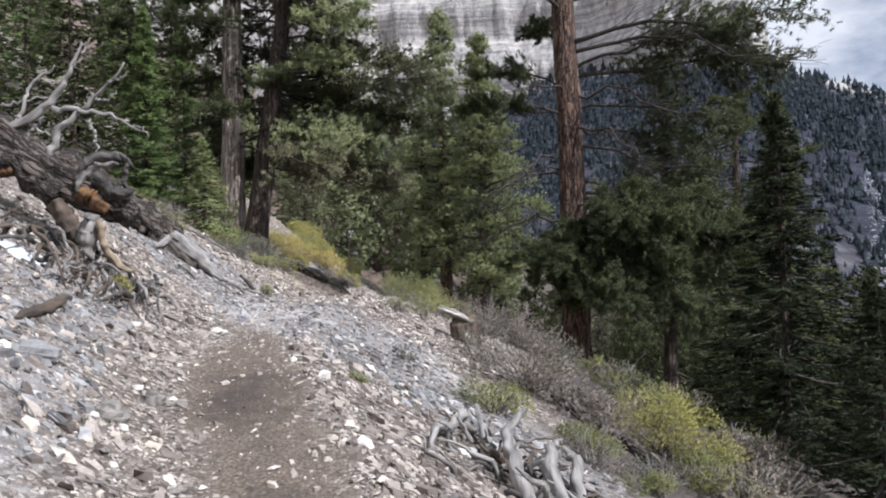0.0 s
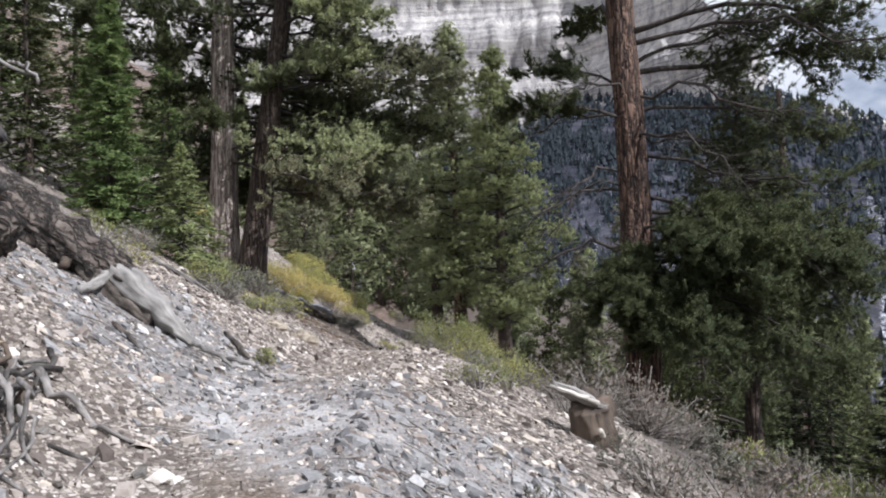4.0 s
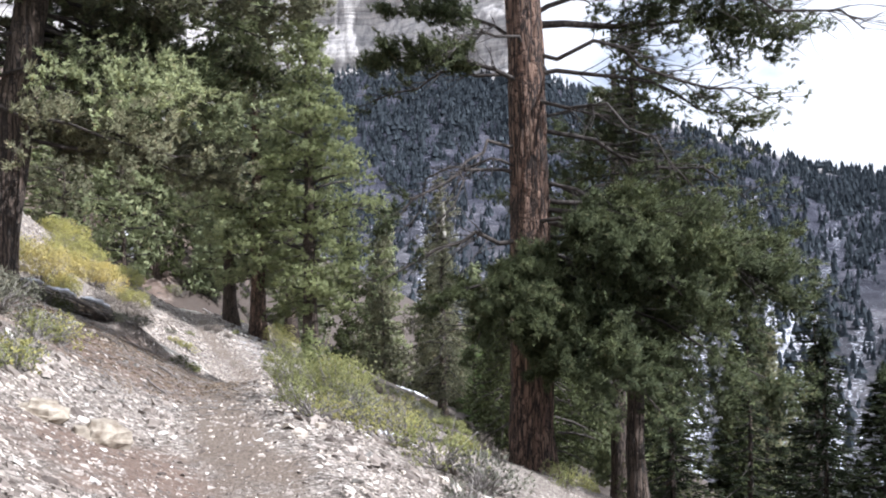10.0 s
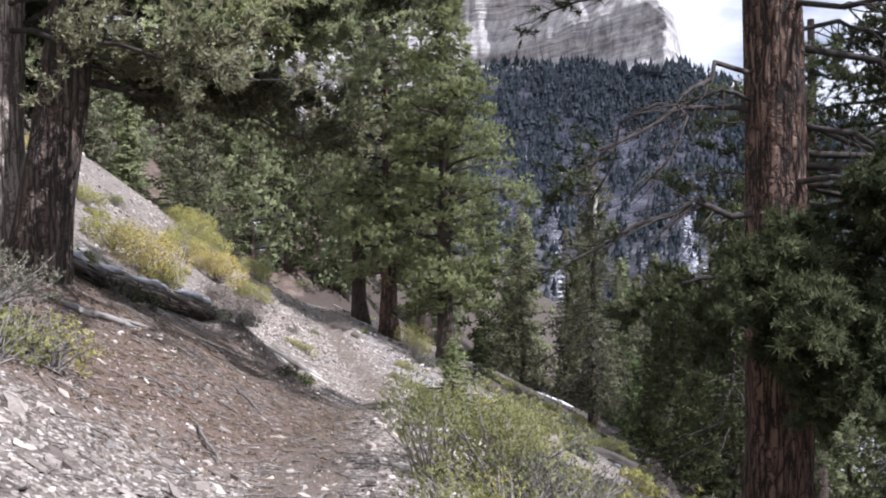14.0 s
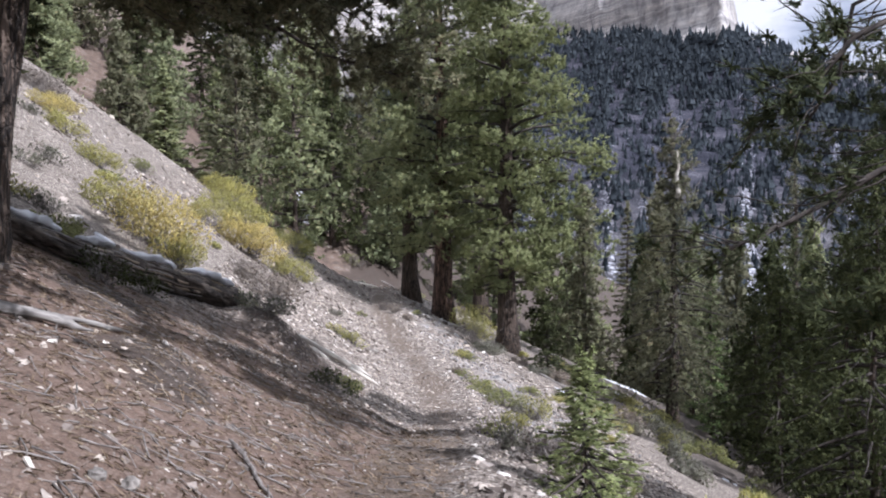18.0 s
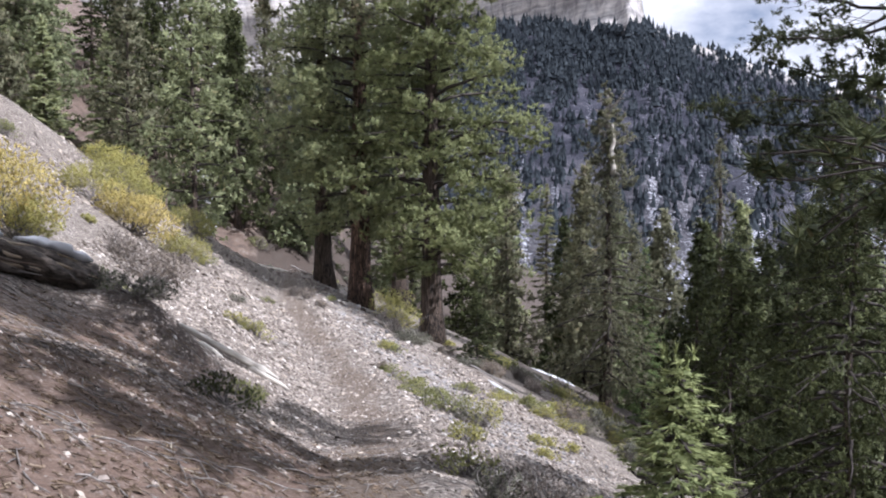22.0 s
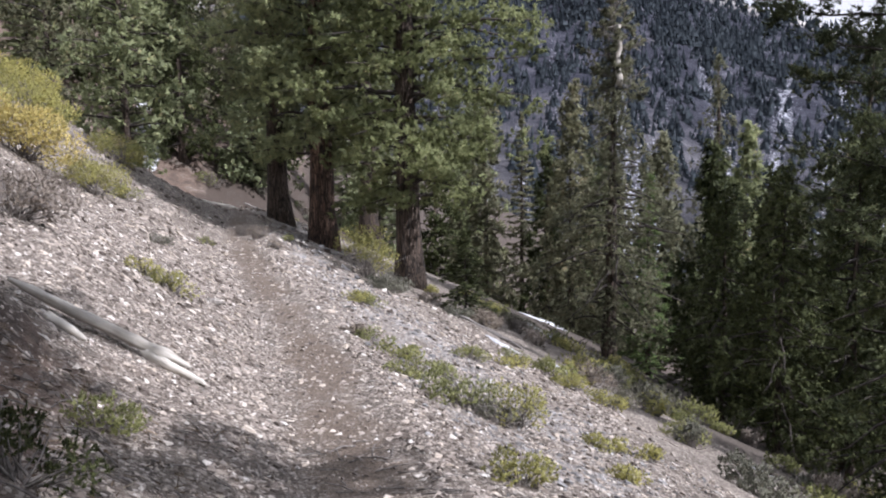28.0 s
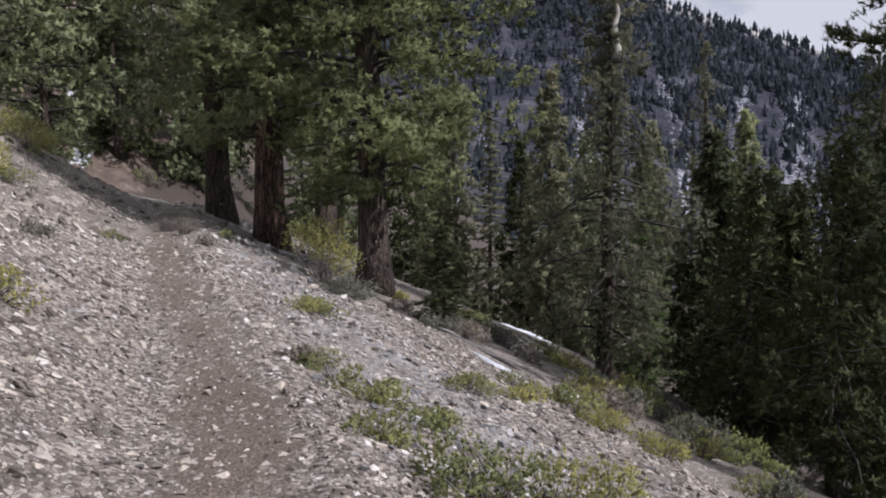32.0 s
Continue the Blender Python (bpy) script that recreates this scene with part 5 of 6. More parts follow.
UPPER_SAGE = [  # above the trail before the old pine
    (-3.6, 17, 0.45, 0.42, GREY), (-4.1, 17.3, 0.5, 0.45, OLIVE), (-3.2, 17.6, 0.35, 0.3, OLIVE), (-3.26, 17.8, 0.4, 0.38, LIME), (-3.95, 18.2, 0.5, 0.42, GREY), (-5.4, 18.2, 0.5, 0.5, GREY),
    (-3.3, 18.9, 0.38, 0.35, GREY), (-4.2, 19.2, 0.45, 0.4, OLIVE), (-4.7, 20.3, 0.75, 0.65, OLIVE), (-3.5, 20.6, 0.4, 0.4, OLIVE), (-4.4, 20.7, 0.55, 0.5, GREY), (-3.55, 21.2, 0.55, 0.45, GREY),
    (-3.3, 21.3, 0.5, 0.55, LIME), (-5.2, 21.4, 0.55, 0.5, GREY), (-4.1, 21.5, 0.75, 0.65, GREY), (-4.45, 23, 0.8, 0.75, GREY),
]
FAR_UPPER_SHRUBS = [  # up the far slope
    (-5.55, 36.0, 1.2, 1.45, GOLD), (-6.6, 36.8, 0.85, 1.0, LIME), (-5.0, 35.3, 0.6, 0.7, LIME), (-3.45, 38.4, 0.85, 0.85, BROWN), (-4.3, 39.8, 0.6, 0.6, BROWN), (-8.8, 42.5, 0.75, 0.75, LIME), (-10.6, 45, 0.8, 0.8, LIME), (-5.1, 46.6, 1.45, 1.5, GOLD), (-6.4, 47.4, 1.1, 1.2, LIME), (-3.8, 47.4, 1.0, 1.05, LIME),
    (-12.5, 49, 0.9, 0.8, GOLD), (-3.4, 49.3, 0.6, 0.5, OLIVE), (-9.6, 50, 0.7, 0.6, OLIVE), (-13, 52, 0.9, 0.8, GOLD), (-14.5, 53, 1.2, 1.1, BROWN), (-6.8, 55, 1.6, 1.5, LIME),
    (-4.5, 57.6, 1.2, 1.1, LIME), (-7.7, 58.6, 1.5, 1.5, LIME),
]
BANK_SHRUBS = [  # round the half-buried log
    (-1.65, 30.6, 0.42, 0.40, DARK), (-4.75, 29.9, 0.48, 0.55, DARK), (-4.35, 30.6, 0.36, 0.4, DARK), (-3.55, 34.05, 0.5, 0.55, DARK), (-2.95, 33.25, 0.6, 0.36, GREY), (-1.5, 32.0, 0.34, 0.26, OLIVE), (-5.7, 31.4, 0.5, 0.5, OLIVE), (-6.1, 32.4, 0.4, 0.4, OLIVE), (-4.9, 32.7, 0.35, 0.3, GREY), (-4.1, 33.1, 0.3, 0.3, OLIVE), (-6.9, 33.6, 0.45, 0.45, GREY),
    (-3.4, 34.3, 0.42, 0.42, OLIVE), (-5.2, 36.3, 0.75, 0.7, LIME),
]
LOWER_SCREE_SHRUBS = [  # on the scree below the trail
    (1.2, 26.3, 0.5, 0.45, BROWN), (0.35, 27, 0.3, 0.35, GREY), (0.9, 27.3, 0.45, 0.4, BROWN), (0.57, 28.4, 0.36, 0.34, OLIVE), (1.4, 32, 0.33, 0.3, LIME), (3.1, 33.5, 0.24, 0.22, LIME),
    (3.9, 34.5, 0.22, 0.2, LIME), (2.1, 34.7, 0.3, 0.3, GREY), (3.5, 34.7, 0.32, 0.25, LIME), (2.4, 34.8, 0.42, 0.62, LIME), (1.8, 34.95, 0.5, 0.45, OLIVE), (1.35, 35.9, 0.3, 0.22, OLIVE),
]
BEND_SHRUBS = [  # towards the bend of the trail
    (1.92, 36.9, 0.36, 0.26, OLIVE), (1.62, 37.5, 0.42, 0.3, OLIVE), (1.4, 38.1, 0.36, 0.28, OLIVE), (1.14, 38.2, 0.25, 0.2, BROWN), (-1.5, 38.4, 0.45, 0.36, LIME), (6.9, 38.5, 0.5, 0.45, OLIVE),
    (-1.9, 38.7, 0.3, 0.32, LIME), (5.6, 38.9, 0.42, 0.32, LIME), (3.2, 39.3, 0.38, 0.26, OLIVE), (5.35, 39.6, 0.5, 0.36, LIME), (6.4, 40, 0.5, 0.5, GREY), (4.2, 40.1, 0.42, 0.3, LIME),
    (7.6, 40.8, 0.55, 0.5, LIME), (1.66, 41.8, 0.42, 0.32, LIME), (4.9, 41.8, 0.4, 0.3, OLIVE), (8.4, 42, 0.6, 0.7, GREY), (2, 42.3, 0.4, 0.32, OLIVE), (-2.1, 44.1, 0.3, 0.3, GREY),
    (-1.3, 47.2, 0.25, 0.25, OLIVE), (3.4, 47.8, 0.9, 0.55, GREY), (0.5, 48.7, 0.3, 0.3, BROWN), (3.05, 49.2, 1.0, 1.9, LIME), (0.05, 49.9, 0.38, 0.45, BROWN), (-0.3, 51, 0.35, 0.4, BROWN),
]
BEND_SHRUBS_BEYOND = [  # towards the bend of the trail
    (1, 51, 0.3, 0.3, OLIVE),
]
for k, (sx, sy, sr, sh, (sm, sl)) in enumerate(TANGLE_SHRUBS + TRAILSIDE_SHRUBS + SHALE_SHRUBS + UPPER_SAGE + FAR_UPPER_SHRUBS + BANK_SHRUBS + LOWER_SCREE_SHRUBS + BEND_SHRUBS + BEND_SHRUBS_BEYOND):
    near = 1.7 if 20 < sy < 23.5 and sx > -0.6 else 1.25 if sy < 12 or (30 < sy < 40 and sx > 0) else 1.0
    fine = 0.68 if sy < 15 or 18 < sy < 23 and sx > -0.6 else 1.0
    bare = sm in (M_BUSH_BROWN, M_BUSH_GREY)
    shrub(sx, sy, sr, sh, sm, 400 + k, sl, leaf=(0.030 + 0.030 * min(1.5, sr)) * fine, density=1.2 * near * (2.6 if sr > 0.7 and sy > 30 else 1.35 if sr > 0.7 else 1.6 if sy > 30 else 1) * (1.2 if bare and fine < 1 else 1.6 / fine ** 1.5 if sy < 12 else 1 / fine ** 1.5), twiggy=1.4 if bare else 0.4)
rng = np.random.default_rng(55)
for k in range(64):
    sy = rng.uniform(30, 56)
    sx = float(smooth(TRAIL_X, sy)) + rng.uniform(5.2, 11.5)
    sm, sl = (LIME, OLIVE, GREY, BROWN)[k % 4]
    shrub(sx, sy, rng.uniform(0.3, 0.75), rng.uniform(0.3, 0.7), sm, 600 + k, sl, leaf=0.08, density=0.9)
for k in range(64):
    sx, sy = rng.uniform(-6, 8), rng.uniform(70, 84)
    sm, sl = (GREY, OLIVE, BROWN, DARK_FAR)[k % 4]
    shrub(sx, sy, rng.uniform(0.45, 1.0), rng.uniform(0.4, 0.9), sm, 900 + k, sl, leaf=0.13, density=0.22)
for k in range(26):
    sy = rng.uniform(6.5, 16)
    sx = float(smooth(TRAIL_X, sy)) + rng.uniform(3.6, 6.2)
    sm, sl = (BROWN, OLIVE, GREY)[k % 3]
    shrub(sx, sy, rng.uniform(0.35, 0.65), rng.uniform(0.35, 0.6), sm, 800 + k, sl, leaf=0.06, density=0.9, twiggy=0.9)
for k in range(20):
    sy = rng.uniform(13, 46)
    sx = float(smooth(TRAIL_X, sy)) - rng.uniform(5.5, 11)
    sm, sl = (GREY, OLIVE, LIME)[k % 3]
    shrub(sx, sy, rng.uniform(0.25, 0.5), rng.uniform(0.25, 0.45), sm, 700 + k, sl, leaf=0.08, density=0.4)


# Dead wood
def on_ground(x, y, lift=0.0):
    return np.array([x, y, float(ground_z(x, y)) + lift])


def wood_mesh(line, radii, material, seed, sides=22, rows=60, bark=0.10):
    """A rough round stem along a line: bark plates, cracks and knots stand out from its surface. Its grain runs along its own z."""
    line = np.asarray(line, float)
    way = line[-1] - line[0]
    turn = Vector(way).to_track_quat("Z", "Y").to_matrix()
    m = np.array(turn)
    local = (line - line[0]) @ m
    s = np.linspace(0, 1, rows)
    k = np.linspace(0, 1, len(line))
    p = np.stack([np.interp(s, k, local[:, j]) for j in range(3)], 1)
    r = np.interp(s, np.linspace(0, 1, len(radii)), radii)
    ang = np.linspace(0, 2 * math.pi, sides, endpoint=False)
    A, Z = np.meshgrid(ang, p[:, 2])
    R = r[:, None] + 0 * A
    girth = R / R.max()
    ca, sa = np.cos(A), np.sin(A)
    n1 = value_noise(ca * 2.0 + seed * 3.7, sa * 2.0 + Z * 2.0 / max(0.1, R.max() * 8), seed)
    n2 = value_noise(ca * 5.0 + seed, sa * 5.0 + Z * 6.0, seed + 1)
    n3 = np.abs(value_noise(A * 3.5 + 2 * n1, Z * 2.2 + seed, seed + 2))
    R = R * (1 + 0.30 * n1 + bark * 1.6 * n2 + bark * 2.2 * (0.25 - n3)) + 0 * girth
    v = np.stack([p[:, :1] + R * ca, p[:, 1:2] + R * sa, Z + 0.3 * R * n2 * (np.minimum(s, 1 - s) < 0.03)[:, None]], -1).reshape(-1, 3)
    v = np.concatenate([v, p[:1], p[-1:]])
    i, j = np.meshgrid(np.arange(rows - 1), np.arange(sides), indexing="ij")
    jn = (j + 1) % sides
    q = np.stack([i * sides + j, i * sides + jn, (i + 1) * sides + jn, (i + 1) * sides + j], -1).reshape(-1, 4)
    e = np.arange(sides)
    en = (e + 1) % sides
    last = (rows - 1) * sides
    tri = np.concatenate([q[:, [0, 1, 2]], q[:, [0, 2, 3]], np.stack([np.full(sides, rows * sides), en, e], -1), np.stack([np.full(sides, rows * sides + 1), last + e, last + en], -1)])
    return mesh_of("wood", v, tri, material, True), Matrix.Translation(line[0]) @ turn.to_4x4()


def wood_part(name, parent, line, radii, material, seed, label="", sides=22, rows=60, bark=0.10):
    me, m = wood_mesh(line, radii, material, seed, sides, rows, bark)
    ob = part(name, me, parent, label)
    ob.matrix_local = m
    return ob


def log_part(name, parent, a, b, r0, r1, material, seed, sides=20, segs=22, wander=0.02, label="", bark=0.10):
    p = bent(a, b, segs, wander, seed)
    return wood_part(name, parent, p, np.linspace(r0, r1, 8), material, seed, label, sides, segs * 2, bark)


def rel(p, o):
    return np.asarray(p, float) - np.asarray(o, float)


# fallen trunk that reaches down to the trail, its lower end stripped grey
o = on_ground(-3.6, 11.3)
fallen = thing("fallen_log", *o, "fallen log with dark bark and a stripped grey lower end", "log")
def fallen_piece(name, pts, radii, material, seed, label="", bark=0.3, sides=28, rows=90):
    """A piece of the fallen log along (x, y, height over the ground)."""
    q = np.array([on_ground(*c) for c in pts])
    k = np.linspace(0, 1, 18)
    q = np.stack([np.interp(k, np.linspace(0, 1, len(q)), q[:, j]) for j in range(3)], 1)
    q[1:-1] += np.random.default_rng(seed).normal(0, 0.010, (16, 3))
    return wood_part(name, fallen, rel(q, o), radii, material, seed, label, sides, rows, bark)


fallen_piece("trunk", [(-5.8, 13.3, 0.22), (-4.9, 12.75, 0.22), (-4.2, 12.3, 0.20), (-3.6, 11.85, 0.17), (-3.3, 11.65, 0.14)], [0.25, 0.24, 0.23, 0.20, 0.12], M_SNAGBARK, 31, "", 0.42)
fallen_piece("stripped_end", [(-3.75, 11.95, 0.20), (-3.3, 11.65, 0.17), (-2.95, 11.42, 0.13), (-2.62, 11.2, 0.06)], [0.16, 0.145, 0.11, 0.03], M_SILVERWOOD, 32, "bare grey wood", 0.22)
fallen_piece("bark_edge", [(-3.75, 11.85, 0.10), (-3.35, 11.55, 0.06), (-3.02, 11.33, 0.02)], [0.12, 0.10, 0.05], M_LOGBARK, 33, "", 0.5, 18, 50)
fallen_piece("stub", [(-3.5, 11.62, 0.16), (-3.48, 11.3, 0.10), (-3.5, 11.0, 0.04)], [0.05, 0.042, 0.03], M_SILVERWOOD, 34, "pale broken limb stub", 0.3, 12, 30)
fallen_piece("stub", [(-3.95, 12.0, 0.14), (-3.9, 11.65, 0.06)], [0.05, 0.035], M_BROWNWOOD, 35, "", 0.3, 12, 24)
fallen_piece("stub", [(-2.66, 11.23, 0.06), (-2.45, 11.2, 0.07), (-2.22, 11.05, 0.02)], [0.025, 0.02, 0.008], M_SILVERWOOD, 36, "", 0.3, 10, 24)
fallen_piece("stub", [(-2.4, 11.3, 0.04), (-2.1, 11.25, 0.06), (-1.9, 10.9, 0.03)], [0.018, 0.02, 0.008], M_GREYWOOD, 37, "", 0.3, 10, 24)

# uprooted snag above the trail: a broken trunk with a rotten orange heart and grey dead limbs
o = on_ground(-3.4, 9.0)
base = float(o[2])
snag_log = thing("uprooted_snag", *o, "uprooted dead tree with rotten orange wood and grey bare limbs", "dead tree")


def snag_piece(name, pts, r0, r1, material, seed, label="", sides=12, bark=0.2, y=9.0, wobble=0.012):
    """A piece of the snag along (x, height) in its upright plane."""
    p = np.array([(x_ - o[0], y - o[1], h_ - base) for x_, h_ in pts])
    s = np.linspace(0, 1, 16)
    p = np.stack([np.interp(s, np.linspace(0, 1, len(p)), p[:, j]) for j in range(3)], 1)
    p[1:-1] += np.random.default_rng(seed).normal(0, wobble, (14, 3))
    return wood_part(name, snag_log, p, np.linspace(r0, r1, 8), material, seed, label, sides, 48, bark)


snag_piece("trunk", [(-5.3, 3.55), (-4.92, 3.33), (-4.55, 3.08), (-4.18, 2.75), (-3.78, 2.50), (-3.38, 2.30), (-3.13, 2.15)], 0.26, 0.13, M_SNAGBARK, 51, "", 26, 0.32, 9.1, 0.02)
snag_piece("root_base", [(-5.0, 3.0), (-4.7, 2.95), (-4.35, 2.72), (-3.95, 2.42)], 0.20, 0.12, M_SNAGBARK, 49, "", 20, 0.4, 9.0, 0.03)
snag_piece("rotten_heart", [(-3.66, 2.47), (-3.5, 2.36), (-3.36, 2.24)], 0.085, 0.055, M_ORANGEWOOD, 52, "crumbling orange rotten wood", 16, 0.35, 8.92, 0.02)
snag_piece("rotten_heart", [(-4.75, 2.58), (-4.60, 2.66), (-4.42, 2.74)], 0.05, 0.03, M_ORANGEWOOD, 50, "crumbling orange rotten wood", 12, 0.6, 8.90, 0.02)
snag_piece("broken_root", [(-3.50, 2.20), (-3.56, 1.96), (-3.66, 1.62)], 0.075, 0.125, M_GREYWOOD, 53, "", 14, 0.4, 8.88)
snag_piece("broken_root", [(-3.95, 2.35), (-3.80, 2.05), (-3.62, 1.85)], 0.10, 0.06, M_BROWNWOOD, 48, "", 14, 0.4, 8.92)
snag_piece("splinter", [(-3.42, 2.12), (-3.39, 1.92), (-3.33, 1.75), (-3.22, 1.62), (-3.05, 1.54)], 0.045, 0.03, M_TANWOOD, 54, "pale freshly broken splinter", 12, 0.4, 8.82)
snag_piece("curled_root", [(-3.73, 2.55), (-3.66, 2.74), (-3.48, 2.86), (-3.26, 2.86), (-3.12, 2.80)], 0.075, 0.06, M_CHARRED, 55, "", 16, 0.45, 9.0)
snag_piece("curled_root", [(-3.70, 2.48), (-3.62, 2.66), (-3.45, 2.76), (-3.24, 2.78)], 0.05, 0.03, M_GREYWOOD, 47, "", 12, 0.45, 8.94)
snag_piece("charred_root", [(-3.50, 2.62), (-3.34, 2.46), (-3.22, 2.40), (-3.08, 2.45)], 0.075, 0.045, M_CHARRED, 56, "", 14, 0.5, 8.92)
snag_piece("charred_root", [(-3.16, 2.80), (-3.20, 2.6), (-3.17, 2.42)], 0.035, 0.03, M_CHARRED, 57, "", 10, 0.4, 8.98)
for k, (pts, r0) in enumerate([([(-4.06, 2.85), (-4.02, 3.02), (-3.97, 3.20), (-3.72, 3.40), (-3.49, 3.63), (-3.18, 3.98)], 0.060), ([(-4.7, 3.1), (-4.34, 3.32), (-4.05, 3.51), (-3.87, 3.74), (-3.78, 3.95), (-3.66, 4.22)], 0.062),
                               ([(-4.40, 3.30), (-4.37, 3.42), (-4.26, 3.75), (-4.0, 3.93)], 0.026), ([(-4.02, 3.46), (-3.7, 3.42), (-3.38, 3.38), (-2.99, 3.16)], 0.034), ([(-3.61, 3.31), (-3.54, 3.16), (-3.52, 2.90)], 0.024),
                               ([(-4.6, 3.50), (-4.35, 3.55), (-4.0, 3.60)], 0.016), ([(-3.38, 3.76), (-3.24, 3.80), (-3.14, 3.86)], 0.014), ([(-3.50, 3.55), (-3.38, 3.56), (-3.28, 3.64)], 0.014), ([(-4.28, 3.28), (-4.05, 3.14), (-3.9, 3.10)], 0.016),
                               ([(-4.1, 3.35), (-4.28, 3.20), (-4.34, 3.05)], 0.018), ([(-3.78, 3.95), (-3.72, 4.0), (-3.56, 4.28)], 0.012), ([(-3.1, 3.24), (-3.0, 3.22), (-2.92, 3.10)], 0.010)]):
    snag_piece("limb", pts, r0, 0.010, M_SILVERWOOD, 60 + k, "", 10, 0.25, 9.05, 0.014)
for k in range(56):
    rng2 = np.random.default_rng(80 + k)
    a = (-3.3 + rng2.uniform(-1.1, 0.5), 8.6 + rng2.uniform(-0.6, 0.6))
    b = (a[0] + rng2.uniform(-0.2, 0.8), a[1] - rng2.uniform(0.2, 1.2))
    log_part("root", snag_log, rel(on_ground(*a, 0.10), o), rel(on_ground(*b, 0.02), o), rng2.uniform(0.012, 0.032), 0.008, (M_GREYWOOD, M_BROWNWOOD, M_CHARRED)[k % 3], 90 + k, 9, 10, wander=0.16, bark=0.35)

# tangle of weathered roots at the lower edge of the trail
o = on_ground(0.9, 5.8)
tangle = thing("root_tangle", *o, "tangle of twisted silver-grey roots on the trail edge", "roots")
rng2 = np.random.default_rng(17)
for k in range(64):
    a = rng2.uniform(0, 6.28)
    ax, ay = 0.92 + rng2.normal(0, 0.26), 5.75 + rng2.normal(0, 0.42)
    L = rng2.uniform(0.25, 0.75)
    p0, p1 = on_ground(ax, ay, rng2.uniform(0.0, 0.05)), on_ground(ax + L * math.cos(a) * 0.7, ay + L * math.sin(a) * 0.6, rng2.uniform(-0.02, 0.26))
    thin = rng2.uniform(0.008, 0.020) if k % 3 else rng2.uniform(0.022, 0.036)
    wood_part("root", tangle, bent(rel(p0, o), rel(p1, o), 7, 0.20, 900 + k), [thin, thin * 0.9, thin * 0.3], (M_GREYWOOD, M_CHARRED, M_BROWNWOOD, M_SILVERWOOD)[k % 4], 900 + k, "", 9, 20, 0.4)
for k, (pts, r0) in enumerate([([(0.56, 7.0, 0.04), (0.52, 6.7, 0.14), (0.40, 6.2, 0.10), (0.26, 5.8, 0.14), (0.22, 5.38, 0.02)], 0.045), ([(0.85, 4.96, 0.04), (0.81, 5.3, 0.16), (0.80, 5.6, 0.24), (0.82, 5.9, 0.34), (0.98, 6.1, 0.50)], 0.055),
                               ([(1.15, 5.2, 0.04), (1.10, 5.5, 0.22), (1.12, 5.7, 0.36), (1.22, 5.8, 0.40)], 0.05), ([(0.70, 5.9, 0.02), (0.66, 6.2, 0.16), (0.62, 6.5, 0.30)], 0.04), ([(1.3, 5.5, 0.02), (1.36, 5.9, 0.25), (1.30, 6.1, 0.30)], 0.045), ([(0.62, 6.2, 0.12), (0.74, 6.35, 0.30)], 0.03)]):
    q = np.array([on_ground(px_, py_, pz_) for px_, py_, pz_ in pts])
    s = np.linspace(0, 1, 13)
    q = np.stack([np.interp(s, np.linspace(0, 1, len(pts)), q[:, j]) for j in range(3)], 1)
    q[1:-1] += rng2.normal(0, 0.012, (11, 3))
    wood_part("root", tangle, rel(q, o), [r0 * 0.8, r0, r0 * 0.75, r0 * 0.7, r0 * 0.35], M_SILVERWOOD, 970 + k, "twisted silver root", 12, 40, 0.4)

# broken stump
o = on_ground(0.80, 11.25, -0.04)
stump = thing("stump", *o, "broken weathered stump with a bleached split top", "stump")
base_part = wood_part("base", stump, np.array([(0.10, 0, -0.22), (0.06, 0, 0.1), (0.02, 0, 0.36)]), [0.20, 0.18, 0.17, 0.165], M_BROWNWOOD, 69, "", 40, 44, 0.42)
for vert in base_part.data.vertices:
    vert.co.z += 0.45 * max(0.0, vert.co.z - 0.34) / 0.24 * -vert.co.x
wood_part("split_top", stump, np.array([(0.17, -0.05, 0.28), (0.05, -0.06, 0.37), (-0.12, -0.05, 0.46), (-0.29, -0.03, 0.54)]), [0.015, 0.035, 0.04, 0.015], M_SILVERWOOD, 67, "bleached split top", 20, 40, 0.7)
wood_part("split_top", stump, np.array([(0.15, 0.07, 0.28), (0.03, 0.07, 0.37), (-0.12, 0.06, 0.44), (-0.22, 0.05, 0.49)]), [0.015, 0.04, 0.04, 0.015], M_GREYWOOD, 68, "bleached split top", 20, 40, 0.7)
rng2 = np.random.default_rng(66)
for k in range(16):
    ax, ay = rng2.uniform(-0.05, 0.20), rng2.uniform(-0.14, 0.12)
    L = rng2.uniform(0.16, 0.36)
    z0 = 0.39 - 0.42 * ax + rng2.uniform(-0.04, 0.03)
    log_part("splinter", stump, (ax, ay, z0), (ax - L, ay + rng2.normal(0, 0.03), z0 + 0.40 * L), 0.020, 0.006, (M_GREYWOOD, M_SILVERWOOD, M_PALEWOOD)[k % 3], 140 + k, 8, 8, 0.03, label="bleached splinter", bark=0.3)
log_part("stub", stump, (0.14, -0.12, 0.05), (0.05, -0.30, 0.16), 0.03, 0.02, M_PALEWOOD, 139, 8, 8, 0.03)


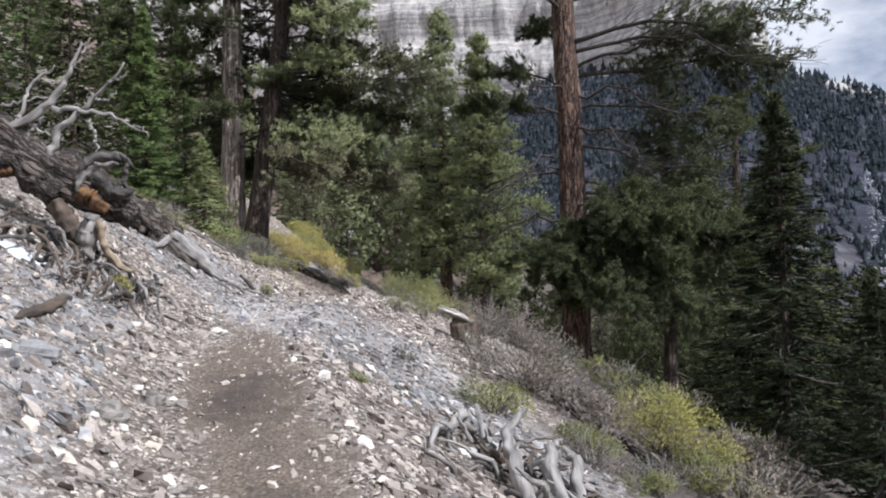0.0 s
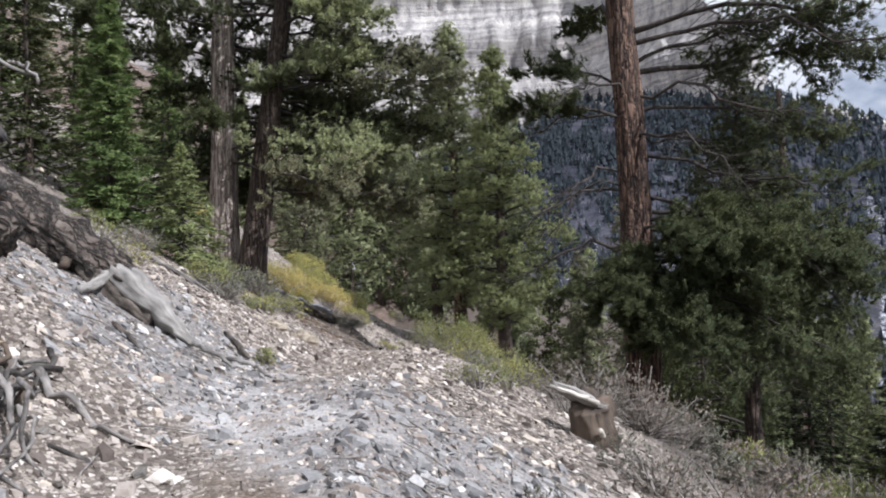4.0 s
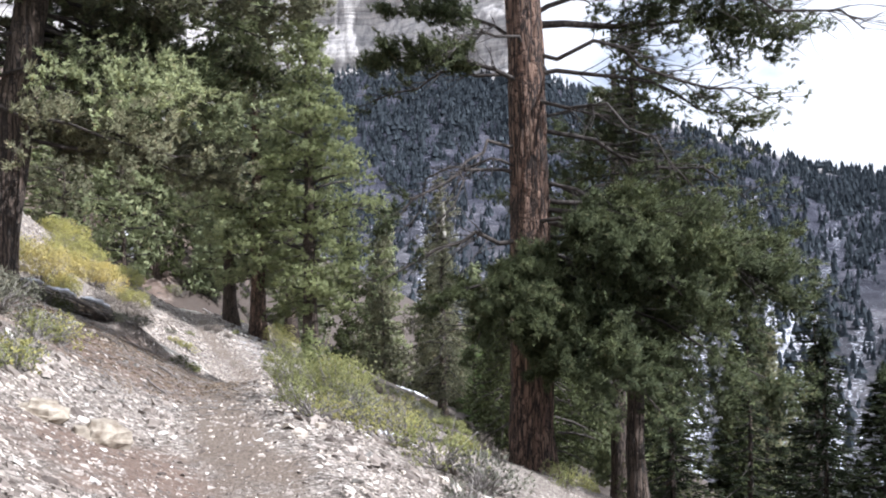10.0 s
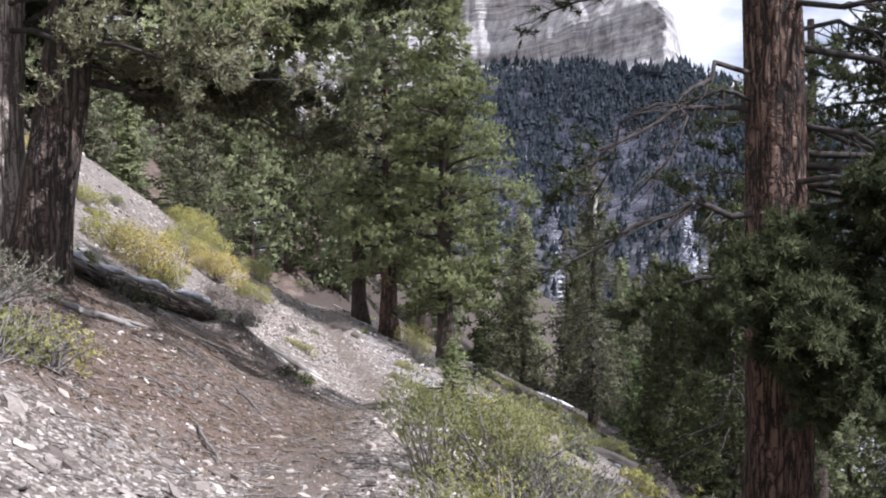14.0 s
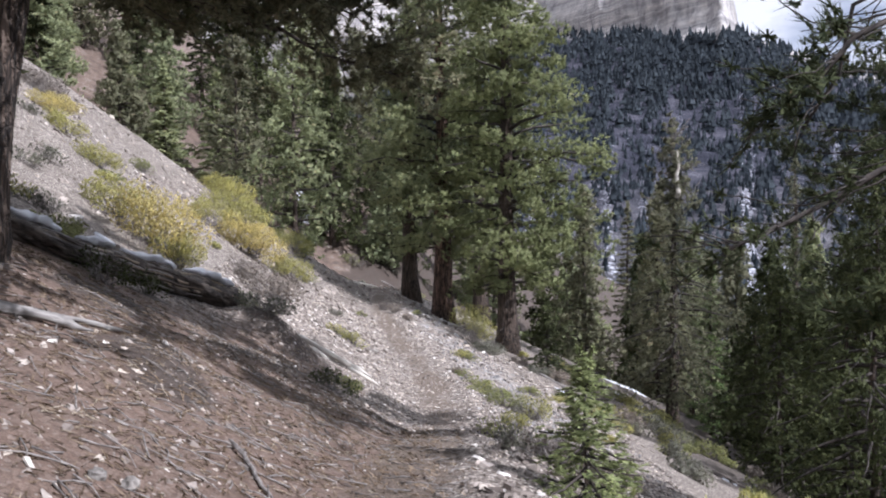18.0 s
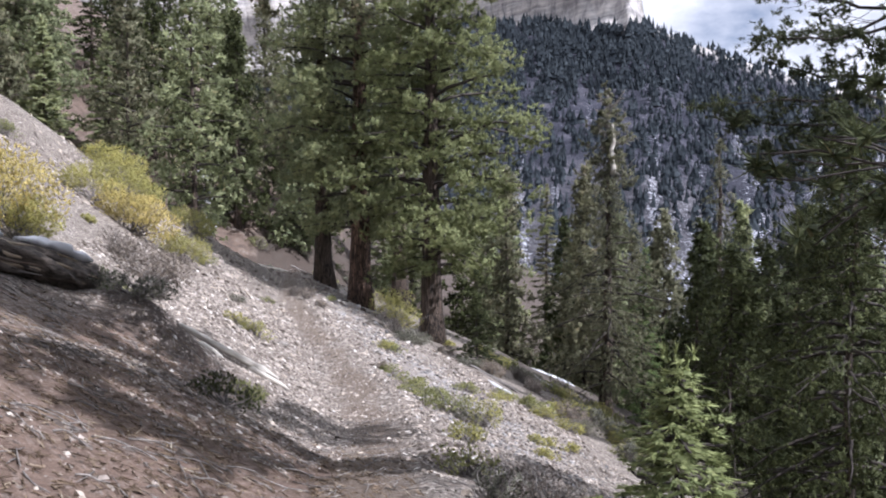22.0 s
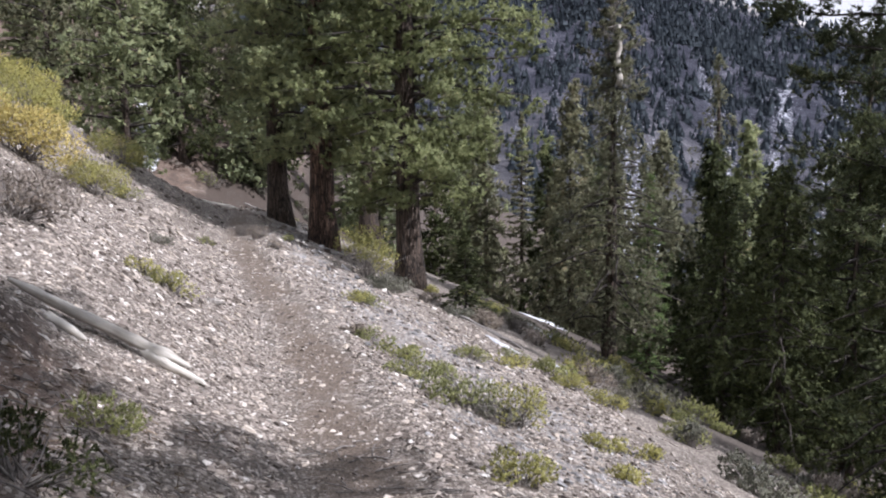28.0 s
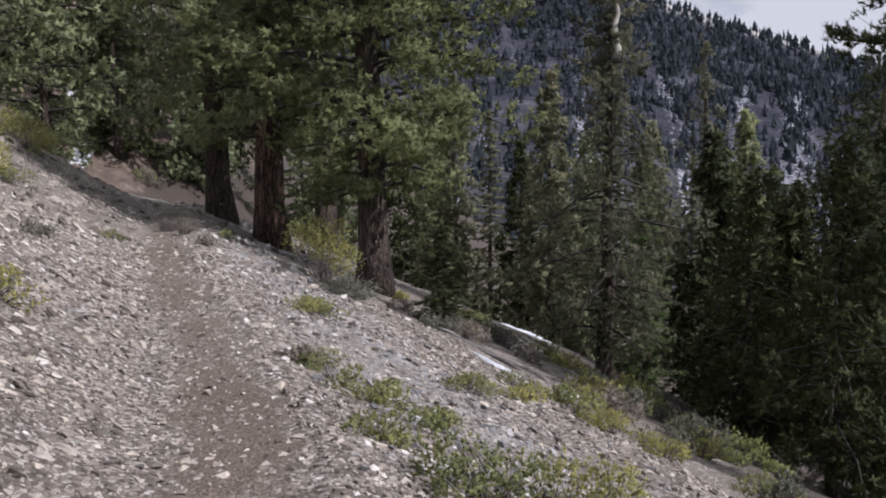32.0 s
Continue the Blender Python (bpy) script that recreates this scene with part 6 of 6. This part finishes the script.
def loose_branch(name, a, b, r0, r1, mat, seed, label, lift=0.04, lift2=0.03, wander=0.03):
    """A branch or thin log lying on the slope, draped over the ground between two places."""
    s = np.linspace(0, 1, 15)
    wob = bent((a[0], a[1], 0), (b[0], b[1], 0), 14, wander, seed)
    p = np.stack([wob[:, 0], wob[:, 1], ground_z(wob[:, 0], wob[:, 1])], 1)
    p[:, 2] = 0.5 * p[:, 2] + 0.5 * (p[0, 2] + s * (p[-1, 2] - p[0, 2])) + lift + s * (lift2 - lift)
    low = (ground_z(p[:, 0], p[:, 1]) - p[:, 2]).max()
    p[:, 2] += max(0, low + 0.0)
    o2 = p[7].copy()
    ob = thing(name, *o2, label, "dead wood", "dead wood on the slope")
    wood_part("stem", ob, p - o2, np.linspace(r0, r1, 15) * np.interp(np.linspace(0, 1, 15), [0, 0.1, 0.85, 1], [0.5, 1, 1, 0.2]), mat, seed, "", 16, 48, 0.25)
    return ob


loose_branch("fallen_branch", (-2.62, 34.62), (-1.05, 34.38), 0.038, 0.064, M_PALEWOOD, 151, "long bleached branch lying on the scree", 0.12, 0.10, 0.02)
loose_branch("fallen_branch", (-1.50, 34.47), (-0.88, 34.18), 0.055, 0.020, M_PALEWOOD, 165, "split pale end of a bleached branch", 0.07, 0.03, 0.07)
loose_branch("fallen_branch", (-2.2, 34.0), (-1.85, 33.8), 0.05, 0.03, M_PALEWOOD, 152, "short pale stub of wood on the scree")
loose_branch("fallen_log", (1.75, 9.2), (2.75, 7.7), 0.05, 0.075, M_SNAGBARK, 153, "weathered grey log lying down the slope", 0.06, 0.06)
loose_branch("fallen_branch", (-2.95, 6.9), (-2.75, 5.5), 0.05, 0.04, M_BROWNWOOD, 154, "brown dead branch on loose stones")
loose_branch("fallen_branch", (-3.02, 10.45), (-2.70, 10.08), 0.022, 0.012, M_LOGBARK, 155, "brown dead branch below a fallen log")
loose_branch("fallen_branch", (-2.2, 21.6), (-1.9, 20.6), 0.013, 0.009, M_TWIG, 156, "thin grey branch on the litter")
loose_branch("fallen_branch", (-2.15, 24.3), (-1.75, 23.5), 0.017, 0.012, M_TWIG, 157, "thin grey branch on the litter")
loose_branch("fallen_branch", (-4.35, 25.0), (-3.55, 25.75), 0.045, 0.03, M_SILVERWOOD, 166, "grey dead branch on dark humus", 0.07, 0.04, 0.08)
loose_branch("fallen_branch", (-4.1, 25.5), (-3.4, 26.35), 0.03, 0.02, M_SILVERWOOD, 167, "grey dead branch on dark humus", 0.05, 0.03, 0.08)
loose_branch("fallen_log", (8.0, 38.6), (9.4, 36.9), 0.07, 0.06, M_LOGBARK, 159, "dark log with snow lying down the slope", 0.03, 0.03)
loose_branch("fallen_branch", (-1.9, 61.2), (-0.4, 60.2), 0.09, 0.06, M_PALEWOOD, 160, "pale curved log at the bend of the trail", 0.08, 0.08, 0.06)
loose_branch("fallen_branch", (5.0, 47.0), (6.2, 44.6), 0.06, 0.04, M_GREYWOOD, 161, "grey branch in the shade below the pines")
loose_branch("fallen_branch", (4.2, 48.6), (3.7, 46.9), 0.035, 0.02, M_TWIG, 162, "thin dead branch below the pines")
loose_branch("fallen_branch", (-2.64, 12.5), (-2.25, 11.8), 0.03, 0.022, M_LOGBARK, 164, "dark dead branch on grey shale", 0.03, 0.03, 0.05)
loose_branch("fallen_branch", (-5.0, 16.8), (-3.5, 15.6), 0.04, 0.025, M_GREYWOOD, 163, "thin grey branch above the trail")
rng = np.random.default_rng(57)
for k in range(9):
    sx, sy = rng.uniform(-3, 6), rng.uniform(72, 80)
    loose_branch("fallen_branch", (sx, sy), (sx + rng.uniform(-1.5, 1.5), sy + rng.uniform(-1.6, 1.6)), 0.06, 0.04, M_GREYWOOD, 950 + k, "grey dead branch across the gully")

# half-buried log with snow on it
o = on_ground(-4.7, 31.4)
snow_log = thing("half_buried_log", *o, "half-buried split log with old snow along its top", "log")
lp = bent(rel(on_ground(-5.85, 29.0, 0.08), o), rel(on_ground(-3.62, 33.5, 0.12), o), 22, 0.02, 171)
wood_part("trunk", snow_log, lp, np.linspace(0.16, 0.20, 8), M_LOGBARK, 171, "", 34, 90, 0.4)
along = lp[-1] - lp[0]
along /= np.linalg.norm(along)
side = np.cross(along, (0, 0, 1))
side /= np.linalg.norm(side)
over = np.cross(side, along)


def along_log(q0, q1, angle, far, steps):
    """A line along the log at an angle round it, 90 degrees being its top."""
    s = np.linspace(q0, q1, steps)
    q = np.stack([np.interp(s, np.linspace(0, 1, len(lp)), lp[:, j]) for j in range(3)], 1)
    return q + np.interp(s, [0, 1], [0.8, 1.0])[:, None] * far * (side * math.cos(radians(angle)) + over * math.sin(radians(angle)))


for k in range(20):
    rng2 = np.random.default_rng(176 + k)
    q0 = rng2.uniform(0.0, 0.35)
    q = along_log(q0, min(1.0, q0 + rng2.uniform(0.45, 0.75)), -50 + 7.5 * k + rng2.normal(0, 3), 0.205 + rng2.uniform(-0.015, 0.02), 10) + rng2.normal(0, 0.006, (10, 3))
    wood_part("split_slab", snow_log, q, np.array([0.012, 0.026, 0.022, 0.010]), (M_GREYWOOD, M_BROWNWOOD, M_LOGBARK, M_TANWOOD)[k % 4], 176 + k, "", 8, 36, 0.3)
for k, (q0, q1, turn_) in enumerate([(0.02, 0.22, 96), (0.27, 0.40, 82), (0.44, 0.70, 92), (0.74, 0.99, 84)]):
    q = along_log(q0, q1, turn_, 0.275, 12)
    v, f = tube(q, (0.035 + 0.10 * np.sin(np.linspace(0.15, 2.95, 12))) * (1 + 0.25 * np.sin(np.arange(12) * 1.9 + k)), 12, 0.25, k)
    mid = np.concatenate([np.repeat(q, 12, 0), q[:1], q[-1:]])
    v[:, 2] = mid[:, 2] + (v[:, 2] - mid[:, 2]) * 0.5
    part("snow", mesh_of("snow", v, f, M_SNOW, True), snow_log, "patch of old snow")

# old snow in the shade
for k, (px_, py_, rx_, ry_, turn_) in enumerate([(5.5, 44.2, 0.16, 0.6, 25), (8.4, 38.2, 0.16, 0.6, 40), (0.95, 19.7, 0.35, 0.18, 0), (0.35, 23.75, 0.12, 0.16, 0), (0.62, 23.6, 0.15, 0.15, 0), (6.9, 44.0, 0.2, 0.35, 30), (-5.9, 33.9, 0.3, 0.15, 0), (-3.95, 34.0, 0.28, 0.42, 20), (-4.75, 33.0, 0.16, 0.4, 24), (-6.6, 30.6, 0.3, 0.2, 0),
                                                 (-5.7, 82.5, 0.7, 2.2, -12), (-5.3, 79, 0.5, 1.3, -10), (-6.3, 87, 0.8, 1.6, 0), (12.5, 60, 0.6, 1.6, 30), (11.2, 55, 0.4, 1.2, 30), (-3.9, 8.0, 0.25, 0.2, 0)]):
    n_ = 26
    a = np.linspace(0, 2 * math.pi, n_, endpoint=False)
    rng2 = np.random.default_rng(300 + k)
    edge = 1 + 0.28 * rng2.uniform(-1, 1, n_)
    ca, sa_ = math.cos(radians(turn_)), math.sin(radians(turn_))
    rings_ = []
    for q, (fr, up) in enumerate([(1.0, -0.02), (0.8, 0.035), (0.45, 0.055)]):
        lx, ly = rx_ * fr * edge * np.cos(a), ry_ * fr * edge * np.sin(a)
        X_, Y_ = px_ + lx * ca - ly * sa_, py_ + lx * sa_ + ly * ca
        rings_.append(np.stack([X_, Y_, ground_z(X_, Y_) + up], 1))
    v = np.concatenate(rings_ + [on_ground(px_, py_, 0.06)[None]])
    fc = [t3 for q in range(2) for s_ in range(n_) for t3 in ((q * n_ + s_, q * n_ + (s_ + 1) % n_, (q + 1) * n_ + (s_ + 1) % n_), (q * n_ + s_, (q + 1) * n_ + (s_ + 1) % n_, (q + 1) * n_ + s_))]
    fc += [(2 * n_ + s_, 2 * n_ + (s_ + 1) % n_, 3 * n_) for s_ in range(n_)]
    o2 = on_ground(px_, py_)
    tagged(new("snow_patch", mesh_of("snow_patch", v - o2, np.array(fc), M_SNOW, True)), "small patch of old white snow on the ground", "snow", "snow patches").location = o2


# Stones
def stone_arrays(seed, flat=0.55, cuts=5):
    """One broken stone about 1 across: a rough block with slanting faces."""
    r = np.random.default_rng(seed)
    box = np.array([(sx, sy, sz) for sz in (-1, 1) for sy in (-1, 1) for sx in (-1, 1)], float) * 0.5
    box[:, :2] *= r.uniform(0.65, 1.0, (8, 1))
    box += r.uniform(-0.2, 0.2, box.shape)
    box[4:, :2] *= r.uniform(0.55, 0.9)
    box[:, 2] *= flat
    f = np.array([(4, 5, 7), (4, 7, 6), (0, 1, 5), (0, 5, 4), (1, 3, 7), (1, 7, 5), (3, 2, 6), (3, 6, 7), (2, 0, 4), (2, 4, 6)])
    return box, f


rng = np.random.default_rng(4)
SHAPES = [stone_arrays(k, rng.uniform(0.22, 0.6)) for k in range(14)]


def lay(xs, ys, size, seed):
    """Stones of given sizes laid on the slope: one array of verts a stone."""
    r = np.random.default_rng(seed)
    n = len(xs)
    kinds = r.integers(0, len(SHAPES), n)
    tmpl = np.stack([s[0] for s in SHAPES])[kinds]
    a = r.uniform(0, 6.28, n)
    stretch = np.stack([r.uniform(0.8, 1.5, n), r.uniform(0.6, 1.0, n), r.uniform(0.6, 1.1, n)], -1)
    v = tmpl * stretch[:, None] * size[:, None, None]
    tilt = r.normal(0, 0.22, (n, 2))
    e = 0.12
    gx_ = (ground_z(xs + e, ys) - ground_z(xs - e, ys)) / (2 * e)
    gy_ = (ground_z(xs, ys + e) - ground_z(xs, ys - e)) / (2 * e)
    x_ = v[..., 0] * np.cos(a)[:, None] - v[..., 1] * np.sin(a)[:, None]
    y_ = v[..., 0] * np.sin(a)[:, None] + v[..., 1] * np.cos(a)[:, None]
    z_ = v[..., 2] + x_ * (gx_ + tilt[:, 0])[:, None] + y_ * (gy_ + tilt[:, 1])[:, None]
    base = ground_z(xs, ys) + 0.12 * size
    return np.stack([x_ + xs[:, None], y_ + ys[:, None], z_ + base[:, None]], -1)


def scatter(n, y0, y1, u0, u1, seed, small, big):
    """Places and sizes of loose stones along a stretch of the slope; fewer and smaller ones on the trail and the litter."""
    r = np.random.default_rng(seed)
    ys = r.uniform(y0, y1, n)
    us = r.uniform(u0, u1, n)
    xs = us + smooth(TRAIL_X, ys)
    size = small * np.exp(r.exponential(0.55, n))
    size = np.minimum(size, big)
    keep = r.uniform(0, 1, n) > np.where(ys > 26, 0.9, 0.66) * soil_share(xs, ys) + 0.82 * litter_share(xs, ys)
    size = np.where(np.maximum(soil_share(xs, ys), litter_share(xs, ys)) > 0.3, size * 0.6, size)
    clump = value_noise(xs / 0.9, ys / 0.9, 61)
    keep &= clump + r.uniform(-0.4, 0.4, n) > -0.25
    return xs[keep], ys[keep], size[keep]


def scree(name, label, material, fields):
    vs = np.concatenate([lay(x_, y_, s_, 70 + k) for k, (x_, y_, s_) in enumerate(fields)])
    fs = (SHAPES[0][1][None] + 8 * np.arange(len(vs))[:, None, None]).reshape(-1, 3)
    ob = new(name, mesh_of(name, vs.reshape(-1, 3), fs, material))
    return tagged(ob, label, "stones", kind="stuff")


near = [scatter(15000, 3.2, 9.0, -4.6, 2.8, 1, 0.019, 0.10), scatter(15000, 9.0, 16.0, -5.0, 3.0, 2, 0.019, 0.09), scatter(9500, 16, 27, -5.0, 3, 3, 0.026, 0.13),
        scatter(19000, 29, 37, -3.5, 4.5, 4, 0.016, 0.075), scatter(3000, 26, 30, -4.5, 3.0, 9, 0.022, 0.12), scatter(13000, 37, 46, -5, 5.5, 5, 0.022, 0.10), scatter(5000, 46, 63, -9, 5, 6, 0.045, 0.2), scatter(2500, 24, 60, -16, -6, 7, 0.05, 0.25), scatter(3000, 3.4, 7.5, 0.6, 3.2, 10, 0.024, 0.11)]
tan, grey = [], []
for x_, y_, s_ in near:
    g_ = shale_share(x_, y_) * 1.1 > np.random.default_rng(8).uniform(0, 1, len(x_))
    tan.append((x_[~g_], y_[~g_], s_[~g_]))
    grey.append((x_[g_], y_[g_], s_[g_]))
scree("scree", "loose broken limestone chips covering the slope", M_SCREE, tan)
scree("shale_chips", "loose grey shale chips on the slope", M_SHALE, grey)


def flakes(name, label, material, fields):
    """Thin three-sided flakes of stone strewn between the larger chips."""
    xs, ys, size = (np.concatenate([f[k] for f in fields]) for k in range(3))
    r = np.random.default_rng(91)
    n = len(xs)
    a = r.uniform(0, 6.28, n)[:, None] + np.array([0, 2.1, 4.2])[None] + r.normal(0, 0.35, (n, 3))
    d = size[:, None] * r.uniform(0.5, 1.1, (n, 3))
    bx, by = xs[:, None] + d * np.cos(a), ys[:, None] + d * np.sin(a)
    px_, py_ = xs + r.normal(0, 0.25, n) * size, ys + r.normal(0, 0.25, n) * size
    tilt = 0.25 * size[:, None] * r.uniform(-1, 1, (n, 3))
    low = np.stack([bx, by, ground_z(bx, by) - 0.003 + np.maximum(tilt, 0)], -1)
    top = np.stack([px_, py_, ground_z(px_, py_) + 0.004 + size * r.uniform(0.15, 0.45, n)], -1)
    v = np.concatenate([low, top[:, None]], 1)
    f = np.array([(0, 1, 3), (1, 2, 3), (2, 0, 3)])[None] + 4 * np.arange(n)[:, None, None]
    ob = new(name, mesh_of(name, v.reshape(-1, 3), f.reshape(-1, 3), material))
    return tagged(ob, label, "stones", kind="stuff")


def strewn(n, y0, y1, u0, u1, seed, small, big):
    """Places and sizes of flakes, on the trail as beside it."""
    r = np.random.default_rng(seed)
    ys, us = r.uniform(y0, y1, n), r.uniform(u0, u1, n)
    xs = us + smooth(TRAIL_X, ys)
    size = np.minimum(small * np.exp(r.exponential(0.5, n)), big)
    keep = r.uniform(0, 1, n) > soil_share(xs, ys) * np.where(ys < 9, 0.95, np.where(ys > 26, 0.85, 0.6)) + 0.55 * litter_share(xs, ys)
    return xs[keep], ys[keep], size[keep]


flakes("stone_flakes", "thin flakes of tan and grey stone strewn over the slope", M_SCREE,
       [strewn(12000, 3.0, 9.0, -3.6, 2.0, 301, 0.012, 0.05), strewn(14000, 9.0, 16.0, -3.5, 2.0, 302, 0.013, 0.05), strewn(9000, 16, 27, -3.5, 2.0, 303, 0.015, 0.06),
        strewn(26000, 28, 37, -3.0, 3.5, 304, 0.013, 0.06), strewn(16000, 37, 50, -4.0, 4.0, 305, 0.022, 0.08)])


# larger stones that can be told apart, laid into the ground
def shard(seed):
    """A flat angular slab of broken rock."""
    r2 = random.Random(seed)
    bm = bmesh.new()
    for _ in range(16):
        a, h, q = r2.uniform(0, 6.28), r2.choice((-1, 1)) * r2.uniform(0.6, 1), r2.uniform(0.75, 1)
        bm.verts.new((0.5 * q * math.cos(a), 0.38 * q * math.sin(a), 0.17 * h))
    bmesh.ops.convex_hull(bm, input=bm.verts)
    bmesh.ops.delete(bm, geom=[v for v in bm.verts if not v.link_faces], context="VERTS")
    me = bpy.data.meshes.new("stone")
    bm.to_mesh(me)
    bm.free()
    me.materials.append(M_STONE)
    return me


meshes = [shard(k) for k in range(10)]
rng = np.random.default_rng(12)
for k in range(300):
    if k < 150:
        y_ = rng.uniform(3.6, 8.5)
        u_ = rng.uniform(-3.4, -0.45) if k % 3 else rng.uniform(0.5, 1.8)
    elif k < 220:
        y_, u_ = rng.uniform(9, 20), rng.choice([-1, 1]) * rng.uniform(0.5, 3.0)
    else:
        y_, u_ = rng.uniform(31, 42), rng.uniform(-3.0, 3.0)
    x_ = float(smooth(TRAIL_X, y_)) + u_
    size = rng.uniform(0.05, 0.115)
    if k >= 220:
        size *= 0.75
    if abs(u_) < 0.45 or litter_share(x_, y_) > 0.25:
        size *= 0.5
    st = new("stone", meshes[k % 10])
    e = 0.15
    sx_ = float(ground_z(x_ + e, y_) - ground_z(x_ - e, y_)) / (2 * e)
    st.matrix_world = Matrix.Translation((x_, y_, float(ground_z(x_, y_)) + 0.10 * size)) @ pose(0, 0, 0, rng.normal(0, 8), -math.degrees(math.atan(sx_)) + rng.normal(0, 8), rng.uniform(0, 360)) @ Matrix.Diagonal((size * rng.uniform(0.9, 1.5), size, size * rng.uniform(0.7, 1.1), 1))
    st.parent = ground


def boulder(x, y, sx, sy, sz, turn, material, seed, label):
    """A larger rock with chipped faces, bedded in the slope."""
    bm = bmesh.new()
    bmesh.ops.create_icosphere(bm, subdivisions=3, radius=0.5)
    for v in bm.verts:
        d = v.co.normalized()
        q = Vector((round(d.x * 2.2) / 2.2, round(d.y * 2.2) / 2.2, round(d.z * 1.8) / 1.8)) * 0.5
        v.co = v.co * 0.45 + q * 0.55
        v.co += d * 0.10 * noise.noise(v.co * 3.2 + Vector((seed, 0, 0)))
        v.co = Vector((v.co.x * sx, v.co.y * sy, v.co.z * sz))
    me = bpy.data.meshes.new("boulder")
    bm.to_mesh(me)
    bm.free()
    me.materials.append(material)
    ob = new("rock", me)
    ob.matrix_world = pose(x, y, float(ground_z(x, y)) + 0.16 * sz, 0, 12, turn)
    return tagged(ob, label, "rock", "rocks beside the trail")


boulder(-2.36, 16.35, 0.48, 0.32, 0.26, 12, M_TANROCK, 1, "tan block of rock at the trail's upper edge")
boulder(-2.80, 16.45, 0.42, 0.28, 0.20, -10, M_TANROCK, 2, "tan flat rock at the trail's upper edge")
boulder(-0.12, 12.5, 0.18, 0.14, 0.18, 30, M_STONE, 3, "small grey rock at the trail's lower edge")
boulder(-2.35, 4.9, 0.34, 0.24, 0.14, 20, M_SHALE, 4, "flat pale grey slab among loose stones")
boulder(-1.75, 4.6, 0.24, 0.17, 0.14, -20, M_STONE, 5, "flat tan stone at the trail's edge")
boulder(-1.72, 5.3, 0.2, 0.15, 0.12, 50, M_STONE, 6, "flat tan stone at the trail's edge")
boulder(-2.55, 22.7, 0.10, 0.08, 0.07, 10, M_STONE, 7, "white stone lying on the litter")
boulder(-2.4, 22.75, 0.11, 0.09, 0.08, 70, M_STONE, 8, "white stone lying on the litter")
boulder(-0.95, 38.95, 0.34, 0.16, 0.09, 15, M_STONE, 9, "flat pale slab of rock beside the trail")
boulder(6.3, 48.0, 0.8, 0.7, 0.6, 15, M_TANROCK, 10, "tan boulder below the pines")

# fallen twigs on the needle litter
rng = np.random.default_rng(21)
tw = []
for k in range(1900):
    y_ = rng.uniform(19, 33) if k % 3 else rng.uniform(3.4, 11.5)
    u_ = rng.uniform(-4.5, 0.6) if k % 3 else rng.uniform(-3.8, -0.55) if k % 6 else rng.uniform(0.6, 2.2)
    x_ = float(smooth(TRAIL_X, y_)) + u_
    a, L = rng.uniform(0, 6.28), rng.uniform(0.08, 0.4)
    p0 = on_ground(x_, y_, 0.015)
    p1 = on_ground(x_ + L * math.cos(a), y_ + L * math.sin(a), 0.02)
    tw.append(tube(bent(p0, p1, 3, 0.08, 3000 + k), np.linspace(0.007, 0.003, 4), 4))
v, f = joined(tw)
tagged(new("fallen_twigs", mesh_of("fallen_twigs", v, f, M_TWIG, True)), "thin dead twigs strewn over the ground", "twigs", kind="stuff")

# shed needles and bark crumbs on the litter
n_ = 16000
ys = rng.uniform(18.5, 33, n_)
us = rng.uniform(-5.5, 0.9, n_)
xs = us + smooth(TRAIL_X, ys)
keep = litter_share(xs, ys) > rng.uniform(0.1, 0.9, n_)
xs, ys = xs[keep], ys[keep]
c = np.stack([xs, ys, ground_z(xs, ys) + 0.012], -1)
w = rng.normal(0, 1, c.shape)
w[:, 2] = -0.55 * w[:, 0]
v, f = sprays(c, w, 0.11, 0.010, 3, 0.5, rng, 0.8)
tagged(new("shed_needles", mesh_of("shed_needles", v, f, M_LITTER)), "dry pine needles and bark crumbs shed on the ground", "litter", kind="stuff")
